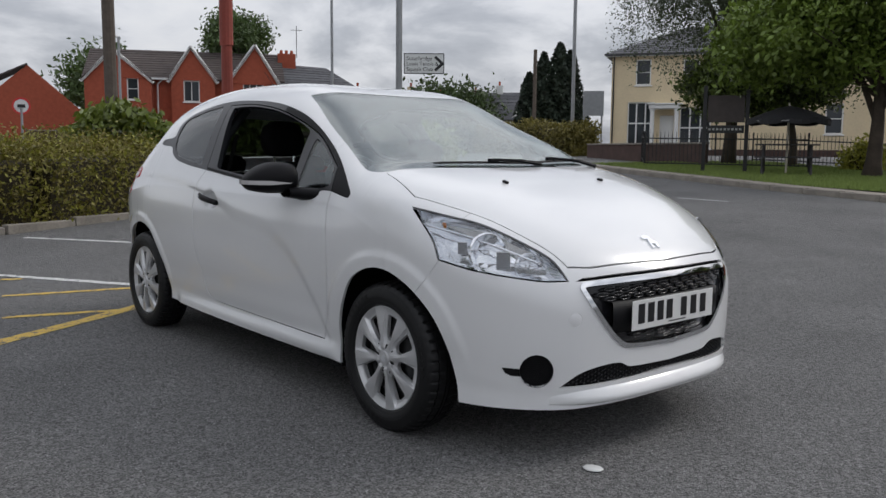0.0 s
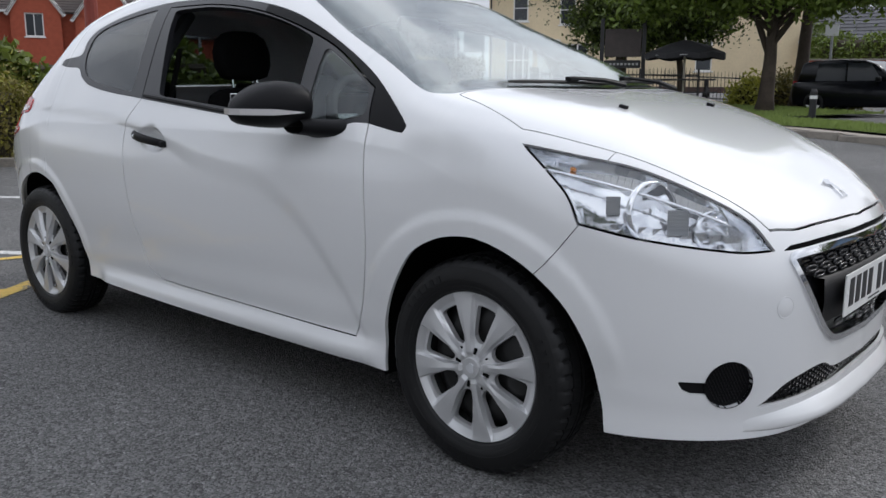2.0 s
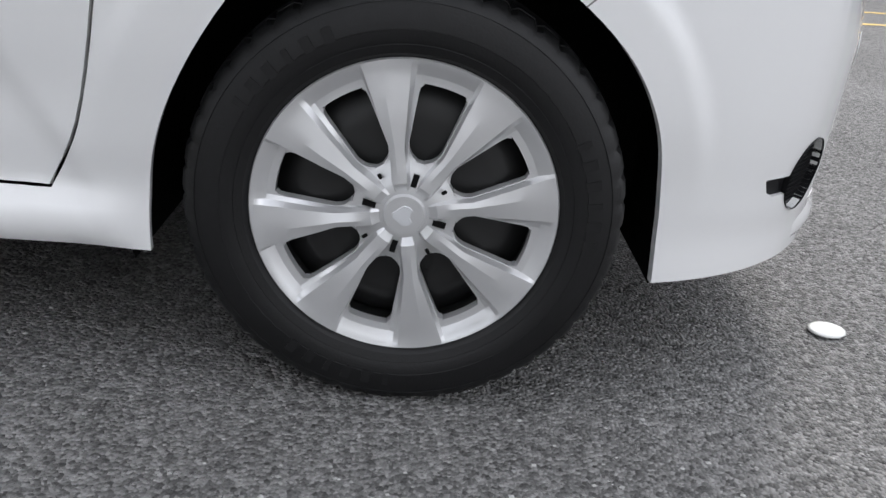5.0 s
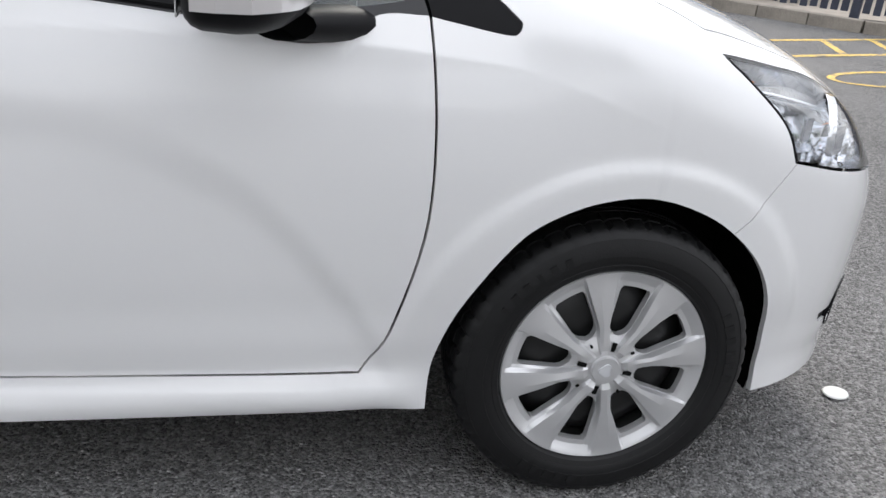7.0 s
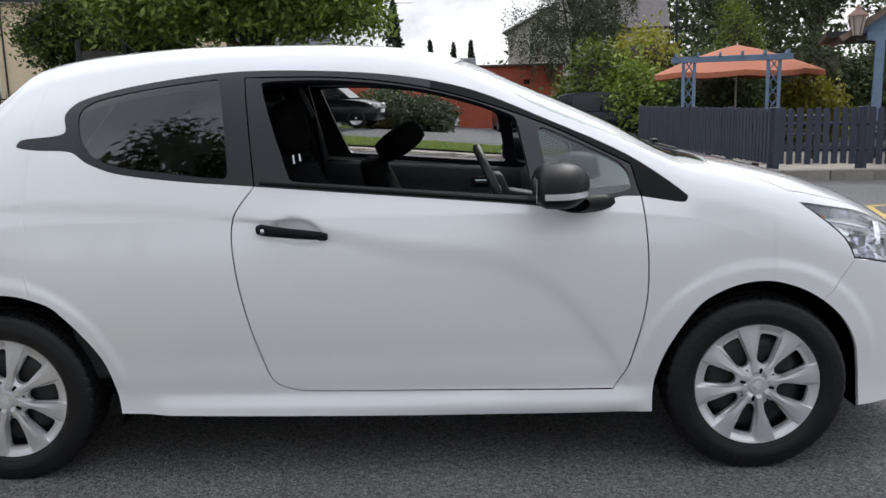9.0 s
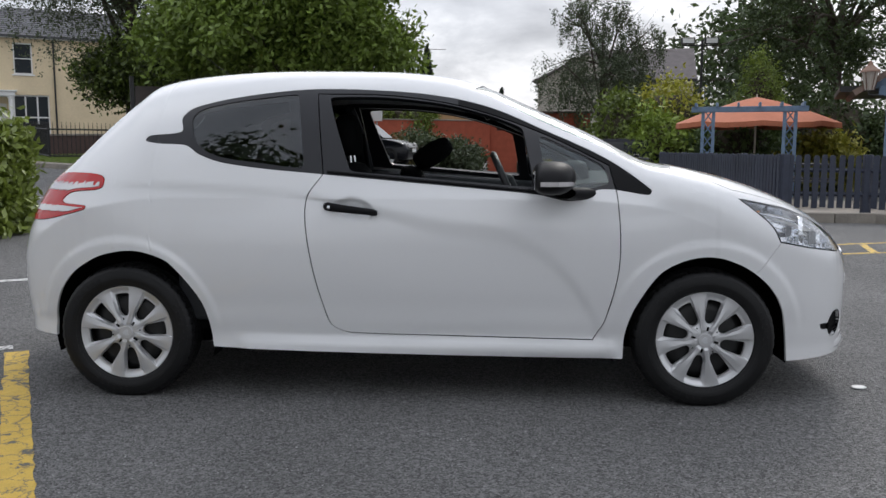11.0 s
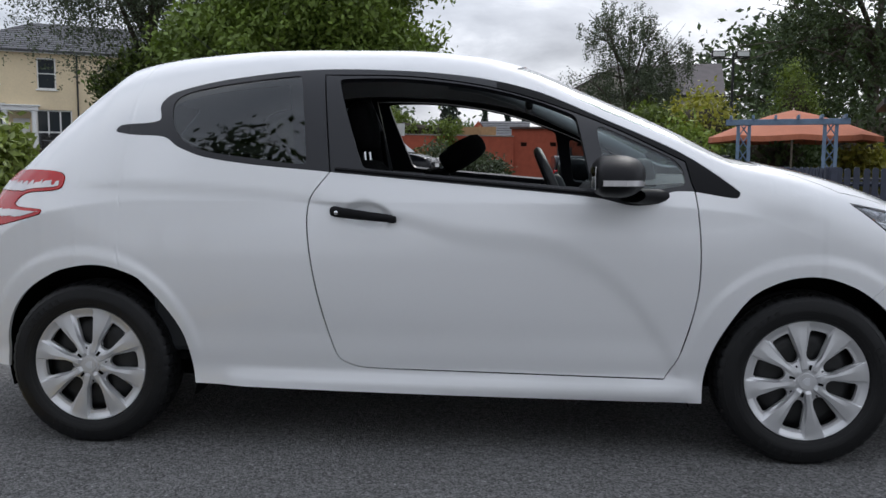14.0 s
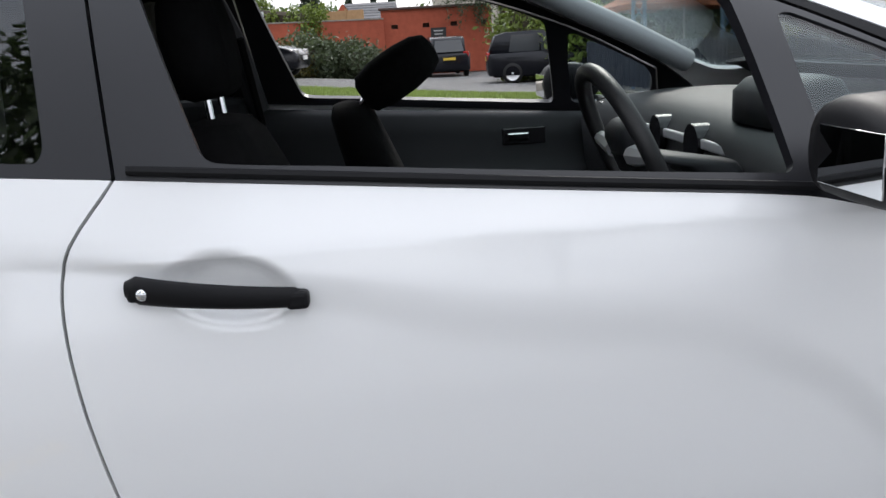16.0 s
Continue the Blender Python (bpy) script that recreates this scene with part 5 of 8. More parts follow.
# inner door trims
for s in (1, -1):
    door = DOORS[0 if s > 0 else 1]
    pts = []
    bm = bmesh.new()
    rows = []
    for x in np.linspace(-0.42, 0.86, 27):
        zt = 0.985 - 0.085 * (x + 0.4) / 1.26
        rows.append([bm.verts.new((x, y * s, z)) for y, z in ((-0.776, zt - 0.012), (-0.760, zt - 0.008), (-0.746, zt - 0.03), (-0.733, zt - 0.09), (-0.745, 0.78), (-0.715, 0.74), (-0.70, 0.66), (-0.735, 0.60), (-0.76, 0.33))])
    for a, b in zip(rows, rows[1:]):
        for k in range(8):
            bm.faces.new((a[k], a[k + 1], b[k + 1], b[k]))
    card = part("door_trim", bm, DASH, door, "dark grey inner door trim", True)
    part("pull_recess", box_bm(0.42, -0.738 * s, 0.845, 0.14, 0.012, 0.055, None, 0.005), GLOSS_BLACK, card)
    part("inner_handle", box_bm(0.40, -0.729 * s, 0.845, 0.07, 0.014, 0.024, None, 0.005), CHROME, card, "silver inner door handle")
    # rear side trims, pillar trims and belts
    part("side_trim", box_bm(-0.74, -0.735 * s, 0.68, 0.62, 0.05, 0.68, None, 0.02), DASH, car)
    part("pillar_trim", tube_bm([(-0.40, -0.755 * s, 0.98), (-0.43, -0.655 * s, 1.18), (-0.47, -0.51 * s, 1.335)], [0.034, 0.03, 0.026], 8), DASH, car, "dark grey pillar trim")
    part("seat_belt", tube_bm([(-0.38, -0.70 * s, 0.60), (-0.385, -0.68 * s, 0.95), (-0.41, -0.60 * s, 1.19)], 0.012, 6), VOID, car)
    pts = [(0.92, -0.66), (0.72, -0.60), (0.50, -0.545), (0.28, -0.49), (0.10, -0.44), (-0.05, -0.42)]
    pts = [(x, y * s, OUTER_TREE.ray_cast(Vector((x, y, 2)), Vector((0, 0, -1)))[0].z - 0.045) for x, y in pts]
    if s < 0:
        part("front_pillar_trim", tube_bm(pts, [0.034, 0.034, 0.033, 0.032, 0.03, 0.026], 10), GREYTRIM, car, "light grey inner pillar trim", True)
    # seal along the bottom of the window opening
    pts = [(x, (on_skin(x, z)[0].y - 0.003) * s, z) for x, z in ((x, 1.014 - 0.083 * (x + 0.4) / 0.94) for x in np.linspace(-0.36, 0.56, 20))]
    part("window_seal", tube_bm(pts, 0.0065, 6), TRIM, door, "black rubber window seal")
part("rear_view_mirror", box_bm(0.33, 0.0, 1.285, 0.03, 0.22, 0.06, pose(0, 0, 0), 0.012), TRIM, car, "black rear view mirror")
part("aerial", tube_bm([(-0.98, 0, 1.455), (-1.20, 0, 1.62)], [0.0025, 0.0015], 6), TRIM, car, "thin black roof aerial")

# ---- ground ----


def asphalt(name, colour, cell):
    """Worn asphalt: stone chips of many greys in dark binder, with broad stains."""
    m = bpy.data.materials.new(name)
    m.use_nodes = True
    nt = m.node_tree
    b = nt.nodes["Principled BSDF"]
    b.inputs["Roughness"].default_value, b.inputs["Specular IOR Level"].default_value = 0.86, 0.35
    tc = nt.nodes.new("ShaderNodeTexCoord")
    chips = nt.nodes.new("ShaderNodeTexVoronoi")
    chips.inputs["Scale"].default_value = cell
    fine, broad = nt.nodes.new("ShaderNodeTexNoise"), nt.nodes.new("ShaderNodeTexNoise")
    fine.inputs["Scale"].default_value, fine.inputs["Detail"].default_value = 38, 6
    broad.inputs["Scale"].default_value, broad.inputs["Detail"].default_value = 0.7, 6
    for n in (chips, fine, broad):
        nt.links.new(tc.outputs["Object"], n.inputs["Vector"])
    sep = nt.nodes.new("ShaderNodeSeparateColor")
    nt.links.new(chips.outputs["Color"], sep.inputs[0])
    total = None
    for sock, lo, hi in ((sep.outputs[0], 0.40, 1.60), (fine.outputs["Fac"], 0.35, 1.65), (broad.outputs["Fac"], 0.55, 1.45)):
        mr = nt.nodes.new("ShaderNodeMapRange")
        mr.inputs["To Min"].default_value, mr.inputs["To Max"].default_value = lo, hi
        nt.links.new(sock, mr.inputs[0])
        if total is None:
            total = mr.outputs[0]
        else:
            mul = nt.nodes.new("ShaderNodeMath")
            mul.operation = "MULTIPLY"
            nt.links.new(total, mul.inputs[0])
            nt.links.new(mr.outputs[0], mul.inputs[1])
            total = mul.outputs[0]
    tint = nt.nodes.new("ShaderNodeVectorMath")
    tint.operation = "SCALE"
    tint.inputs[0].default_value = colour
    nt.links.new(total, tint.inputs["Scale"])
    nt.links.new(tint.outputs[0], b.inputs["Base Color"])
    bp = nt.nodes.new("ShaderNodeBump")
    bp.inputs["Strength"].default_value, bp.inputs["Distance"].default_value = 0.95, 0.008
    bp.invert = True
    nt.links.new(chips.outputs["Distance"], bp.inputs["Height"])
    nt.links.new(bp.outputs[0], b.inputs["Normal"])
    return m


ASPHALT = asphalt("asphalt", (0.154, 0.152, 0.149), 160)
ASPHALT_FAR = material("smooth_asphalt", (0.15, 0.152, 0.158), 0.85, spec=0.35, noise_scale=1.2, noise_mix=0.25, bump=0.4, bump_scale=60)


def worn_paint(name, colour, bare, wear, crack):
    """Road paint that has cracked and rubbed off: the asphalt shows through in flakes and along cracks."""
    m = material(name, colour, 0.7, noise_scale=14, noise_mix=0.22, bump=0.5, bump_scale=110)
    nt = m.node_tree
    b = nt.nodes["Principled BSDF"]
    tc = nt.nodes.new("ShaderNodeTexCoord")
    flakes, veins = nt.nodes.new("ShaderNodeTexNoise"), nt.nodes.new("ShaderNodeTexVoronoi")
    flakes.inputs["Scale"].default_value, flakes.inputs["Detail"].default_value, flakes.inputs["Roughness"].default_value = 9, 9, 0.68
    veins.feature = "DISTANCE_TO_EDGE"
    veins.inputs["Scale"].default_value = crack
    warp = nt.nodes.new("ShaderNodeVectorMath")
    warp.operation = "MULTIPLY_ADD"
    warp.inputs[1].default_value = (0.16, 0.16, 0.0)
    nt.links.new(flakes.outputs["Color"], warp.inputs[0])
    nt.links.new(tc.outputs["Object"], warp.inputs[2])
    nt.links.new(tc.outputs["Object"], flakes.inputs["Vector"])
    nt.links.new(warp.outputs[0], veins.inputs["Vector"])
    gone, split = nt.nodes.new("ShaderNodeMapRange"), nt.nodes.new("ShaderNodeMapRange")
    gone.inputs["From Min"].default_value, gone.inputs["From Max"].default_value = wear, wear + 0.035
    split.inputs["From Min"].default_value, split.inputs["From Max"].default_value = 0.035, 0.0
    nt.links.new(flakes.outputs["Fac"], gone.inputs[0])
    nt.links.new(veins.outputs["Distance"], split.inputs[0])
    worst = nt.nodes.new("ShaderNodeMath")
    worst.operation = "MAXIMUM"
    nt.links.new(gone.outputs[0], worst.inputs[0])
    nt.links.new(split.outputs[0], worst.inputs[1])
    mix = nt.nodes.new("ShaderNodeMixRGB")
    mix.inputs[2].default_value = (*bare, 1)
    nt.links.new(worst.outputs[0], mix.inputs[0])
    nt.links.new(b.inputs["Base Color"].links[0].from_socket, mix.inputs[1])
    nt.links.new(mix.outputs[0], b.inputs["Base Color"])
    return m


WHITE_LINE = worn_paint("worn_white_paint", (0.66, 0.66, 0.64), (0.13, 0.13, 0.13), 0.60, 7)
YELLOW_LINE = worn_paint("worn_yellow_paint", (0.66, 0.44, 0.075), (0.11, 0.105, 0.095), 0.555, 9)
KERB = material("weathered_kerb_stone", (0.30, 0.27, 0.23), 0.9, noise_scale=5, noise_mix=0.4, bump=0.5, bump_scale=40)
PAVE = material("pale_paving", (0.36, 0.32, 0.27), 0.9, noise_scale=4, noise_mix=0.3, bump=0.4, bump_scale=40)
GRASS_SOIL = material("grassy_soil", (0.10, 0.13, 0.04), 0.95, noise_scale=6, colour2=(0.05, 0.07, 0.02), bump=0.8, bump_scale=50)
GRASS = material("grass_blades", (0.20, 0.265, 0.060), 0.7, vary=0.45)


def fall(x, y):
    """The car park drains away from where the car stands."""
    return 0.0095 * min(max(math.hypot(x, y) - 4, 0), 70)


def rise(x, y):
    """The ground's gentle rise towards the inn and the street."""
    v = 0.8 * y - 0.6 * x - 2
    s = 0 if v < -3 else ((v + 3) ** 2 / 12 if v < 3 else v)
    flat = 0.85 * sstep(18, 30, y) * (1 - sstep(-2, 10, -x))
    return 0.04 * min(s, 32) * (1 - flat) * (1 - 0.85 * sstep(-2.5, 4.5, x)) - fall(x, y)


def sheet(name, xs, ys, mat, dz=0.0, kind="structure", label=""):
    verts = [(x, y, rise(x, y) + dz) for x in xs for y in ys]
    m = len(ys)
    faces = [(i * m + j, (i + 1) * m + j, (i + 1) * m + j + 1, i * m + j + 1) for i in range(len(xs) - 1) for j in range(m - 1)]
    return tagged(from_lists(name, verts, faces, mat, None, label, True), kind=kind)


def spread(far, near, step):
    side = list(np.arange(-near, near + 0.01, step))
    out = list(np.geomspace(near * 1.1, far, 14))
    return [-v for v in out[::-1]] + side + out


sheet("ground", spread(900, 40, 1.0), spread(900, 40, 1.0), ASPHALT, label="worn dark grey asphalt of the car park")


def stones(name, count, spots, mat, size, label):
    """Loose chips, joined."""
    verts, faces = [], []
    rnd = random.Random(5)
    for _ in range(count):
        x, y = spots(rnd)
        s = size * rnd.uniform(0.5, 1.5)
        b = len(verts)
        a0 = rnd.uniform(0, 6.28)
        for k in range(4):
            a = a0 + k * 1.57
            verts.append((x + s * math.cos(a), y + s * rnd.uniform(0.7, 1) * math.sin(a), rise(x, y) + 0.0005))
        verts.append((x, y, rise(x, y) + s * 0.55))
        for k in range(4):
            faces.append((b + k, b + (k + 1) % 4, b + 4))
    return tagged(from_lists(name, verts, faces, mat, None, label), kind="stuff", category="grit")


CHIP = material("pale_stone_chips", (0.30, 0.30, 0.29), 0.85, vary=0.6)
stones("grit", 9000, lambda r: (r.uniform(-3.5, 4.5), r.uniform(-3.6, 1.0) if r.random() < 0.8 else r.uniform(-3.6, 4)), CHIP, 0.0035, "small pale stone chips in the asphalt")


def strip(name, pts, width, mat, label, dz=0.004, kind="structure", category=""):
    """A flat band along a line, laid on the ground; its edge is a little ragged."""
    verts, faces = [], []
    rnd = random.Random(len(pts) * 7 + int(width * 1000))
    line = [Vector(p) for p in pts]
    dense = []
    for a, b in zip(line, line[1:]):
        n = max(2, int((b - a).length / 0.06))
        dense += [a.lerp(b, k / n) for k in range(n)]
    dense.append(line[-1])
    for i, p in enumerate(dense):
        d = (dense[min(i + 1, len(dense) - 1)] - dense[max(i - 1, 0)]).normalized()
        n = Vector((-d.y, d.x))
        for s in (-0.5, 0.5):
            q = p + n * (s * width + rnd.uniform(-0.006, 0.006))
            verts.append((q.x, q.y, rise(q.x, q.y) + dz))
    for i in range(len(dense) - 1):
        faces.append((2 * i, 2 * i + 1, 2 * i + 3, 2 * i + 2))
    ob = from_lists(name, verts, faces, mat, None, label)
    return tagged(ob, kind=kind)


for pts in ([(-4.9, -1.66), (-2.26, -0.03)], [(-6.75, -0.20), (-3.15, 2.0)], [(-8.3, 4.3), (-4.7, 6.7)], [(-9.3, 6.6), (-6.0, 8.9)], [(-4.95, 10.26), (-4.0, 10.34)]):
    strip("bay_line", pts, 0.085, WHITE_LINE, "worn white painted bay line on the asphalt")
for pts, w in (([(-2.19, -0.12), (-1.03, -2.15)], 0.115), ([(-2.89, -1.29), (-2.60, -0.26)], 0.075), ([(-3.70, -1.12), (-3.62, -0.98)], 0.07), ([(-2.06, -1.47), (-1.84, -0.80)], 0.075), ([(-3.4, -2.4), (-1.28, -1.75)], 0.07)):
    strip("hatch_line", pts, w, YELLOW_LINE, "worn yellow painted hatching on the asphalt")
for pts in ([(3.9, 4.55), (9.5, 6.6)], [(4.4, 5.55), (9.5, 7.55)], [(4.5, 4.75), (4.75, 5.65)], [(5.25, 5.05), (5.55, 5.95)], [(6.05, 5.35), (6.4, 6.25)], [(6.85, 5.63), (7.25, 6.6)], [(7.65, 5.93), (8.1, 6.95)], [(8.45, 6.22), (8.9, 7.3)]):
    strip("hatch_line", pts, 0.085, YELLOW_LINE, "worn yellow painted hatching on the asphalt")
strip("painted_ring", [(5.75 + 0.75 * math.cos(a), 4.15 + 0.30 * math.sin(a) + 0.2 * math.cos(a)) for a in np.linspace(0, 2 * math.pi, 40)], 0.06, YELLOW_LINE, "yellow painted ring on the asphalt")


def kerb(name, pts, width, height, mat, label, stone=0.9):
    """A line of kerb stones with joints."""
    run = thing(name, 0, 0, 0, 0, label, "kerb", kind="structure")
    for a, b in zip(pts, pts[1:]):
        a, b = Vector(a), Vector(b)
        n = max(1, round((b - a).length / stone))
        for k in range(n):
            p, q = a.lerp(b, k / n), a.lerp(b, (k + 1) / n)
            c = (p + q) / 2
            d = q - p
            bm = box_bm(0, 0, 0, d.length - 0.012, width, height + 0.1, None, 0.012)
            ob = part("kerb_stone", bm, mat, run)
            ob.matrix_basis = pose(c.x, c.y, rise(c.x, c.y) + height / 2 - 0.05, 0, 0, math.degrees(math.atan2(d.y, d.x)))
    return run


def leaf_patch(name, spots, size, mat, label, category, group="", tall=1.0, kind="stuff", parent=None):
    """Very many small leaves or blades, as one mesh: spots are (place, normal-ish direction)."""
    n = len(spots)
    rng = np.random.default_rng(n)
    c = np.array([s for s in spots], dtype=float)
    u = rng.normal(size=(n, 3))
    u /= np.linalg.norm(u, axis=1)[:, None]
    w = rng.normal(size=(n, 3))
    v = np.cross(u, w)
    v /= np.linalg.norm(v, axis=1)[:, None]
    s = size * rng.uniform(0.6, 1.4, size=(n, 1))
    a, b = u * s, v * s * 0.45
    verts = np.stack([c - a, c + b, c + a, c - b], axis=1).reshape(-1, 3)
    me = bpy.data.meshes.new(name)
    me.vertices.add(4 * n)
    me.vertices.foreach_set("co", verts.ravel())
    me.loops.add(4 * n)
    me.loops.foreach_set("vertex_index", np.arange(4 * n))
    me.polygons.add(n)
    me.polygons.foreach_set("loop_start", np.arange(n) * 4)
    me.update()
    me.validate()
    ob = link(name, me, mat, parent, label)
    return tagged(ob, category=category if parent is None else "", group=group, kind=kind)


def grass_area(name, corners, count, seed, label):
    """A lawn: a raised sheet of soil and its blades."""
    a, b, c, d = (Vector(p) for p in corners)
    nx, ny = 24, 8

    def at(s, t):
        return a.lerp(b, s).lerp(d.lerp(c, s), t)

    verts = []
    for i in range(nx + 1):
        for j in range(ny + 1):
            p = at(i / nx, j / ny)
            verts.append((p.x, p.y, rise(p.x, p.y) + 0.09))
    faces = [(i * (ny + 1) + j, (i + 1) * (ny + 1) + j, (i + 1) * (ny + 1) + j + 1, i * (ny + 1) + j + 1) for i in range(nx) for j in range(ny)]
    tagged(from_lists(name, verts, faces, GRASS_SOIL, None, label, True), kind="structure")
    rnd = random.Random(seed)
    v2, f2 = [], []
    for _ in range(count):
        p = at(rnd.random(), rnd.random())
        z = rise(p.x, p.y) + 0.085
        h, w, an = rnd.uniform(0.03, 0.085), rnd.uniform(0.006, 0.014), rnd.uniform(0, 6.28)
        dx, dy = math.cos(an) * w, math.sin(an) * w
        k = len(v2)
        lx, ly = rnd.uniform(-0.03, 0.03), rnd.uniform(-0.03, 0.03)
        v2 += [(p.x - dx, p.y - dy, z), (p.x + dx, p.y + dy, z), (p.x + lx, p.y + ly, z + h)]
        f2.append((k, k + 1, k + 2))
    tagged(from_lists("grass", v2, f2, GRASS, None, "short mown green grass"), category="grass", kind="stuff")


NEAR_KERB = [(-14.0, 17.6), (-9.3, 15.3), (-4.8, 13.3), (-1.5, 12.25), (2.0, 11.7), (4.3, 12.0)]
kerb("kerb_1", NEAR_KERB, 0.16, 0.11, KERB, "weathered stone kerb along the grass")
strip("pavement", [(x + 0.12, y + 0.33) for x, y in NEAR_KERB], 0.42, PAVE, "pale paved strip behind the kerb", 0.10)
grass_area("lawn_1", [(-4.6, 13.9), (4.2, 12.55), (4.0, 14.1), (-4.4, 16.0)], 26000, 3, "strip of green grass")
grass_area("lawn_2", [(-13.5, 18.0), (-4.7, 13.95), (-2.6, 20.0), (-11.5, 24.0)], 42000, 4, "lawn in front of the inn")
strip("far_pavement", [(-20.0, 20.4), (-11.0, 16.9)], 1.6, PAVE, "pale pavement by the railings", 0.06)
kerb("kerb_2", [(-7.2, -3.5), (-7.25, -0.3), (-8.0, 1.5), (-7.1, 2.9), (-5.6, 3.3), (-4.5, 3.45)], 0.13, 0.10, KERB, "low concrete kerb in front of the hedge")
kerb("kerb_3", [(4.35, 15.9), (4.75, 9.2), (5.0, 8.75), (6.3, 8.75), (7.6, 7.3), (12.0, 4.4)], 0.18, 0.15, KERB, "low stone edging under the picket fence", 0.6)
# litter
bm = bmesh.new()
bmesh.ops.create_icosphere(bm, subdivisions=2, radius=0.032)
for v in bm.verts:
    v.co.z *= 0.18
    v.co.x *= 1.2
ob = part("flat_pebble", bm, PLATE, None, "flat pale pebble lying on the asphalt", True)
tagged(ob, category="pebble").matrix_basis = pose(2.071, -0.489, 0.006, 0, 0, 20)
bm = box_bm(0, 0, 0.03, 0.26, 0.16, 0.06, None, 0.02)
for v in bm.verts:
    v.co += Vector((0.02 * math.sin(v.co.y * 40), 0.02 * math.cos(v.co.x * 31), 0))
tagged(part("crumpled_wrapper", bm, PLATE, None, "crumpled white wrapper lying by the hedge"), category="litter").matrix_basis = pose(-8.0, 1.75, rise(-8, 1.75), 0, 0, 20)

# ---- plants ----
BARK = material("brown_bark", (0.085, 0.065, 0.05), 0.95, noise_scale=5, noise_mix=0.5, bump=0.9, bump_scale=25)


def leafy(name, colour, rough=0.6, through=0.15, **more):
    """Leaves: a matt face, and some of the light passing through."""
    m = material(name, colour, rough, **more)
    nt = m.node_tree
    b = nt.nodes["Principled BSDF"]
    out = nt.nodes["Material Output"]
    glow, mix = nt.nodes.new("ShaderNodeBsdfTranslucent"), nt.nodes.new("ShaderNodeMixShader")
    mix.inputs[0].default_value = through
    warm = nt.nodes.new("ShaderNodeVectorMath")
    warm.operation = "MULTIPLY"
    warm.inputs[1].default_value = (1.35, 1.45, 0.8)
    nt.links.new(b.inputs["Base Color"].links[0].from_socket, warm.inputs[0])
    nt.links.new(warm.outputs[0], glow.inputs[0])
    nt.links.new(b.outputs[0], mix.inputs[1])
    nt.links.new(glow.outputs[0], mix.inputs[2])
    nt.links.new(mix.outputs[0], out.inputs[0])
    return m


LEAF_CHESTNUT = leafy("chestnut_leaves", (0.120, 0.168, 0.030), 0.5, spec=0.4, vary=0.92)
LEAF_BIRCH = leafy("grey_green_leaves", (0.060, 0.078, 0.040), 0.6, vary=0.6)
LEAF_DARK = leafy("dark_green_leaves", (0.058, 0.088, 0.028), 0.6, vary=0.7)
LEAF_YELLOW = leafy("yellow_green_leaves", (0.30, 0.29, 0.040), 0.6, vary=0.6)
LEAF_GREEN = leafy("mid_green_leaves", (0.16, 0.215, 0.035), 0.55, vary=0.7)
LEAF_HEDGE = leafy("brown_green_hedge_leaves", (0.16, 0.135, 0.034), 0.65, vary=0.8)
LEAF_LAUREL = leafy("laurel_leaves", (0.145, 0.180, 0.038), 0.35, spec=0.5, vary=0.75)
CONIFER = material("dark_conifer_foliage", (0.022, 0.036, 0.020), 0.7, vary=0.6)
TWIGS = material("brown_twigs", (0.06, 0.048, 0.03), 0.95, noise_scale=8, noise_mix=0.4)


def crown_spots(rng, centre, radii, clumps, per, spread_r, hang=0.0, hollow=0.55):
    """Leaf places: clumps near the outside of a lumpy ellipsoid; hang draws them into trailing strands."""
    pts = []
    centre, radii = np.array(centre, float), np.array(radii, float)
    for _ in range(clumps):
        d = rng.normal(size=3)
        d /= np.linalg.norm(d)
        r = rng.uniform(hollow, 1.0) * (0.86 + 0.14 * math.sin(5 * d[0] + 3 * d[2]) + rng.normal() * 0.05)
        c = centre + d * radii * r
        if hang:
            n = per
            t = rng.uniform(0, 1, n)
            length = hang * rng.uniform(0.4, 1.2)
            p = c + rng.normal(size=(n, 3)) * spread_r * np.array([0.3, 0.3, 0.3])
            p[:, 2] -= t * length
        else:
            p = c + rng.normal(size=(per, 3)) * spread_r
        pts.append(p)
    return np.concatenate(pts)


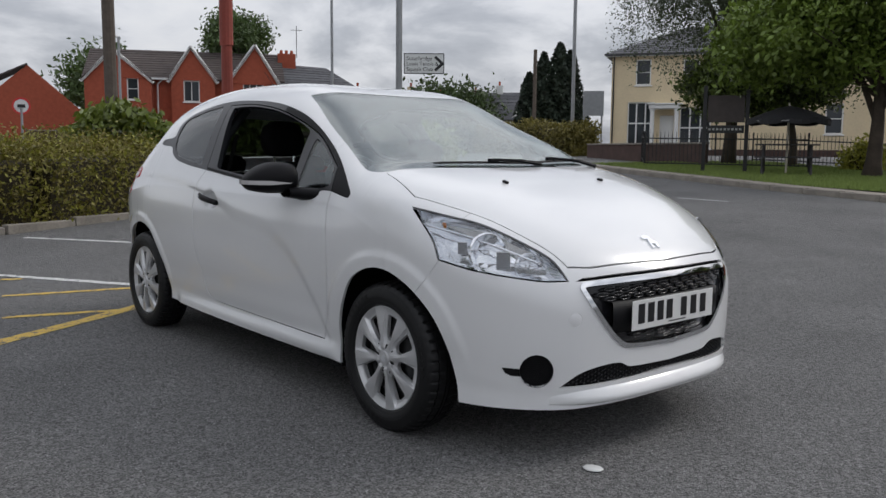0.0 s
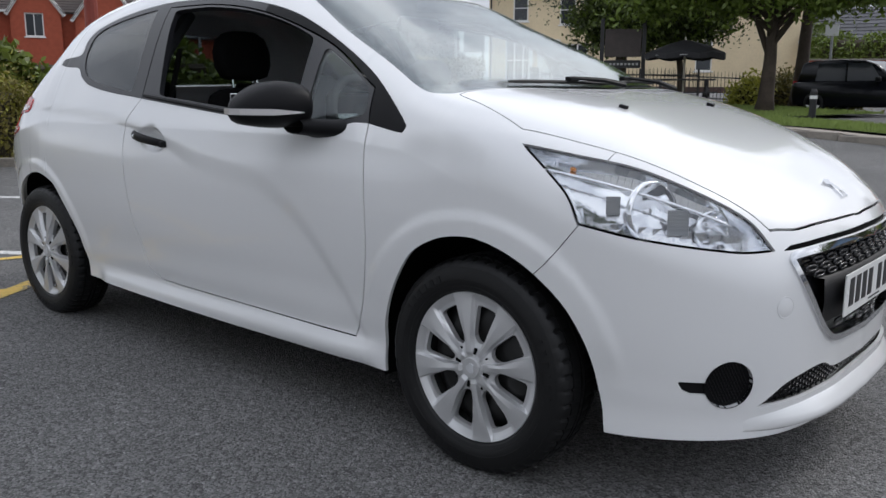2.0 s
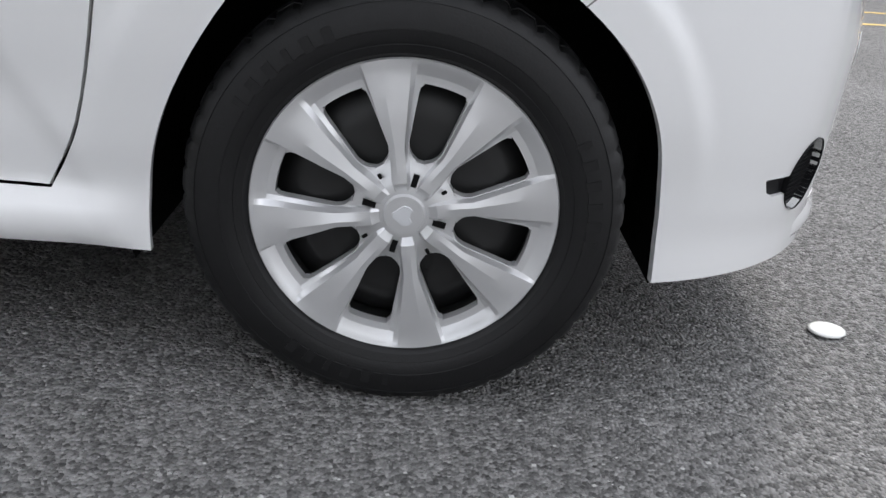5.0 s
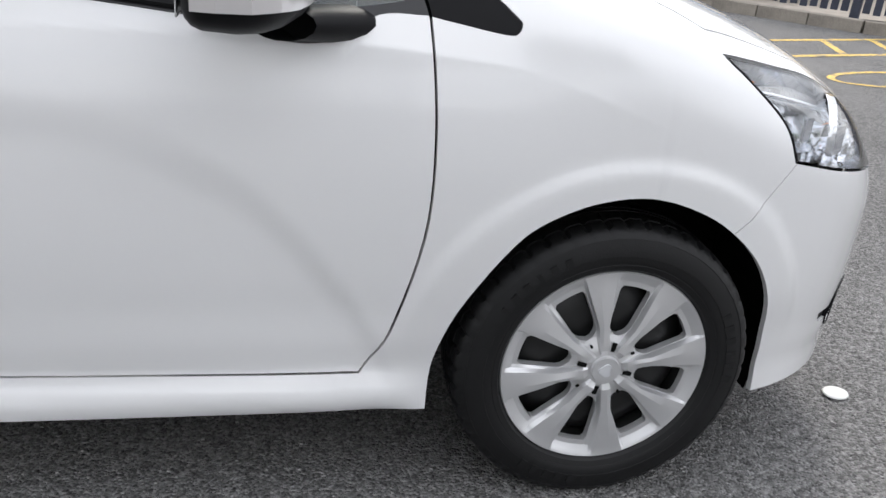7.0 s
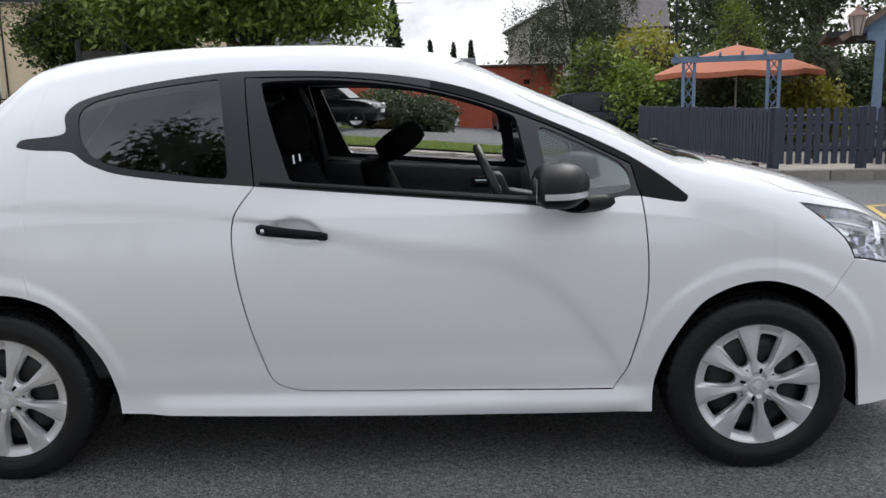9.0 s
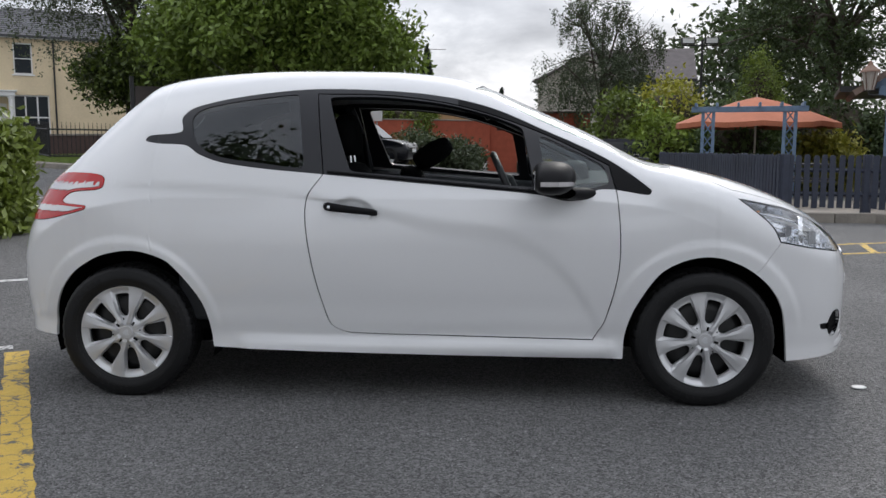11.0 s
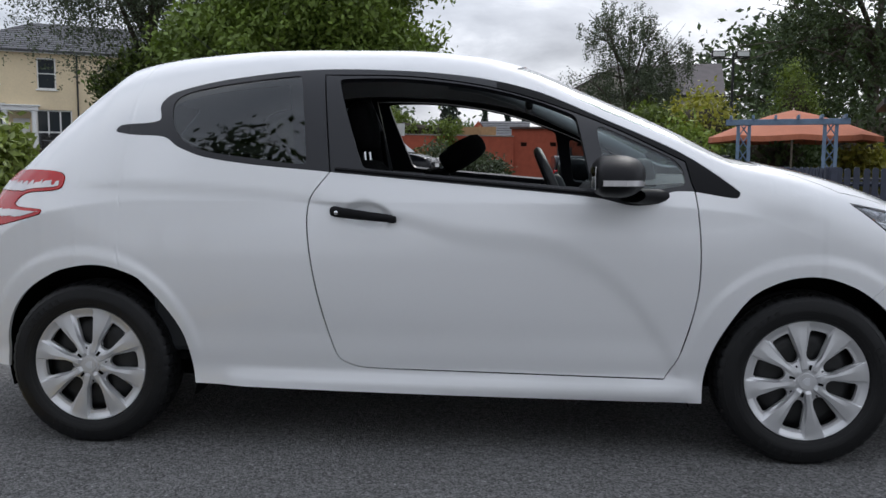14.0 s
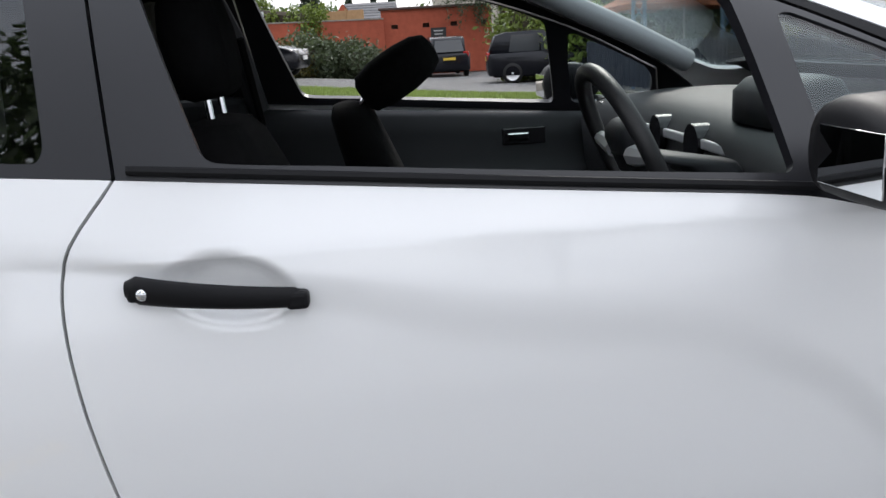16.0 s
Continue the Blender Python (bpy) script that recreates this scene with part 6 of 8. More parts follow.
def build_tree(name, x, y, trunk, crowns, leaf, mat, label, category="tree", limbs=7, group="", seed=1):
    """trunk: (height, radius at the foot, lean x, lean y). crowns: rows of (centre offset, radii, clumps, leaves in each, spread, hang)."""
    z0 = rise(x, y) - 0.05
    tree = thing(name, x, y, z0, 0, label, category, group)
    rng = np.random.default_rng(seed)
    h, r, lx, ly = trunk
    bm = bmesh.new()
    pts = [(lx * t * t + 0.05 * math.sin(4 * t), ly * t * t, h * t) for t in np.linspace(0, 1, 8)]
    add_tube(bm, pts, [r * (1.35 - 0.35 * min(1, t * 6)) * (1 - 0.62 * t) for t in np.linspace(0, 1, 8)], 10)
    for k in range(limbs):
        t = rng.uniform(0.45, 0.98)
        a = 2.4 * k + rng.uniform(-0.4, 0.4)
        p = Vector((lx * t * t, ly * t * t, h * t))
        c = crowns[k % len(crowns)]
        reach = rng.uniform(0.55, 0.85)
        q = Vector(c[0]) + Vector((math.cos(a) * c[1][0] * reach, math.sin(a) * c[1][1] * reach, rng.uniform(-0.25, 0.5) * c[1][2]))
        mid = p.lerp(q, 0.5) + Vector((0, 0, 0.15 * (q - p).length))
        add_tube(bm, [p, mid, q], [r * 0.42, r * 0.25, r * 0.06], 6)
        for j in range(2):
            q2 = q + Vector((rng.normal() * 0.6, rng.normal() * 0.6, rng.normal() * 0.5))
            add_tube(bm, [mid, q2], [r * 0.14, r * 0.03], 5)
    part("trunk", bm, BARK, tree, "brown bark trunk and limbs", True)
    spots = np.concatenate([crown_spots(rng, *c) for c in crowns])
    leaf_patch("crown", spots, leaf, mat, "", "", parent=tree)
    return tree


def build_shrub(name, x, y, centre, radii, clumps, per, spread_r, leaf, mat, label, category="shrub", seed=1, hollow=0.72, group=""):
    shrub = thing(name, x, y, rise(x, y), 0, label, category, group)
    rng = np.random.default_rng(seed)
    bm = bmesh.new()
    for k in range(7):
        a = 2.4 * k
        add_tube(bm, [(0.06 * math.cos(a), 0.06 * math.sin(a), -0.03), (math.cos(a) * radii[0] * 0.5, math.sin(a) * radii[1] * 0.5, centre[2] + radii[2] * 0.3)], [0.03, 0.01], 5)
    part("stems", bm, TWIGS, shrub)
    bm = bmesh.new()
    bmesh.ops.create_icosphere(bm, subdivisions=3, radius=1)
    for v in bm.verts:
        k = 0.70 + 0.10 * noise.noise(v.co * 2.3 + Vector((seed, 0, 0)))
        v.co = Vector((v.co.x * radii[0] * k, v.co.y * radii[1] * k, v.co.z * radii[2] * k)) + Vector(centre)
        v.co.z = max(v.co.z, 0.02)
    part("inner_growth", bm, TWIGS, shrub, "", True)
    spots = crown_spots(rng, centre, radii, clumps, per, spread_r, 0, hollow)
    spots = spots[spots[:, 2] > 0.02]
    leaf_patch("leaves", spots, leaf, mat, "", "", parent=shrub)
    return shrub


def build_hedge(name, pts, width, height, per_m, leaf, mat, label, seed=1, rough=0.06, mat2=None):
    """A clipped hedge along a line: dense twigs inside, leaves over all its faces."""
    hedge = thing(name, 0, 0, 0, 0, label, "hedge")
    rng = np.random.default_rng(seed)
    spots = []
    bm = bmesh.new()
    line = [Vector(p) for p in pts]
    for a, b in zip(line, line[1:]):
        d = (b - a)
        n = Vector((-d.y, d.x)).normalized()
        rows = []
        m = max(2, int(d.length / 0.4))
        for k in range(m + 1):
            p = a.lerp(b, 0.06 + 0.88 * k / m if len(line) == 2 else k / m)
            g = rise(p.x, p.y)
            w = width * 0.5 * 0.74
            rows.append([bm.verts.new((p.x + n.x * o, p.y + n.y * o, g + z)) for o, z in ((-w, -0.05), (-w, height * 0.9), (-w * 0.7, height * 0.95), (w * 0.7, height * 0.95), (w, height * 0.9), (w, -0.05))])
        for r0, r1 in zip(rows, rows[1:]):
            for k in range(5):
                bm.faces.new((r0[k], r0[k + 1], r1[k + 1], r1[k]))
        bm.faces.new(rows[0])
        bm.faces.new(rows[-1])
        cnt = int(per_m * d.length)
        for _ in range(cnt):
            t = rng.uniform(-0.15 / max(d.length, 0.3), 1 + 0.15 / max(d.length, 0.3))
            p = a + d * t
            g = rise(p.x, p.y)
            lump = 1 + 0.13 * math.sin(p.x * 2.1 + p.y * 1.7) + 0.09 * math.sin(p.x * 5.3 - p.y * 4.1)
            f = rng.uniform(0, 2 * height + width)
            if f < height:
                o, z = -width / 2, f
            elif f < height + width:
                o, z = f - height - width / 2, height * lump
            else:
                o, z = width / 2, f - height - width
            o += rng.normal() * rough
            z = z * lump if z < height else z
            spots.append((p.x + n.x * o, p.y + n.y * o, g + max(0.03, z + rng.normal() * rough)))
    # leaves over the two ends as well
    for e, o in ((line[0], line[1]), (line[-1], line[-2])):
        out = (e - o).normalized()
        n = Vector((-out.y, out.x))
        for _ in range(int(per_m * width * 0.9)):
            p = e + out * (0.10 + rng.normal() * rough) + n * rng.uniform(-0.5, 0.5) * width
            spots.append((p.x, p.y, rise(p.x, p.y) + rng.uniform(0.02, 1.02) * height))
    part("hedge_core", bm, TWIGS, hedge)
    if mat2:
        leaf_patch("leaves", spots[1::3], leaf * 1.1, mat2, "", "", parent=hedge)
        spots = spots[::3] + spots[2::3]
    leaf_patch("leaves", spots, leaf, mat, "", "", parent=hedge)
    return hedge


build_hedge("hedge", [(-8.6, -5.0), (-8.3, 0.2), (-9.2, 2.0)], 1.3, 0.90, 5600, 0.030, LEAF_HEDGE, "clipped brown and green hedge beside the car park", 3, 0.11, LEAF_YELLOW)
build_hedge("laurel_hedge", [(-10.2, 1.6), (-9.6, 3.4), (-7.2, 4.6)], 1.0, 1.25, 3600, 0.075, LEAF_LAUREL, "tall glossy green laurel hedge", 4, 0.09)
build_shrub("laurel_bush", -7.75, -1.15, (0, 0, 0.52), (0.55, 0.75, 0.60), 150, 34, 0.12, 0.055, LEAF_LAUREL, "dark green laurel bush at the hedge's end", "shrub", 5)
build_hedge("laurel_hedge", [(-6.8, 4.5), (-4.95, 4.28)], 0.9, 1.12, 5200, 0.055, LEAF_LAUREL, "green laurel hedge beside the parking bays", 6, 0.09)

# trees round the inn and the garden
build_tree("chestnut_tree", -5.0, 18.3, (3.2, 0.20, 0.1, 0.0), [((0.3, 0, 4.7), (3.4, 3.0, 2.4), 400, 56, 0.24, 0), ((-1.9, -1.0, 3.5), (2.1, 1.8, 1.2), 190, 56, 0.21, 0), ((1.6, 0.5, 6.3), (2.6, 2.4, 1.8), 250, 56, 0.24, 0), ((1.3, 0.2, 3.4), (2.7, 2.0, 1.05), 240, 56, 0.22, 0)], 0.088, LEAF_CHESTNUT, "broad chestnut tree with large green leaves", seed=11, limbs=12)
build_tree("chestnut_tree", -9.0, 22.1, (2.3, 0.15, -0.3, 0.0), [((-1.4, -0.7, 2.7), (2.0, 1.7, 1.15), 330, 46, 0.20, 0), ((0.5, -0.2, 2.6), (1.3, 1.2, 0.85), 150, 46, 0.20, 0)], 0.078, LEAF_CHESTNUT, "small chestnut tree in front of the inn", seed=12, limbs=8)
build_tree("weeping_birch", -10.8, 21.5, (6.5, 0.2, 0.3, 0.0), [((-0.2, 0, 7.5), (3.9, 3.2, 1.9), 560, 105, 0.35, 3.4)], 0.046, LEAF_BIRCH, "weeping tree with long hanging twigs", seed=13, limbs=14)
build_tree("weeping_birch", -5.6, 22.5, (6.0, 0.2, 0.3, 0.0), [((-0.6, 0, 6.8), (2.8, 2.6, 2.2), 380, 95, 0.4, 2.8)], 0.046, LEAF_BIRCH, "weeping tree with long hanging twigs", seed=14, limbs=12)
build_tree("silver_birch", 5.8, 37.5, (6.0, 0.16, 0.2, 0.0), [((0.1, 0, 5.0), (3.5, 2.2, 2.0), 300, 75, 0.32, 1.8), ((-0.3, 0, 7.8), (2.4, 1.6, 1.7), 150, 60, 0.3, 1.2), ((2.0, 0, 6.6), (1.7, 1.4, 1.2), 70, 60, 0.3, 1.2)], 0.055, LEAF_BIRCH, "slender grey-green birch tree", seed=15, limbs=16)
build_tree("tall_tree", 12.0, 25.0, (6.5, 0.22, 0.2, 0.0), [((0.3, 0, 6.3), (3.4, 2.8, 3.1), 330, 55, 0.36, 0.5), ((-2.3, -0.5, 5.2), (1.3, 1.2, 2.0), 90, 55, 0.3, 1.4)], 0.070, LEAF_DARK, "tall dark green tree behind the garden", seed=16, limbs=16)
build_tree("tall_tree", 17.5, 25.5, (7.0, 0.22, 0.0, 0.0), [((0.0, 0, 5.8), (3.4, 3.0, 3.8), 330, 55, 0.4, 0.4)], 0.075, LEAF_DARK, "tall dark green tree behind the garden", seed=17, limbs=12)
build_shrub("columnar_conifer", 9.0, 23.0, (0, 0, 2.2), (0.80, 0.80, 2.2), 330, 34, 0.16, 0.05, LEAF_GREEN, "bright green upright conifer", "conifer", 18)
for k, (x, y, rx, rz, mat, lab) in enumerate(((4.9, 23.8, 1.3, 1.6, LEAF_GREEN, "large green garden shrub"), (6.4, 24.0, 1.5, 1.9, LEAF_YELLOW, "golden yellow garden shrub"), (5.8, 22.5, 1.1, 1.2, LEAF_GREEN, "large green garden shrub"), (11.0, 22.6, 1.8, 1.6, LEAF_DARK, "dark green garden shrub"), (13.5, 22.0, 1.9, 1.7, LEAF_DARK, "dark green garden shrub"), (9.6, 19.2, 0.95, 0.75, LEAF_YELLOW, "low yellow-green shrub behind the fence"), (8.0, 21.8, 1.4, 1.4, LEAF_DARK, "dark green garden shrub"))):
    build_shrub("garden_shrub", x, y, (0, 0, rz * 0.9), (rx, rx, rz), 210, 36, 0.24, 0.085, mat, lab, "shrub", 30 + k, group="shrubs behind the garden")
for k, (x, y, rx, rz) in enumerate(((-2.3, 27.0, 1.3, 0.72), (-0.8, 27.2, 1.0, 0.62))):
    build_shrub("spreading_shrub", x, y, (0, 0, rz * 0.85), (rx, 1.3, rz), 240, 36, 0.2, 0.075, LEAF_BIRCH, "wide grey-green shrub on the far kerb", "shrub", 50 + k)
build_hedge("high_hedge", [(-10.5, 40.0), (-2.5, 36.5)], 1.4, 2.6, 1500, 0.09, LEAF_GREEN, "high clipped green hedge", 7, 0.1)
for k, (x, y, rx) in enumerate(((-6.4, 24.3, 0.9), (-5.0, 24.8, 0.8), (-3.0, 26.2, 1.1))):
    build_shrub("clipped_bush", x, y, (0, 0, 0.45), (rx, 0.7, 0.62), 130, 34, 0.14, 0.06, LEAF_HEDGE, "clipped brown-green bush by the kerb", "shrub", 60 + k)
build_shrub("clipped_bush", -6.5, 21.3, (0, 0, 0.4), (0.6, 0.5, 0.5), 90, 34, 0.12, 0.06, LEAF_YELLOW, "low yellow-green bush by the railings", "shrub", 66)
# the trees across the road, mirrored in the car's windows
for k, (x, y, h, r) in enumerate(((-7.5, -14.0, 7.5, 2.8), (-4.8, -9.8, 8.0, 2.6), (3.6, -16.0, 6.5, 2.4), (9.0, -17.0, 7.0, 3.4), (-15.0, -14.0, 6.5, 3.2))):
    build_tree("roadside_tree", x, y, (h * 0.7, 0.18, 0.1, 0), [((0, 0, h), (r, r, h * 0.5), 150, 36, 0.42, 0)], 0.15, LEAF_DARK, "leafy tree across the road", seed=210 + k, group="trees across the road")
# the conifers and distant trees
for k, (x, y, w, h) in enumerate(((-44.0, 46.5, 2.0, 6.6), (-43.2, 47.3, 2.3, 8.2), (-42.4, 48.3, 2.5, 9.0), (-41.8, 48.9, 2.2, 8.4))):
    tree = thing("tall_conifer", x, y, rise(x, y), 0, "tall dark green pointed conifer", "conifer", "dark conifers by the street")
    part("trunk", tube_bm([(0, 0, -0.1), (0, 0, h * 0.8)], [0.25, 0.05]), BARK, tree)
    rng = np.random.default_rng(70 + k)
    t = rng.uniform(0, 1, 5200) ** 1.3
    a = rng.uniform(0, 6.28, 5200)
    r = w * (1 - t) ** 0.7 * rng.uniform(0.55, 1.0, 5200) * (0.8 + 0.2 * np.sin(a * 4 + t * 20)) + 0.05
    leaf_patch("foliage", np.c_[r * np.cos(a), r * np.sin(a), 0.4 + t * (h - 0.4)], 0.20, CONIFER, "", "", parent=tree)
build_tree("street_tree", -52.0, 25.0, (6.0, 0.25, 0, 0), [((0, 0, 8.1), (2.7, 2.4, 1.9), 190, 50, 0.35, 0)], 0.15, LEAF_DARK, "dark green tree behind the houses", seed=80)
build_tree("street_tree", -66.0, 20.5, (4.0, 0.25, 0, 0), [((0, 0, 5.6), (5.0, 4.0, 2.6), 190, 40, 0.6, 0)], 0.22, LEAF_DARK, "dark green tree behind the houses", seed=81)
build_hedge("street_hedge", [(-26.0, 25.4), (-19.8, 25.0)], 1.5, 1.2, 1500, 0.08, LEAF_HEDGE, "clipped dark hedge by the street", 8, 0.1)
for k, (x, y, rx, rz) in enumerate(((-12.0, 62.0, 5.0, 3.4), (-5.0, 78.0, 5.0, 2.3), (5.0, 80.0, 6.0, 2.2), (-22.0, 66.0, 7.0, 5.5), (20.0, 55.0, 8.0, 7.5), (30.0, 42.0, 8.0, 8.0), (-60.0, 52.0, 6.0, 4.0), (-75.0, 30.0, 8.0, 4.2))):
    build_tree("distant_tree", x, y, (rz * 0.8, 0.3, 0, 0), [((0, 0, rz * 0.95), (rx, rx, rz * 0.8), 210, 40, 0.75, 0)], 0.26, LEAF_DARK, "distant dark green tree", seed=90 + k, group="distant trees")
for k, (x, y, h, w) in enumerate(((-4.4, 62.0, 8.6, 1.35), (-1.8, 66.0, 5.9, 0.6), (0.1, 66.5, 6.0, 0.55), (1.5, 66.0, 6.2, 0.8))):
    tree = thing("distant_conifer", x, y, rise(x, y), 0, "distant dark green pointed conifer", "conifer", "distant conifers")
    part("trunk", tube_bm([(0, 0, -0.1), (0, 0, h * 0.8)], [0.2, 0.04]), BARK, tree)
    rng = np.random.default_rng(170 + k)
    t = rng.uniform(0, 1, 1600) ** 1.4
    a = rng.uniform(0, 6.28, 1600)
    r = w * (1 - t) ** 0.8 * rng.uniform(0.4, 1.0, 1600)
    leaf_patch("foliage", np.c_[r * np.cos(a), r * np.sin(a), 0.4 + t * (h - 0.4)], 0.22, CONIFER, "", "", parent=tree)

# ---- buildings ----
RENDER_CREAM = material("cream_render", (0.74, 0.61, 0.40), 0.85, noise_scale=0.9, noise_mix=0.14, bump=0.25, bump_scale=30)
SLATE = material("grey_slate", (0.12, 0.12, 0.13), 0.75, noise_scale=3, noise_mix=0.4, bump=0.5, bump_scale=12, vary=0.3)
TILE_BROWN = material("brown_roof_tiles", (0.095, 0.075, 0.068), 0.85, noise_scale=3, noise_mix=0.4, vary=0.3)
BRICK = material("orange_red_brick", (0.40, 0.092, 0.048), 0.9, noise_scale=4, noise_mix=0.3, bump=0.3, bump_scale=30)
BRICK_DARK = material("brown_brick", (0.10, 0.062, 0.052), 0.9, noise_scale=4, noise_mix=0.4, bump=0.3, bump_scale=30)
WHITE_PAINT = material("white_joinery_paint", (0.78, 0.78, 0.76), 0.5, noise_scale=2, noise_mix=0.08)
PANE = material("dark_window_glass", (0.035, 0.04, 0.045), 0.06, spec=0.5)
CURTAIN = material("grey_net_curtain", (0.25, 0.26, 0.27), 0.8, noise_scale=6, noise_mix=0.3)
BLACK_IRON = material("black_iron_paint", (0.015, 0.015, 0.016), 0.45, spec=0.5)
STEEL_POST = material("galvanised_steel", (0.34, 0.35, 0.36), 0.5, metal=0.6, noise_scale=6, noise_mix=0.2)
WOOD_GREY = material("dark_weathered_wood", (0.055, 0.052, 0.055), 0.85, noise_scale=12, noise_mix=0.5, bump=0.4, bump_scale=60)
FENCE_PAINT = material("dark_blue_grey_fence_stain", (0.050, 0.058, 0.085), 0.75, noise_scale=9, noise_mix=0.35, vary=0.25, bump=0.3, bump_scale=60)
BLUE_WOOD = material("pale_blue_painted_timber", (0.185, 0.265, 0.375), 0.65, noise_scale=7, noise_mix=0.3, bump=0.3, bump_scale=50)
CANVAS = material("terracotta_canvas", (0.50, 0.165, 0.085), 0.85, noise_scale=3, noise_mix=0.2)
CANVAS_BLACK = material("black_canvas", (0.018, 0.018, 0.020), 0.8, noise_scale=3, noise_mix=0.2)
POLE_WOOD = material("old_pole_timber", (0.13, 0.105, 0.085), 0.9, noise_scale=5, noise_mix=0.4, bump=0.4, bump_scale=40)
RED_PAINT = material("dull_red_paint", (0.30, 0.055, 0.035), 0.6, noise_scale=3, noise_mix=0.3)


def wall_with_holes(name, width, height, holes, mat, parent, thick=0.3, gables=()):
    """A wall in the local xz plane, its face at y = 0, with openings cut right through. gables: (left, right, apex x, apex z) above the eaves."""
    xs = sorted({0.0, width, *[h[0] for h in holes], *[h[2] for h in holes]})
    zs = sorted({0.0, height, *[h[1] for h in holes], *[h[3] for h in holes]})
    bm = bmesh.new()
    for x0, x1 in zip(xs, xs[1:]):
        for z0, z1 in zip(zs, zs[1:]):
            cx, cz = (x0 + x1) / 2, (z0 + z1) / 2
            if any(h[0] < cx < h[2] and h[1] < cz < h[3] for h in holes):
                continue
            add_box(bm, cx, thick / 2, cz, x1 - x0, thick, z1 - z0)
    for a, b, c, d in gables:
        f = [bm.verts.new(p) for p in ((a, 0, height), (b, 0, height), (c, 0, d))]
        g = [bm.verts.new((p.co.x, thick, p.co.z)) for p in f]
        bm.faces.new(f)
        bm.faces.new(g[::-1])
        for i in range(3):
            bm.faces.new((f[i - 1], f[i], g[i], g[i - 1]))
    bmesh.ops.remove_doubles(bm, verts=bm.verts[:], dist=1e-4)
    return part(name, bm, mat, parent)


def add_window(parent, x0, z0, x1, z1, bars=(1, 1), sill=True, deep=0.12, bar=0.045):
    """A white framed window with real panes, set back in its opening."""
    w = new("window")
    w.parent = parent
    bm = bmesh.new()
    fr = 0.07
    for cx, cz, sx, sz in (((x0 + x1) / 2, z0 + fr / 2, x1 - x0, fr), ((x0 + x1) / 2, z1 - fr / 2, x1 - x0, fr), (x0 + fr / 2, (z0 + z1) / 2, fr, z1 - z0 - 2 * fr), (x1 - fr / 2, (z0 + z1) / 2, fr, z1 - z0 - 2 * fr)):
        add_box(bm, cx, deep, cz, sx, 0.07, sz)
    part("frame", bm, WHITE_PAINT, w, "white window frame")
    nx, nz = bars
    for i in range(1, nx + 1):
        x = x0 + (x1 - x0) * i / (nx + 1)
        part("glazing_bar", box_bm(x, deep, (z0 + z1) / 2, bar, 0.05, z1 - z0 - 2 * fr), WHITE_PAINT, w)
    for i in range(1, nz + 1):
        z = z0 + (z1 - z0) * i / (nz + 1)
        part("glazing_bar", box_bm((x0 + x1) / 2, deep - 0.004, z, x1 - x0 - 2 * fr, 0.05, bar), WHITE_PAINT, w)
    part("pane", box_bm((x0 + x1) / 2, deep + 0.02, (z0 + z1) / 2, x1 - x0 - 0.1, 0.012, z1 - z0 - 0.1), PANE, w, "dark glass pane")
    if sill:
        part("sill", box_bm((x0 + x1) / 2, 0.0, z0 - 0.04, x1 - x0 + 0.16, 0.16, 0.07, None, 0.01), WHITE_PAINT, w)
    return w


def roof_slope(name, a, b, c, d, mat, parent, thick=0.10, courses=0):
    """A roof plane with the corners a, b (eave) and c, d (ridge), with raised courses of slates."""
    a, b, c, d = (Vector(p) for p in (a, b, c, d))
    n = (b - a).cross(d - a).normalized()
    if n.z < 0:
        n = -n
    rows = max(1, courses)
    roof = None
    for k in range(rows):
        bm = bmesh.new()
        t0, t1 = k / rows, (k + 1) / rows
        lo0, lo1 = a.lerp(d, t0), b.lerp(c, t0)
        hi0, hi1 = a.lerp(d, min(1, t1 + 0.01)), b.lerp(c, min(1, t1 + 0.01))
        lift = n * (0.03 if courses else 0)
        vs = [bm.verts.new(p) for p in (lo0 + lift, lo1 + lift, hi1, hi0, lo0 - n * thick, lo1 - n * thick, hi1 - n * thick, hi0 - n * thick)]
        for q in ((0, 1, 2, 3), (7, 6, 5, 4), (0, 4, 5, 1), (1, 5, 6, 2), (2, 6, 7, 3), (3, 7, 4, 0)):
            bm.faces.new([vs[i] for i in q])
        if roof is None:
            roof = part(name, bm, mat, parent)
        else:
            part("tile_course", bm, mat, roof)
    return roof


# the cream inn
inn = thing("inn", -27.4, 36.2, 1.2 - fall(-27.4, 36.2), 31.9, "cream rendered two-storey inn with white windows and slate roof", "building")
INN_W, INN_H = 17.2, 5.75
inn_holes = [(1.35, 4.1, 2.2, 5.55), (0.95, 0.75, 2.45, 3.15), (3.95, 3.9, 4.85, 5.5), (3.85, 0.55, 5.55, 2.85), (11.4, 1.35, 12.3, 3.0), (8.2, 4.0, 9.1, 5.45), (11.3, 4.0, 12.2, 5.45), (2.75, 0.1, 3.55, 2.4)]
wall_with_holes("wall", INN_W, INN_H, inn_holes, RENDER_CREAM, inn)
for h in inn_holes[:7]:
    wide = h[2] - h[0] > 1.2
    add_window(inn, *h, bars=(2 if wide else 0, 1), bar=0.08 if wide else 0.045)
part("side_wall", box_bm(0.15, 4.3, INN_H / 2, 0.3, 8.0, INN_H), RENDER_CREAM, inn)
part("side_wall", box_bm(INN_W - 0.15, 4.3, INN_H / 2, 0.3, 8.0, INN_H), RENDER_CREAM, inn)
part("back_wall", box_bm(INN_W / 2, 8.4, INN_H / 2, INN_W - 0.7, 0.2, INN_H), RENDER_CREAM, inn)
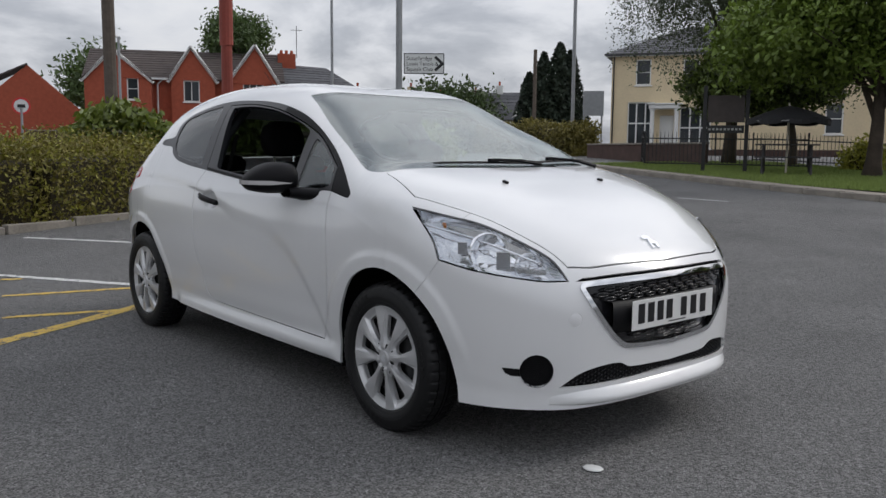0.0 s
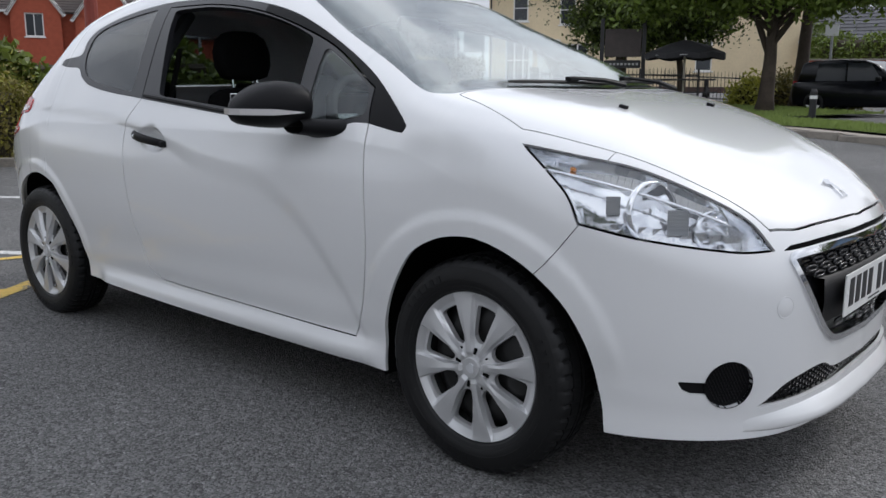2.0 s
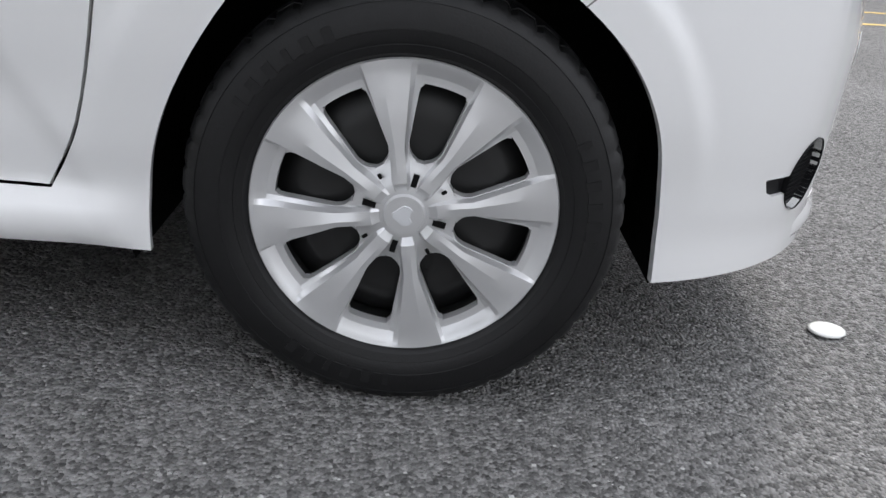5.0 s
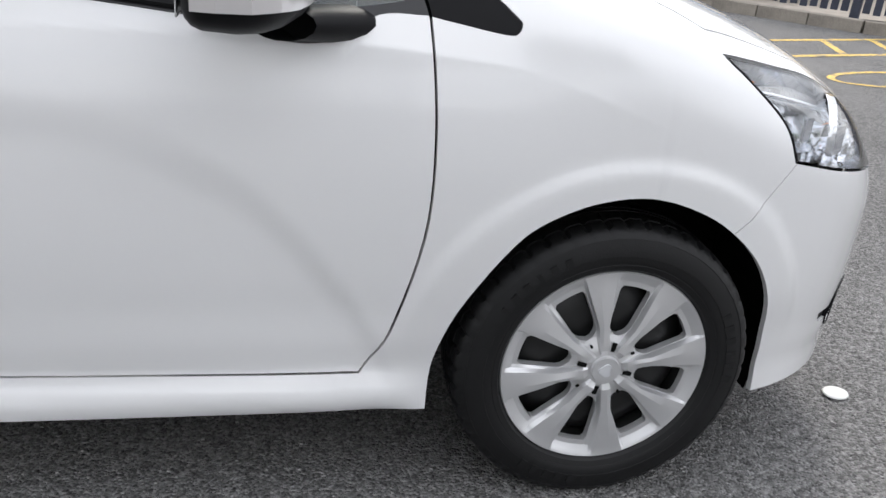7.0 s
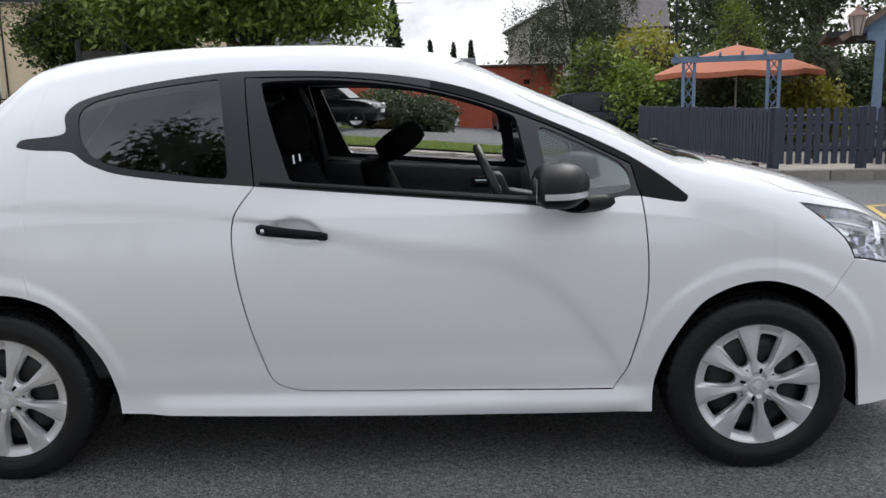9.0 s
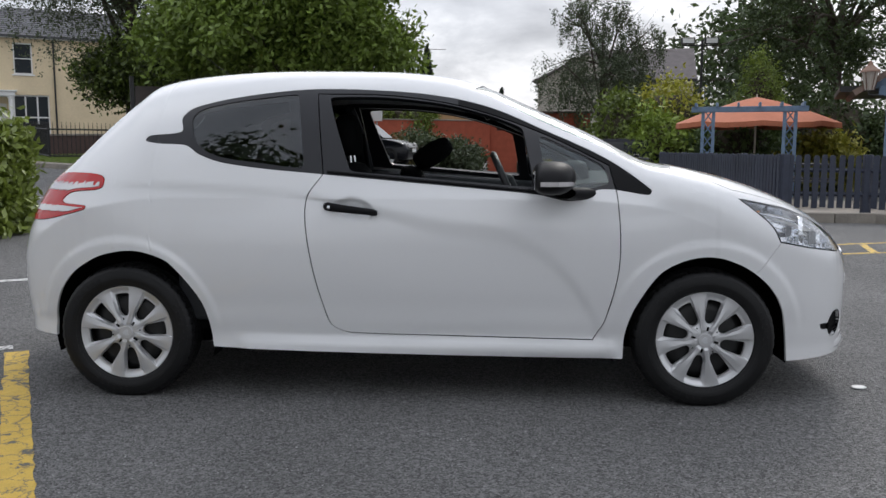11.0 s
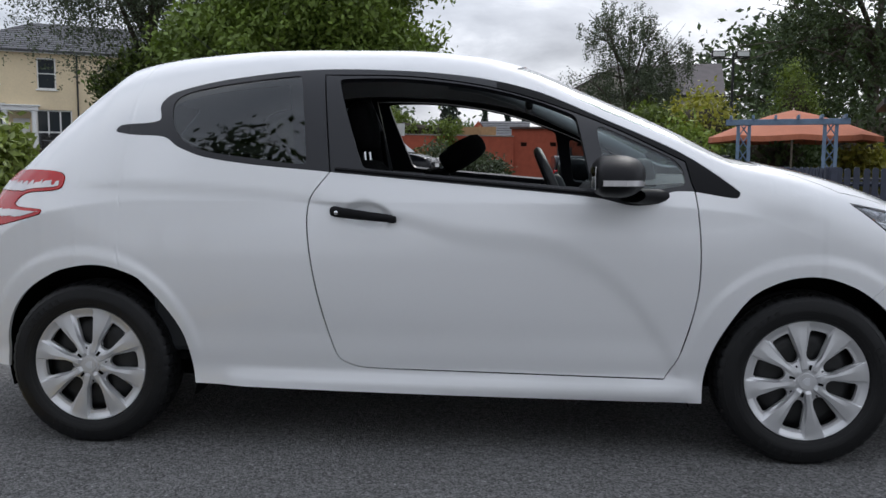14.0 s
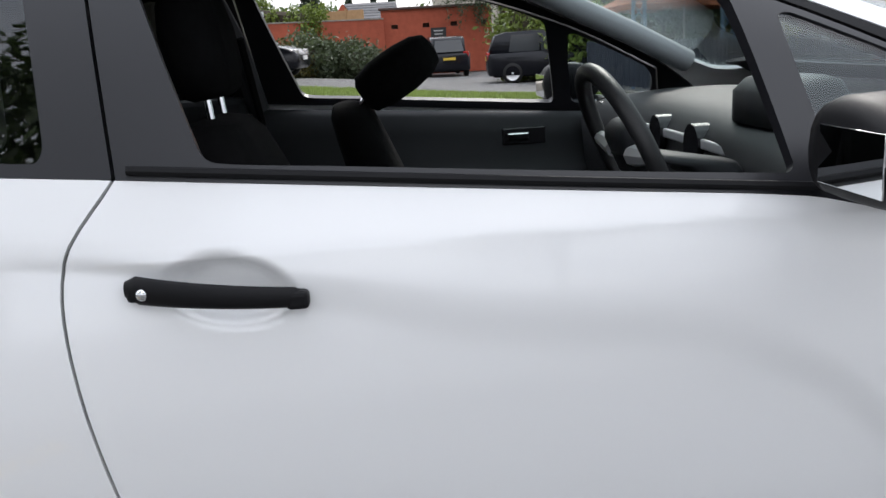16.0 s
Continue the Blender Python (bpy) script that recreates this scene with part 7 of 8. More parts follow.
part("eave_board", box_bm(INN_W / 2, -0.22, INN_H + 0.03, INN_W + 0.7, 0.14, 0.16), WHITE_PAINT, inn, "white eave board")
part("gutter", tube_bm([(-0.35, -0.36, INN_H + 0.08), (INN_W + 0.3, -0.36, INN_H + 0.08)], 0.055, 8), BLACK_IRON, inn)
part("downpipe", tube_bm([(5.85, -0.07, 0.0), (5.85, -0.07, INN_H)], 0.045, 8), BLACK_IRON, inn, "dark downpipe")
part("downpipe", tube_bm([(0.12, -0.07, 0.0), (0.12, -0.07, INN_H)], 0.04, 8), BLACK_IRON, inn)
roof_slope("roof", (-0.4, -0.42, INN_H + 0.08), (INN_W + 0.4, -0.42, INN_H + 0.08), (INN_W - 4.0, 4.3, INN_H + 2.1), (4.0, 4.3, INN_H + 2.1), SLATE, inn, courses=14)
roof_slope("roof", (-0.4, 8.9, INN_H + 0.08), (-0.4, -0.42, INN_H + 0.08), (4.0, 4.3, INN_H + 2.1), (4.0, 4.31, INN_H + 2.1), SLATE, inn, courses=14)
roof_slope("roof", (INN_W + 0.4, -0.42, INN_H + 0.08), (INN_W + 0.4, 8.9, INN_H + 0.08), (INN_W - 4.0, 4.31, INN_H + 2.1), (INN_W - 4.0, 4.3, INN_H + 2.1), SLATE, inn, courses=14)
porch = new("porch")
porch.parent = inn
for x in (2.40, 3.72):
    part("column", tube_bm([(x, -0.75, 0.1), (x, -0.75, 0.3), (x, -0.75, 0.32), (x, -0.75, 2.62), (x, -0.75, 2.64), (x, -0.75, 2.72)], [0.17, 0.17, 0.13, 0.12, 0.16, 0.16], 14), WHITE_PAINT, porch, "white round column")
part("porch_roof", box_bm(3.06, -0.42, 2.85, 1.72, 1.0, 0.24, None, 0.03), WHITE_PAINT, porch, "flat white porch roof")
part("porch_cornice", box_bm(3.06, -0.44, 3.0, 1.92, 1.1, 0.07, None, 0.02), WHITE_PAINT, porch)
part("door", box_bm(3.15, 0.14, 1.25, 0.78, 0.05, 2.28, None, 0.01), WHITE_PAINT, inn, "white panelled door")
part("plinth", box_bm(INN_W / 2, -0.03, 0.25, INN_W, 0.06, 0.5), BRICK_DARK, inn)
# the low annexe and the wall beyond it
annexe = thing("annexe", -12.2, 44.6, 1.25 - fall(-12.2, 44.6), 12.0, "low cream annexe with a grey slate roof", "building")
part("wall", box_bm(2.6, 2.0, 1.4, 6.2, 4.0, 2.8), RENDER_CREAM, annexe)
roof_slope("roof", (-0.8, -0.2, 2.75), (6.0, -0.2, 2.75), (5.2, 2.6, 4.7), (-0.8, 2.6, 4.7), SLATE, annexe, courses=10)
part("gutter", tube_bm([(-0.8, -0.28, 2.78), (6.0, -0.28, 2.78)], 0.05, 8), WHITE_PAINT, annexe)


def brick_run(name, a, b, height, mat, label, coping=0.06, piers=0):
    """A garden wall with coping."""
    a, b = Vector(a), Vector(b)
    d = b - a
    w = thing(name, a.x, a.y, rise(a.x, a.y), math.degrees(math.atan2(d.y, d.x)), label, "wall")
    part("wall_body", box_bm(d.length / 2, 0, height / 2 - 0.15, d.length, 0.24, height + 0.3), mat, w)
    n = max(1, int(d.length / 0.9))
    for k in range(n):
        part("coping_stone", box_bm((k + 0.5) * d.length / n, 0, height + coping / 2, d.length / n - 0.012, 0.32, coping, None, 0.01), KERB, w)
    return w


brick_run("garden_wall", (-18.6, 24.0), (-11.2, 20.8), 0.50, BRICK_DARK, "low dark brick wall in front of the inn")
brick_run("boundary_wall", (-9.0, 33.2), (0.4, 37.9), 1.4, BRICK, "long red brick boundary wall")
boards = thing("board_fence", -8.5, 43.2, 2.5 - fall(-8.5, 43.2), -19.0, "pale timber board fence on the wall", "fence")
BOARD = material("pale_new_timber", (0.42, 0.26, 0.13), 0.8, noise_scale=6, noise_mix=0.25, vary=0.2)
for k in range(9):
    part("fence_panel", box_bm(0.95 * k + 0.47, 0, 0.35, 0.88, 0.04, 0.85), BOARD, boards)
    part("fence_post", box_bm(0.95 * k, -0.02, 0.38, 0.09, 0.09, 0.95), BOARD, boards)


# railings, sign and picnic table in front of the inn
def railing(name, a, b, height, label, pitch=0.115):
    a, b = Vector(a), Vector(b)
    d = b - a
    r = thing(name, a.x, a.y, rise(a.x, a.y), math.degrees(math.atan2(d.y, d.x)), label, "railing")
    slope = rise(b.x, b.y) - rise(a.x, a.y)
    n = int(d.length / pitch)
    post = box_bm(0, 0, height / 2 + 0.02, 0.018, 0.018, height - 0.08)
    add_box(post, 0, 0, height + 0.01, 0.010, 0.010, 0.10)
    me = None
    for k in range(n + 1):
        t = k / n
        if me is None:
            ob = part("bar", post, BLACK_IRON, r)
            me = ob.data
        else:
            ob = link("bar", me, None, r)
        ob.matrix_basis = pose(d.length * t, 0, slope * t)
    for z in (0.16, height - 0.14):
        bm = bmesh.new()
        add_tube(bm, [(0, 0, z), (d.length, 0, z + slope)], 0.02, 4)
        part("rail", bm, BLACK_IRON, r)
    for t in np.linspace(0, 1, max(2, int(d.length / 2.4) + 1)):
        part("post", box_bm(d.length * t, 0, slope * t + height / 2, 0.055, 0.055, height + 0.12, None, 0.006), BLACK_IRON, r)
    return r


railing("railings", (-11.96, 18.7), (-7.9, 20.9), 1.05, "black iron railings along the lawn")
railing("railings", (-11.96, 18.7), (-14.6, 22.1), 1.05, "black iron railings along the pavement")
railing("railings", (-11.4, 24.0), (-5.6, 27.5), 1.0, "cream and black railings in front of the inn")
board = thing("notice_board", -8.75, 16.9, rise(-8.75, 16.9) - 0.22, 31.0, "tall dark notice board on two black posts", "sign")
for x in (0.0, 1.05):
    part("post", box_bm(x, 0, 1.25, 0.10, 0.10, 2.6, None, 0.008), BLACK_IRON, board, "black square post")
part("panel", box_bm(0.525, 0, 1.95, 0.92, 0.05, 0.70, None, 0.01), material("brown_sign_panel", (0.06, 0.045, 0.04), 0.5, noise_scale=6, noise_mix=0.4), board)
part("lower_panel", box_bm(0.525, -0.01, 1.42, 0.92, 0.05, 0.20, None, 0.01), BLACK_IRON, board)
for k in range(9):
    part("text_bar", box_bm(0.13 + 0.095 * k, -0.042, 1.42, 0.06, 0.008, 0.055), CHIP, board)


def picnic_table(x, y, rz, mat, label, group=""):
    t = thing("picnic_table", x, y, rise(x, y) + 0.09, rz, label, "picnic table", group)
    for k in range(5):
        part("top_board", box_bm(0, -0.28 + 0.14 * k, 0.74, 1.5, 0.125, 0.035, None, 0.006), mat, t)
    for s in (-1, 1):
        for k in range(2):
            part("seat_board", box_bm(0, s * (0.62 + 0.13 * k), 0.43, 1.5, 0.12, 0.035, None, 0.006), mat, t)
        for e in (-1, 1):
            part("leg", tube_bm([(0.55 * e, s * 0.18, 0.72), (0.55 * e, s * 0.62, 0.0)], 0.04, 4), mat, t)
        part("seat_bearer", box_bm(0.55 * s, 0, 0.39, 0.05, 1.5, 0.09), mat, t)
        part("top_bearer", box_bm(0.55 * s, 0, 0.69, 0.05, 0.70, 0.08), mat, t)
    return t


def parasol(x, y, z0, height, radius, drop, mat, label, ribs=8, lean=0.0, rz=0.0):
    p = thing("parasol", x, y, z0, rz, label, "parasol")
    part("pole", tube_bm([(0, 0, 0), (0, 0, height)], 0.026, 10), PALE_POLE, p, "pale pole")
    n = ribs * 4
    rows = []
    bm = bmesh.new()
    top = bm.verts.new((0, 0, height))
    for f in (0.25, 0.5, 0.75, 1.0):
        ring = []
        for k in range(n):
            a = 2 * math.pi * k / n
            c = abs(math.cos(math.pi * k / 4))
            r = radius * f * (0.93 + 0.07 * c)
            ring.append(bm.verts.new((r * math.cos(a), r * math.sin(a), height - drop * f ** 1.25 + (1 - c) * 0.05 * f)))
        rows.append(ring)
    hem = [bm.verts.new((v.co.x * 1.005, v.co.y * 1.005, v.co.z - 0.13)) for v in rows[-1]]
    rows.append(hem)
    for k in range(n):
        bm.faces.new((top, rows[0][k], rows[0][(k + 1) % n]))
        for a, b in zip(rows, rows[1:]):
            bm.faces.new((a[k], b[k], b[(k + 1) % n], a[(k + 1) % n]))
    part("canopy", bm, mat, p)
    for k in range(ribs):
        a = 2 * math.pi * k / ribs
        part("rib", tube_bm([(0, 0, height - 0.06), (radius * 0.97 * math.cos(a), radius * 0.97 * math.sin(a), height - drop - 0.02)], 0.009, 5), PALE_POLE, p)
    part("finial", tube_bm([(0, 0, height - 0.02), (0, 0, height + 0.07)], [0.03, 0.012], 8), PALE_POLE, p)
    return p


PALE_POLE = material("pale_painted_pole", (0.55, 0.50, 0.42), 0.5)
picnic_table(-6.75, 17.5, 28, WOOD_GREY, "dark weathered wooden picnic table on the lawn")
par = parasol(-6.75, 17.5, rise(-6.75, 17.5) + 0.1, 1.70, 1.0, 0.36, CANVAS_BLACK, "open black parasol over the picnic table")
for k, (a, w) in enumerate(((-1.75, 0.34), (-1.25, 0.34))):
    part("emblem_bar", box_bm(0.0, 0, 0, w, 0.004, 0.05, pose(0.93 * math.cos(a), 0.93 * math.sin(a), 1.31, -58, 0, math.degrees(a) + 90)), CHIP, par)
bollard = thing("bollard", -3.2, 16.2, rise(-3.2, 16.2) + 0.05, 0, "short black post on the grass edge", "bollard")
part("post", tube_bm([(0, 0, 0), (0, 0, 0.6), (0, 0, 0.66)], [0.075, 0.07, 0.04], 10), BLACK_IRON, bollard)
part("band", tube_bm([(0, 0, 0.45), (0, 0, 0.52)], 0.078, 10), PLATE, bollard, "white band")


# red brick houses across the street
def gable_front(house, x0, x1, apex_x, eave, apex, out, holes, win_bars=(1, 0)):
    """A projecting gabled bay with white barge boards."""
    bay = new("gabled_bay")
    bay.parent = house
    bay.matrix_basis = pose(x0, -out, 0)
    w = x1 - x0
    hs = [(h[0] - x0, h[1], h[2] - x0, h[3]) for h in holes]
    wall_with_holes("bay_wall", w, eave, hs, BRICK, bay, gables=[(0, w, apex_x - x0, apex)])
    for h in hs:
        win = add_window(bay, *h, bars=win_bars)
    for s, (xa, xb) in ((-1, (-0.2, apex_x - x0)), (1, (w + 0.2, apex_x - x0))):
        za = eave - 0.25
        part("barge_board", tube_bm([(xa, -0.12, za), (xb, -0.12, apex + 0.12)], 0.10, 4), WHITE_PAINT, bay, "white barge board")
        roof_slope("bay_roof", (xa, -0.2, za + 0.1), (xa, 5.0, za + 0.1), (xb, 5.0, apex + 0.18), (xb, -0.2, apex + 0.18), TILE_BROWN, bay, courses=1)
    for xx in (0.12, w - 0.12):
        part("bay_side", box_bm(xx, 2.3, eave / 2, 0.24, 4.0, eave), BRICK, bay)


houses = thing("brick_house", -51.4, 14.7, 1.25 - fall(-51.4, 14.7), 64.0, "orange-red brick houses with white barge boards and brown roofs", "house")
wall_with_holes("wall", 11.6, 4.75, [], BRICK, houses)
gable_front(houses, -0.15, 3.70, 1.55, 4.6, 6.2, 1.6, [(2.3, 3.3, 3.0, 4.65)], (0, 1))
gable_front(houses, 4.85, 7.55, 6.1, 4.75, 6.65, 0.5, [(5.6, 3.3, 6.6, 4.65)])
gable_front(houses, 8.30, 11.60, 10.1, 4.45, 6.85, 0.9, [(9.3, 3.2, 10.6, 4.55)], (2, 1))
roof_slope("roof", (-0.5, -0.3, 4.75), (12.0, -0.3, 4.75), (12.0, 3.6, 6.9), (-0.5, 3.6, 6.9), TILE_BROWN, houses, courses=12)
part("downpipe", tube_bm([(4.0, -0.1, 0), (4.0, -0.1, 4.4), (4.4, -0.2, 4.75)], 0.06, 6), WHITE_PAINT, houses, "white downpipe")
part("gutter", box_bm(4.3, -0.35, 4.72, 1.3, 0.12, 0.12), WHITE_PAINT, houses)
terrace = thing("grey_roofed_house", -45.5, 25.2, 1.25 - fall(-45.5, 25.2), 64.0, "house with a weathered grey slate roof and brick chimney", "house")
part("wall", box_bm(3.8, 3.0, 1.8, 7.6, 6.0, 3.6), BRICK, terrace)
roof_slope("roof", (-2.0, -0.6, 3.4), (6.4, -0.6, 3.4), (3.0, 3.5, 6.0), (-2.6, 3.5, 6.3), SLATE, terrace, courses=14)
chim = part("chimney", box_bm(0.3, 3.4, 6.35, 1.2, 0.7, 1.0), BRICK, terrace, "red brick chimney")
for x in (-0.05, 0.3, 0.65):
    part("chimney_pot", tube_bm([(x, 3.4, 6.85), (x, 3.4, 7.1)], [0.11, 0.09], 8), BRICK, chim)
part("aerial", tube_bm([(1.0, 3.4, 6.6), (1.0, 3.4, 8.8)], 0.025, 5), BLACK_IRON, terrace)
part("aerial_arm", box_bm(1.0, 3.4, 8.5, 0.8, 0.03, 0.03), BLACK_IRON, terrace)
far_house = thing("brick_house", -63.0, 10.4, 1.25 - fall(-63.0, 10.4), 76.0, "orange brick house with a dark tiled gable roof", "house")
wall_with_holes("wall", 7.0, 3.0, [], BRICK, far_house, gables=[(-0.3, 7.0, 3.4, 6.3)])
roof_slope("roof", (-3.4, -0.2, 3.0), (-3.4, 4.0, 3.0), (3.4, 4.0, 6.4), (3.4, -0.2, 6.4), TILE_BROWN, far_house, courses=10)
for k, (x, y, rz, w, h, mat, roof_mat, lab) in enumerate(((-66.0, 42.0, 45.0, 9.0, 3.2, RENDER_CREAM, TILE_BROWN, "distant house with a brown tiled roof"), (-62.0, 50.0, 40.0, 6.0, 3.0, BRICK_DARK, SLATE, "distant house with a dark roof"), (-58.0, 55.0, 40.0, 4.2, 3.6, WHITE_PAINT, SLATE, "distant white house with chimneys"), (-54.5, 58.0, 40.0, 4.0, 3.4, WHITE_PAINT, SLATE, "distant white house with chimneys"))):
    hs = thing("distant_house", x, y, 1.25 - fall(x, y), rz, lab, "house", "distant houses")
    wall_with_holes("wall", w, h, [(w * 0.3, 1.8, w * 0.3 + 0.9, 2.9)], mat, hs, gables=[(w * 0.55, w, w * 0.775, h + 1.6)])
    add_window(hs, w * 0.3, 1.8, w * 0.3 + 0.9, 2.9)
    roof_slope("roof", (-0.3, -0.3, h), (w + 0.3, -0.3, h), (w + 0.3, 3.2, h + 2.9), (-0.3, 3.2, h + 2.9), roof_mat, hs, courses=8)
    for j in range(2):
        c = part("chimney", box_bm(w * (0.2 + 0.6 * j), 3.2, h + 3.1, 0.7, 0.5, 1.0), mat, hs)
        part("chimney_pot", tube_bm([(w * (0.2 + 0.6 * j), 3.2, h + 3.6), (w * (0.2 + 0.6 * j), 3.2, h + 4.0)], 0.12, 6), BRICK, c)
brick_run("street_wall", (-40.0, 8.0), (-34.0, 22.0), 1.1, BRICK_DARK, "dark brick wall along the street")


# poles and signs
def pole(name, x, y, height, r, mat, label, category="pole", lean=(0, 0), cap=False):
    p = thing(name, x, y, rise(x, y) - 0.02, 0, label, category)
    part("shaft", tube_bm([(0, 0, 0), (lean[0], lean[1], height)], [r * 1.12, r], 12), mat, p)
    return p


pole("telegraph_pole", -24.6, 6.9, 9.0, 0.19, POLE_WOOD, "old grey-brown wooden telegraph pole", lean=(0.25, -0.12))
post = pole("red_post", -11.5, 4.7, 2.9, 0.105, RED_PAINT, "thick dull red post")
part("upper_shaft", tube_bm([(0, 0, 2.85), (0, 0, 7.0)], 0.13, 12), RED_PAINT, post)
pole("lamp_column", -27.0, 17.0, 9.0, 0.055, STEEL_POST, "slim grey steel lamp column", "lamp post")
pole("lamp_column", -20.9, 25.5, 10.0, 0.075, STEEL_POST, "slim grey steel lamp column", "lamp post")
lamp = pole("street_lamp", -37.0, 11.5, 5.5, 0.06, STEEL_POST, "grey street lamp with a flat white head", "lamp post")
part("lamp_head", box_bm(-0.3, -0.2, 5.5, 0.75, 0.28, 0.12, None, 0.03), PLATE, lamp)
lamp = pole("street_lamp", -29.5, 40.5, 7.0, 0.06, STEEL_POST, "grey street lamp with a bent arm", "lamp post")
part("lamp_arm", tube_bm([(0, 0, 6.95), (0.6, 0.7, 7.25), (1.2, 1.4, 7.25)], 0.04, 6), STEEL_POST, lamp)
tp = pole("telegraph_pole", -41.0, 44.0, 8.0, 0.14, POLE_WOOD, "distant wooden telegraph pole")
direction = pole("direction_sign", -9.6, 7.45, 6.0, 0.06, STEEL_POST, "grey post with a white direction sign", "sign")
SIGN_WHITE = material("white_sign_face", (0.72, 0.73, 0.72), 0.45)
SIGN_BLACK = material("black_sign_lettering", (0.012, 0.012, 0.013), 0.5)
sign = new("sign_panel")
sign.parent = direction
sign.matrix_basis = pose(0.06, 0.05, 2.52, 0, 0, 50)
part("board", box_bm(0.42, -0.06, 0, 0.80, 0.02, 0.40), SIGN_BLACK, sign)
part("face", box_bm(0.42, -0.0745, 0, 0.765, 0.006, 0.365), SIGN_WHITE, sign, "white face with black letters")


def lettering(name, text, size, m, mat, parent):
    cu = bpy.data.curves.new(name, "FONT")
    cu.body, cu.size, cu.extrude = text, size, 0.001
    ob = new(name, cu)
    me = bpy.data.meshes.new_from_object(ob.evaluated_get(bpy.context.evaluated_depsgraph_get()))
    bpy.data.objects.remove(ob)
    o = link(name, me, mat, parent)
    o.matrix_basis = m
    return o


for k, line in enumerate(("Stourbridge", "Lawn Tennis &", "Squash Club")):
    lettering("lettering", line, 0.105, pose(0.075, -0.079, 0.065 - 0.105 * k, 90, 0, 0), SIGN_BLACK, sign)
for s in (1, -1):
    ob = part("arrow_stroke", box_bm(0, 0, 0, 0.21, 0.004, 0.055), SIGN_BLACK, sign)
    ob.matrix_basis = pose(0.715, -0.080, 0.062 * s, 0, 42 * s, 0)
road_sign = pole("road_sign", -31.5, 5.8, 2.0, 0.045, STEEL_POST, "round road sign with a red rim on a grey post", "sign")
disc = lathe("sign_disc", [(0.02, 0.0), (0.0, 0.0), (0.0, 0.30)], SIGN_WHITE, road_sign, 32, "white disc", False)
rim = lathe("sign_rim", [(-0.012, 0.255), (-0.014, 0.33), (0.02, 0.33)], material("red_sign_rim", (0.55, 0.03, 0.03), 0.5), road_sign, 32, "red rim", False)
for o in (disc, rim):
    o.matrix_basis = pose(0, 0, 2.1, 0, 0, 76)
part("sign_shape", box_bm(0.02, 0.03, 2.1, 0.03, 0.34, 0.12), SIGN_BLACK, road_sign)
back = thing("road_sign", -23.6, 29.2, rise(-23.6, 29.2), 40, "grey back of a large square road sign on two posts", "sign")
for x in (0.15, 1.0):
    part("post", tube_bm([(x, 0, 0), (x, 0, 3.0)], 0.045, 8), STEEL_POST, back)
part("board", box_bm(0.58, -0.06, 2.5, 1.0, 0.03, 1.2, None, 0.01), STEEL_POST, back)
post = pole("brown_post", -4.6, 29.8, 2.3, 0.11, RED_PAINT, "short brown post by the car park", lean=(0.1, 0))
post = pole("plate_post", -6.2, 27.2, 3.1, 0.04, STEEL_POST, "grey post with two small white plates", "sign")
for z in (2.95, 2.5):
    part("small_plate", box_bm(0, -0.06, z, 0.42, 0.02, 0.36), SIGN_WHITE, post)


# ---- the garden on the other side: fence, pergola, parasol ----
def picket_fence(a, b, height, first):
    a, b = Vector(a), Vector(b)
    d = b - a
    f = thing("picket_fence", a.x, a.y, rise(a.x, a.y) + 0.13, math.degrees(math.atan2(d.y, d.x)), "dark blue-grey picket fence with pointed boards", "fence", "picket fence runs")
    slope = rise(b.x, b.y) - rise(a.x, a.y)
    n = int(d.length / 0.128)
    me = None
    for k in range(n + 1):
        t = k / max(n, 1)
        if me is None:
            bm = bmesh.new()
            pts = [(-0.044, 0.06), (0.044, 0.06), (0.044, height - 0.03), (0.022, height), (-0.022, height), (-0.044, height - 0.03)]
            f0, f1 = [bm.verts.new((x, -0.011, z)) for x, z in pts], [bm.verts.new((x, 0.011, z)) for x, z in pts]
            bm.faces.new(f0)
            bm.faces.new(f1[::-1])
            for i in range(6):
                bm.faces.new((f0[i - 1], f0[i], f1[i], f1[i - 1]))
            ob = part("picket", bm, FENCE_PAINT, f)
            me = ob.data
        else:
            ob = link("picket", me, None, f)
        ob.matrix_basis = pose(d.length * t, 0, slope * t + 0.008 * math.sin(k * 2.7), 0, 0.7 * math.sin(k * 1.9), 0)
    for z in (0.28, height - 0.24):
        part("rail", tube_bm([(0, 0.035, z), (d.length, 0.035, z + slope)], 0.035, 4), FENCE_PAINT, f)
    for t in np.linspace(0, 1, max(2, round(d.length / 1.8) + 1)):
        part("post", box_bm(d.length * t, 0.05, slope * t + height / 2 - 0.05, 0.1, 0.1, height + 0.12, None, 0.01), FENCE_PAINT, f)
    return f


FENCE_LINE = [(4.55, 16.4), (5.05, 9.35), (6.35, 9.25), (7.75, 7.75), (12.5, 4.7)]
for p, q in zip(FENCE_LINE, FENCE_LINE[1:]):
    picket_fence(p, q, 0.90, True)
pergola = thing("pergola", 5.25, 16.3, rise(5.2, 16.3), -16.0, "pale blue timber pergola with lattice posts", "pergola")
for x in (0.38, 2.20):
    for dx in (-0.12, 0.12):
        part("post", box_bm(x + dx, 0, 1.05, 0.075, 0.075, 2.1, None, 0.006), BLUE_WOOD, pergola)
    for k in range(5):
        for s in (1, -1):
            part("lattice", tube_bm([(x - 0.1 * s, 0, 0.55 + 0.3 * k), (x + 0.1 * s, 0, 0.85 + 0.3 * k)], 0.014, 4), BLUE_WOOD, pergola)
for y in (-0.06, 0.06):
    part("beam", box_bm(1.29, y, 2.05, 2.60, 0.045, 0.13, None, 0.008), BLUE_WOOD, pergola)
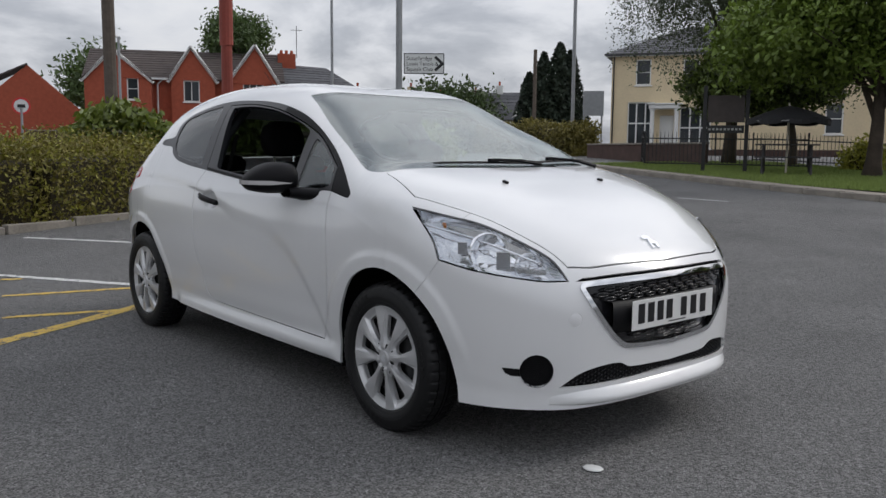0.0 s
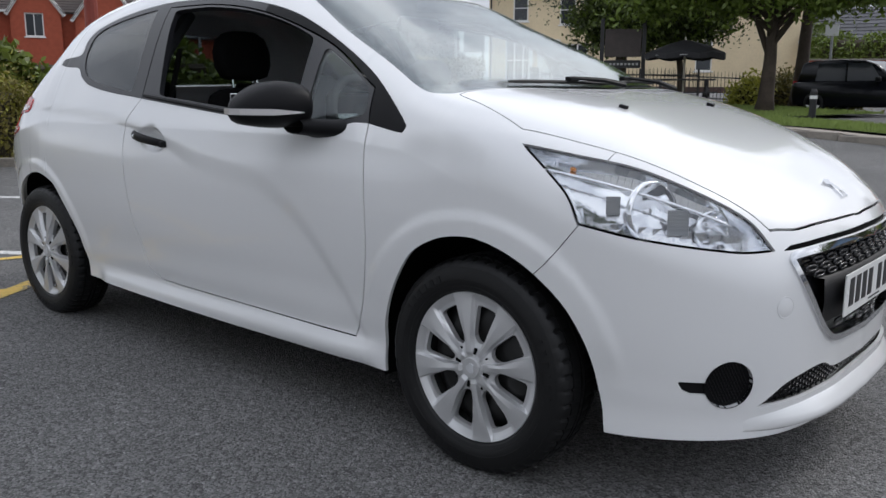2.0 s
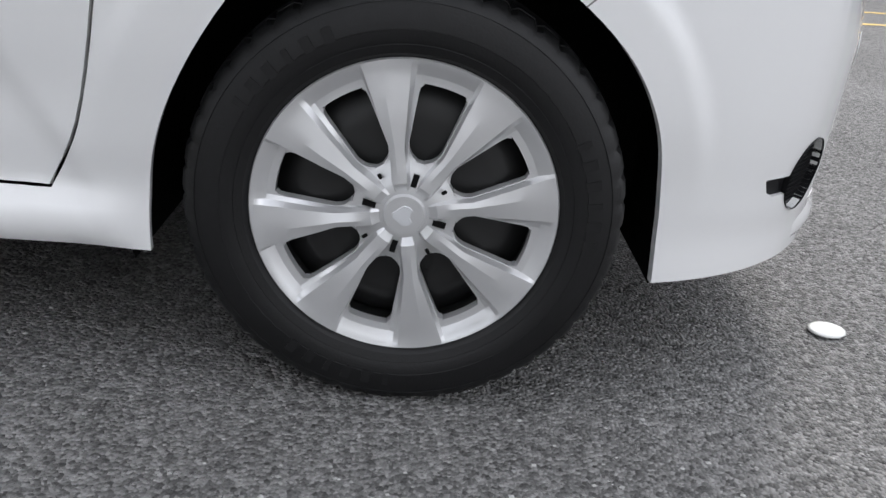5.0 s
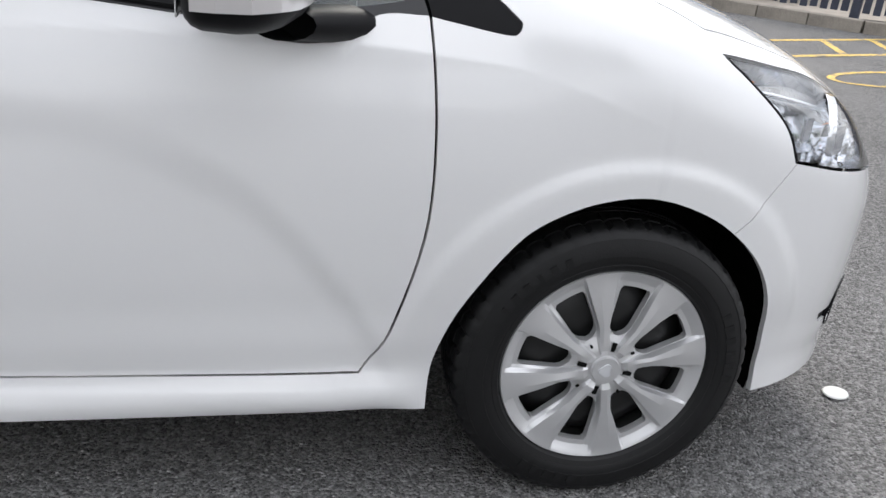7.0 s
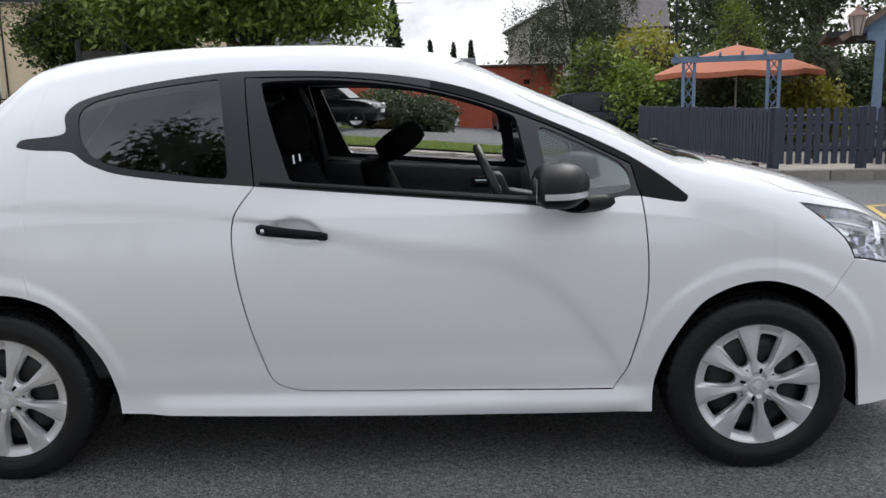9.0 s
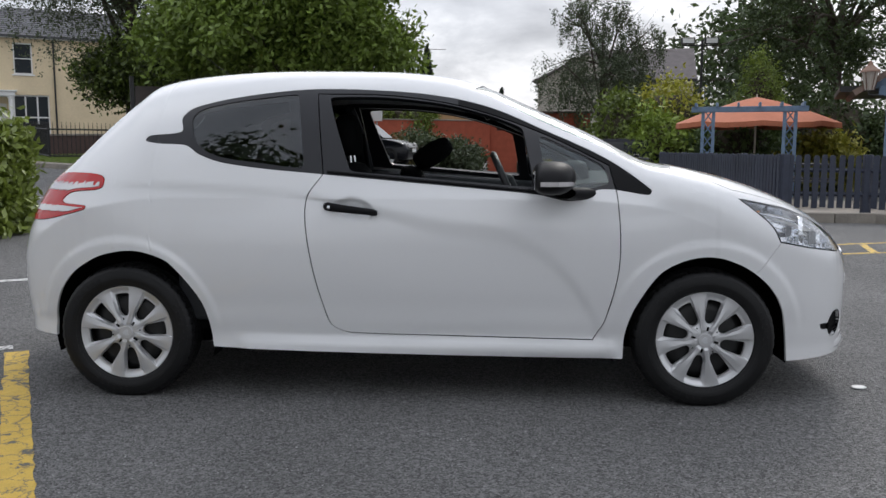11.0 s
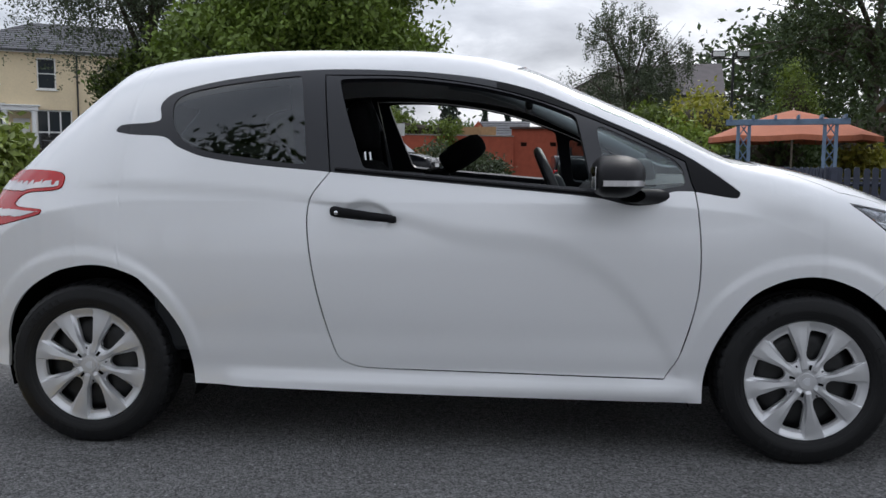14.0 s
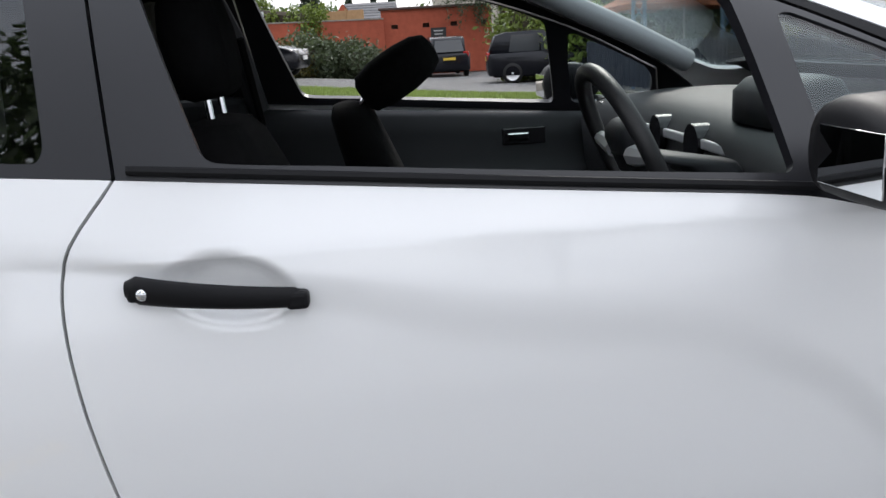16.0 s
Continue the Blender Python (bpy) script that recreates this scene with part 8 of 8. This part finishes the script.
for k in range(6):
    part("rafter", box_bm(0.10 + 0.475 * k, 0, 2.15, 0.05, 0.75, 0.09, None, 0.008), BLUE_WOOD, pergola)
parasol(7.55, 18.8, rise(7.55, 18.8), 2.52, 2.15, 0.72, CANVAS, "large open terracotta parasol in the garden", rz=10)
for k, (x, y, rz) in enumerate(((6.4, 12.6, -20), (8.4, 11.2, 15), (6.6, 15.2, -10), (9.6, 13.2, 30))):
    t = picnic_table(x, y, rz, WOOD_GREY, "dark wooden picnic table in the fenced garden", "garden tables")
strip("garden_paving", [(5.0, 12.8), (12.0, 10.2)], 5.0, PAVE, "pale paved garden floor behind the fence", 0.02)
for k, (x, y) in enumerate(((8.9, 12.4), (9.5, 12.0))):
    c = thing("closed_parasol", x, y, rise(x, y), 0, "closed black parasol tied to its pole", "parasol")
    part("pole", tube_bm([(0, 0, 0), (0, 0, 2.1)], 0.022, 8), PALE_POLE, c)
    part("folded_canopy", tube_bm([(0, 0, 0.75), (0, 0, 0.95), (0, 0, 1.4), (0, 0, 1.95), (0, 0, 2.08)], [0.12, 0.17, 0.13, 0.07, 0.03], 9), CANVAS_BLACK, c)
# the timber porch of the eating house with its lantern
lodge = thing("timber_lodge", 8.8, 13.9, rise(8.8, 13.9), -20.0, "low cream lodge with blue timber porch and tiled gable", "building")
part("wall", box_bm(3.5, 3.0, 1.3, 5.4, 4.0, 2.6), RENDER_CREAM, lodge)
add_window(lodge, 1.4, 0.9, 2.4, 2.1, bars=(1, 1), deep=0.95)
part("porch_post", box_bm(0.0, 0, 1.15, 0.17, 0.17, 2.3, None, 0.01), BLUE_WOOD, lodge, "blue timber post")
part("porch_post", box_bm(2.6, 0, 1.15, 0.17, 0.17, 2.3, None, 0.01), BLUE_WOOD, lodge)
part("porch_beam", box_bm(1.3, 0, 2.36, 3.1, 0.16, 0.2, None, 0.01), BLUE_WOOD, lodge)
bm = bmesh.new()
f0 = [bm.verts.new(p) for p in ((-0.5, -0.04, 2.42), (3.1, -0.04, 2.42), (1.3, -0.04, 3.55))]
f1 = [bm.verts.new((v.co.x, 0.04, v.co.z)) for v in f0]
bm.faces.new(f0)
bm.faces.new(f1[::-1])
for i in range(3):
    bm.faces.new((f0[i - 1], f0[i], f1[i], f1[i - 1]))
part("porch_gable", bm, BLUE_WOOD, lodge)
TILE_PINK = material("mottled_brown_tiles", (0.24, 0.17, 0.135), 0.85, noise_scale=6, noise_mix=0.5, bump=0.5, bump_scale=20)
roof_slope("porch_roof", (-0.75, -0.25, 2.35), (-0.75, 3.0, 2.35), (1.3, 3.0, 3.72), (1.3, -0.25, 3.72), TILE_PINK, lodge, courses=8)
roof_slope("porch_roof", (3.35, 3.0, 2.35), (3.35, -0.25, 2.35), (1.3, -0.25, 3.72), (1.3, 3.0, 3.72), TILE_PINK, lodge, courses=8)
part("eaves", box_bm(0.2, 1.6, 2.42, 2.4, 3.2, 0.12), BLACK_IRON, lodge)
lantern = new("lantern")
lantern.parent = lodge
lantern.matrix_basis = pose(-0.45, -0.25, 2.28) @ Matrix.Scale(0.74, 4)
LANTERN_METAL = material("copper_brown_lantern", (0.20, 0.12, 0.085), 0.4, metal=0.5)
part("roof_cone", tube_bm([(0, 0, 0.62), (0, 0, 0.66), (0, 0, 0.80), (0, 0, 0.94)], [0.30, 0.28, 0.10, 0.02], 6), LANTERN_METAL, lantern)
part("pane_body", tube_bm([(0, 0, 0.12), (0, 0, 0.62)], [0.13, 0.24], 6), material("lantern_glass", (0.45, 0.40, 0.35), 0.15), lantern, "cloudy lantern glass")
for k in range(6):
    a = 2 * math.pi * k / 6
    part("lantern_bar", tube_bm([(0.13 * math.cos(a), 0.13 * math.sin(a), 0.12), (0.25 * math.cos(a), 0.25 * math.sin(a), 0.62)], 0.012, 4), LANTERN_METAL, lantern)
part("bracket", tube_bm([(0, 0, 0.12), (0, 0, 0.0), (0.4, 0.2, -0.02)], 0.02, 6), BLACK_IRON, lantern)
mast = pole("floodlight_mast", 8.2, 27.5, 5.2, 0.05, BLACK_IRON, "black mast with two floodlights", "lamp post")
for dx in (-0.55, 0.3):
    part("floodlight", box_bm(dx, -0.1, 5.15, 0.5, 0.14, 0.24, pose(0, 0, 0), 0.02), BLACK_IRON, mast, "black floodlight")
    part("floodlight_glass", box_bm(dx, -0.18, 5.15, 0.4, 0.02, 0.16), SIGN_WHITE, mast)
part("cross_arm", box_bm(-0.1, 0, 5.0, 1.3, 0.05, 0.05), BLACK_IRON, mast)
# the grey-roofed house behind the birch
back_house = thing("rendered_house", 3.3, 46.0, 1.2 - fall(3.3, 46.0), -9.0, "pale rendered house with a grey-brown roof", "house")
RENDER_GREY = material("pale_grey_render", (0.50, 0.46, 0.40), 0.9, noise_scale=1, noise_mix=0.15)
ROOF_GREY = material("grey_brown_roof", (0.155, 0.135, 0.135), 0.85, noise_scale=3, noise_mix=0.3)
wall_with_holes("wall", 8.8, 4.0, [], RENDER_GREY, back_house)
roof_slope("roof", (2.6, -0.3, 4.0), (9.0, -0.3, 4.0), (9.0, 3.0, 6.1), (2.6, 3.0, 6.1), ROOF_GREY, back_house)
roof_slope("roof", (-0.3, -0.4, 4.05), (2.8, -0.4, 5.6), (2.8, 4.0, 5.6), (-0.3, 4.0, 4.05), ROOF_GREY, back_house)
bm = bmesh.new()
f0 = [bm.verts.new(p) for p in ((0, 0.0, 3.98), (5.6, 0.0, 3.98), (2.8, 0.0, 5.55))]
f1 = [bm.verts.new((v.co.x, 0.25, v.co.z)) for v in f0]
bm.faces.new(f0)
bm.faces.new(f1[::-1])
for i in range(3):
    bm.faces.new((f0[i - 1], f0[i], f1[i], f1[i - 1]))
part("gable", bm, RENDER_GREY, back_house)
part("gutter", box_bm(5.8, -0.34, 3.98, 6.4, 0.12, 0.14), BLACK_IRON, back_house)
# the low red building seen through the car's windows
red = thing("brick_outbuilding", 0.35, 38.0, 0.06 - fall(0.35, 38.0), 0.0, "low flat-roofed red brick outbuilding with a dark sign", "building")
wall_with_holes("wall", 5.1, 2.95, [(0.45, 2.1, 0.75, 2.3), (1.9, 2.1, 2.2, 2.3), (3.2, 2.1, 3.5, 2.3), (4.6, 2.1, 4.9, 2.3)], BRICK, red)
part("back_fill", box_bm(2.55, 2.0, 1.45, 4.9, 3.4, 2.9), BRICK_DARK, red)
part("roof_edge", box_bm(2.55, 0.1, 3.0, 5.3, 0.5, 0.1, None, 0.01), BRICK_DARK, red)
sp = part("sign_board", box_bm(2.6, -0.04, 1.75, 0.72, 0.04, 0.62, None, 0.01), BLACK_IRON, red, "black sign with pale lines")
for k in range(3):
    part("sign_line", box_bm(2.6, -0.065, 1.92 - 0.15 * k, 0.44 - 0.06 * k, 0.006, 0.05), CHIP, sp)
far_red = thing("brick_house", -3.2, 60.0, 0.2 - fall(-3.2, 60.0), 0.0, "red brick house with an arched white window", "house")
wall_with_holes("wall", 2.2, 3.0, [(0.75, 2.1, 1.45, 2.95)], BRICK, far_red, gables=[(0.0, 2.2, 1.1, 4.5)])
add_window(far_red, 0.75, 2.1, 1.45, 2.95)
roof_slope("roof", (2.2, -0.1, 3.0), (5.0, -0.1, 3.0), (5.0, 3.0, 4.6), (1.1, 3.0, 4.6), SLATE, far_red, courses=8)
small = thing("small_sign", -4.2, 30.2, rise(-4.2, 30.2), 0, "small white sign on a post", "sign")
part("post", tube_bm([(0, 0, 0), (0, 0, 1.9)], 0.03, 6), STEEL_POST, small)
part("board", box_bm(0, -0.04, 2.0, 0.45, 0.02, 0.5), SIGN_WHITE, small)


# ---- parked cars ----
def parked_car(x, y, rz, paint, length, height, label, rear=False):
    z0 = rise(x, y)
    c = thing("parked_car", x, y, z0, rz, label, "car", "parked cars")
    L, H, W = length, height, 0.84
    waist = H * 0.60
    low = [(-0.5 * L, 0.36), (-0.5 * L, waist * 0.82), (-0.485 * L, waist * 0.98), (0.18 * L, waist), (0.36 * L, waist * 0.93), (0.47 * L, waist * 0.78), (0.5 * L, waist * 0.55), (0.495 * L, 0.30), (0.47 * L, 0.22), (-0.48 * L, 0.24)]
    up = [(-0.485 * L, waist * 0.97), (-0.44 * L, H * 0.93), (-0.36 * L, H * 0.985), (-0.12 * L, H), (0.04 * L, H * 0.975), (0.12 * L, H * 0.9), (0.27 * L, waist * 0.985)]

    def loft(profile, half, inset):
        bm = bmesh.new()
        rows = []
        for y2, k in ((-half, 1 - inset), (-half * 0.97, 1 - inset * 0.35), (-half * 0.8, 1), (half * 0.8, 1), (half * 0.97, 1 - inset * 0.35), (half, 1 - inset)):
            cx = sum(p[0] for p in profile) / len(profile)
            cz = sum(p[1] for p in profile) / len(profile)
            rows.append([bm.verts.new((cx + (px - cx) * k, y2, cz + (pz - cz) * k)) for px, pz in profile])
        n = len(profile)
        for r0, r1 in zip(rows, rows[1:]):
            for i in range(n):
                bm.faces.new((r0[i - 1], r0[i], r1[i], r1[i - 1]))
        bm.faces.new(rows[0])
        bm.faces.new(rows[-1][::-1])
        return bm

    part("body", loft(rounded_profile(low), W, 0.05), paint, c, "", True)
    bm = loft(up, W * 0.80, 0.06)
    part("cabin", bm, paint, c, "", True)
    # glass: side panes, screens
    for s in (1, -1):
        y2 = s * W * 0.805
        for a, b in ((-0.33, -0.10), (-0.085, 0.10)):
            xs = [a * L, b * L]
            z1 = waist * 1.02
            zt = H * 0.93
            pts = [(xs[0], z1), (xs[1] + (0.07 * L if b > 0 else 0), z1), (xs[1] - (0.02 * L if b > 0 else 0), zt), (xs[0] + (0.02 * L if a < -0.3 else 0), zt)]
            bm = bmesh.new()
            v0, v1 = [bm.verts.new((p, y2, q)) for p, q in pts], [bm.verts.new((p, y2 - s * 0.02, q)) for p, q in pts]
            bm.faces.new(v0)
            bm.faces.new(v1[::-1])
            for i in range(4):
                bm.faces.new((v0[i - 1], v0[i], v1[i], v1[i - 1]))
            part("side_window", bm, PANE, c, "dark side window")
    for (xa, za), (xb, zb), nm in (((0.255 * L, waist * 1.03), (0.125 * L, H * 0.885), "windscreen"), ((-0.487 * L, waist * 1.03), (-0.447 * L, H * 0.90), "rear_window")):
        o = 0.012 if nm == "windscreen" else -0.012
        bm = bmesh.new()
        v = [bm.verts.new(p) for p in ((xa + o, -0.6, za), (xa + o, 0.6, za), (xb + o, 0.52, zb), (xb + o, -0.52, zb))]
        g = [bm.verts.new(p.co - Vector((o * 2, 0, 0.01))) for p in v]
        bm.faces.new(v)
        bm.faces.new(g[::-1])
        for i in range(4):
            bm.faces.new((v[i - 1], v[i], g[i], g[i - 1]))
        part(nm, bm, PANE, c)
    for xw in (-0.31 * L, 0.325 * L):
        for s in (1, -1):
            w = new("wheel")
            w.parent = c
            w.matrix_basis = pose(xw, s * (W - 0.09), 0.30, 0, 0, 0 if s < 0 else 180)
            lathe("tyre", [(0.09, 0.19), (0.09, 0.27), (0.06, 0.30), (-0.06, 0.30), (-0.095, 0.275), (-0.095, 0.20)], RUBBER, w, 28)
            lathe("rim", [(-0.085, 0.205), (-0.07, 0.19), (-0.085, 0.06), (-0.095, 0.0)], SILVER, w, 20)
    for s in (1, -1):
        part("headlight", box_bm(0.468 * L, s * 0.60, waist * 0.76, 0.12, 0.30, 0.14, None, 0.04), CLEAR_LENS_SOLID, c, "clear headlight")
        part("tail_light", box_bm(-0.487 * L, s * 0.68, waist * 0.88, 0.06, 0.20, 0.26, None, 0.02), RED_LENS, c, "red tail light")
        part("door_mirror", box_bm(0.17 * L, s * (W + 0.06), waist * 1.06, 0.12, 0.16, 0.12, None, 0.03), TRIM, c)
    part("front_plate", box_bm(0.502 * L, 0, 0.50, 0.01, 0.5, 0.11), PLATE, c)
    part("rear_plate", box_bm(-0.505 * L, 0, 0.72, 0.01, 0.5, 0.11), material("yellow_plate", (0.65, 0.45, 0.05), 0.5), c)
    part("underside", box_bm(0, 0, 0.26, L * 0.9, W * 1.7, 0.12), VOID, c)
    return c


def rounded_profile(pts):
    return [(p.x, p.y) for p in rounded(pts, 3)]


BLACK_CAR = material("black_car_paint", (0.006, 0.0065, 0.010), 0.25, spec=0.25, coat=0.15)
GREY_CAR = material("grey_car_paint", (0.07, 0.075, 0.085), 0.25, metal=0.4, coat=0.9)
ORANGE_CAR = material("orange_car_paint", (0.45, 0.16, 0.02), 0.3, coat=0.9)
SILVER_CAR = material("silver_car_paint", (0.40, 0.42, 0.44), 0.25, metal=0.6, coat=0.9)
parked_car(-3.7, 22.3, -8, BLACK_CAR, 3.5, 1.45, "small black hatchback parked near the inn")
parked_car(2.8, 34.0, 92, BLACK_CAR, 4.2, 1.60, "black car parked tail outwards by the outbuilding")
parked_car(5.0, 22.6, -6, BLACK_CAR, 3.7, 1.45, "black hatchback parked behind the picket fence")
parked_car(6.6, 26.0, -4, ORANGE_CAR, 4.2, 1.55, "orange car parked behind the fence")
parked_car(7.0, 28.4, -4, SILVER_CAR, 4.3, 1.60, "silver car parked by the shrubs")
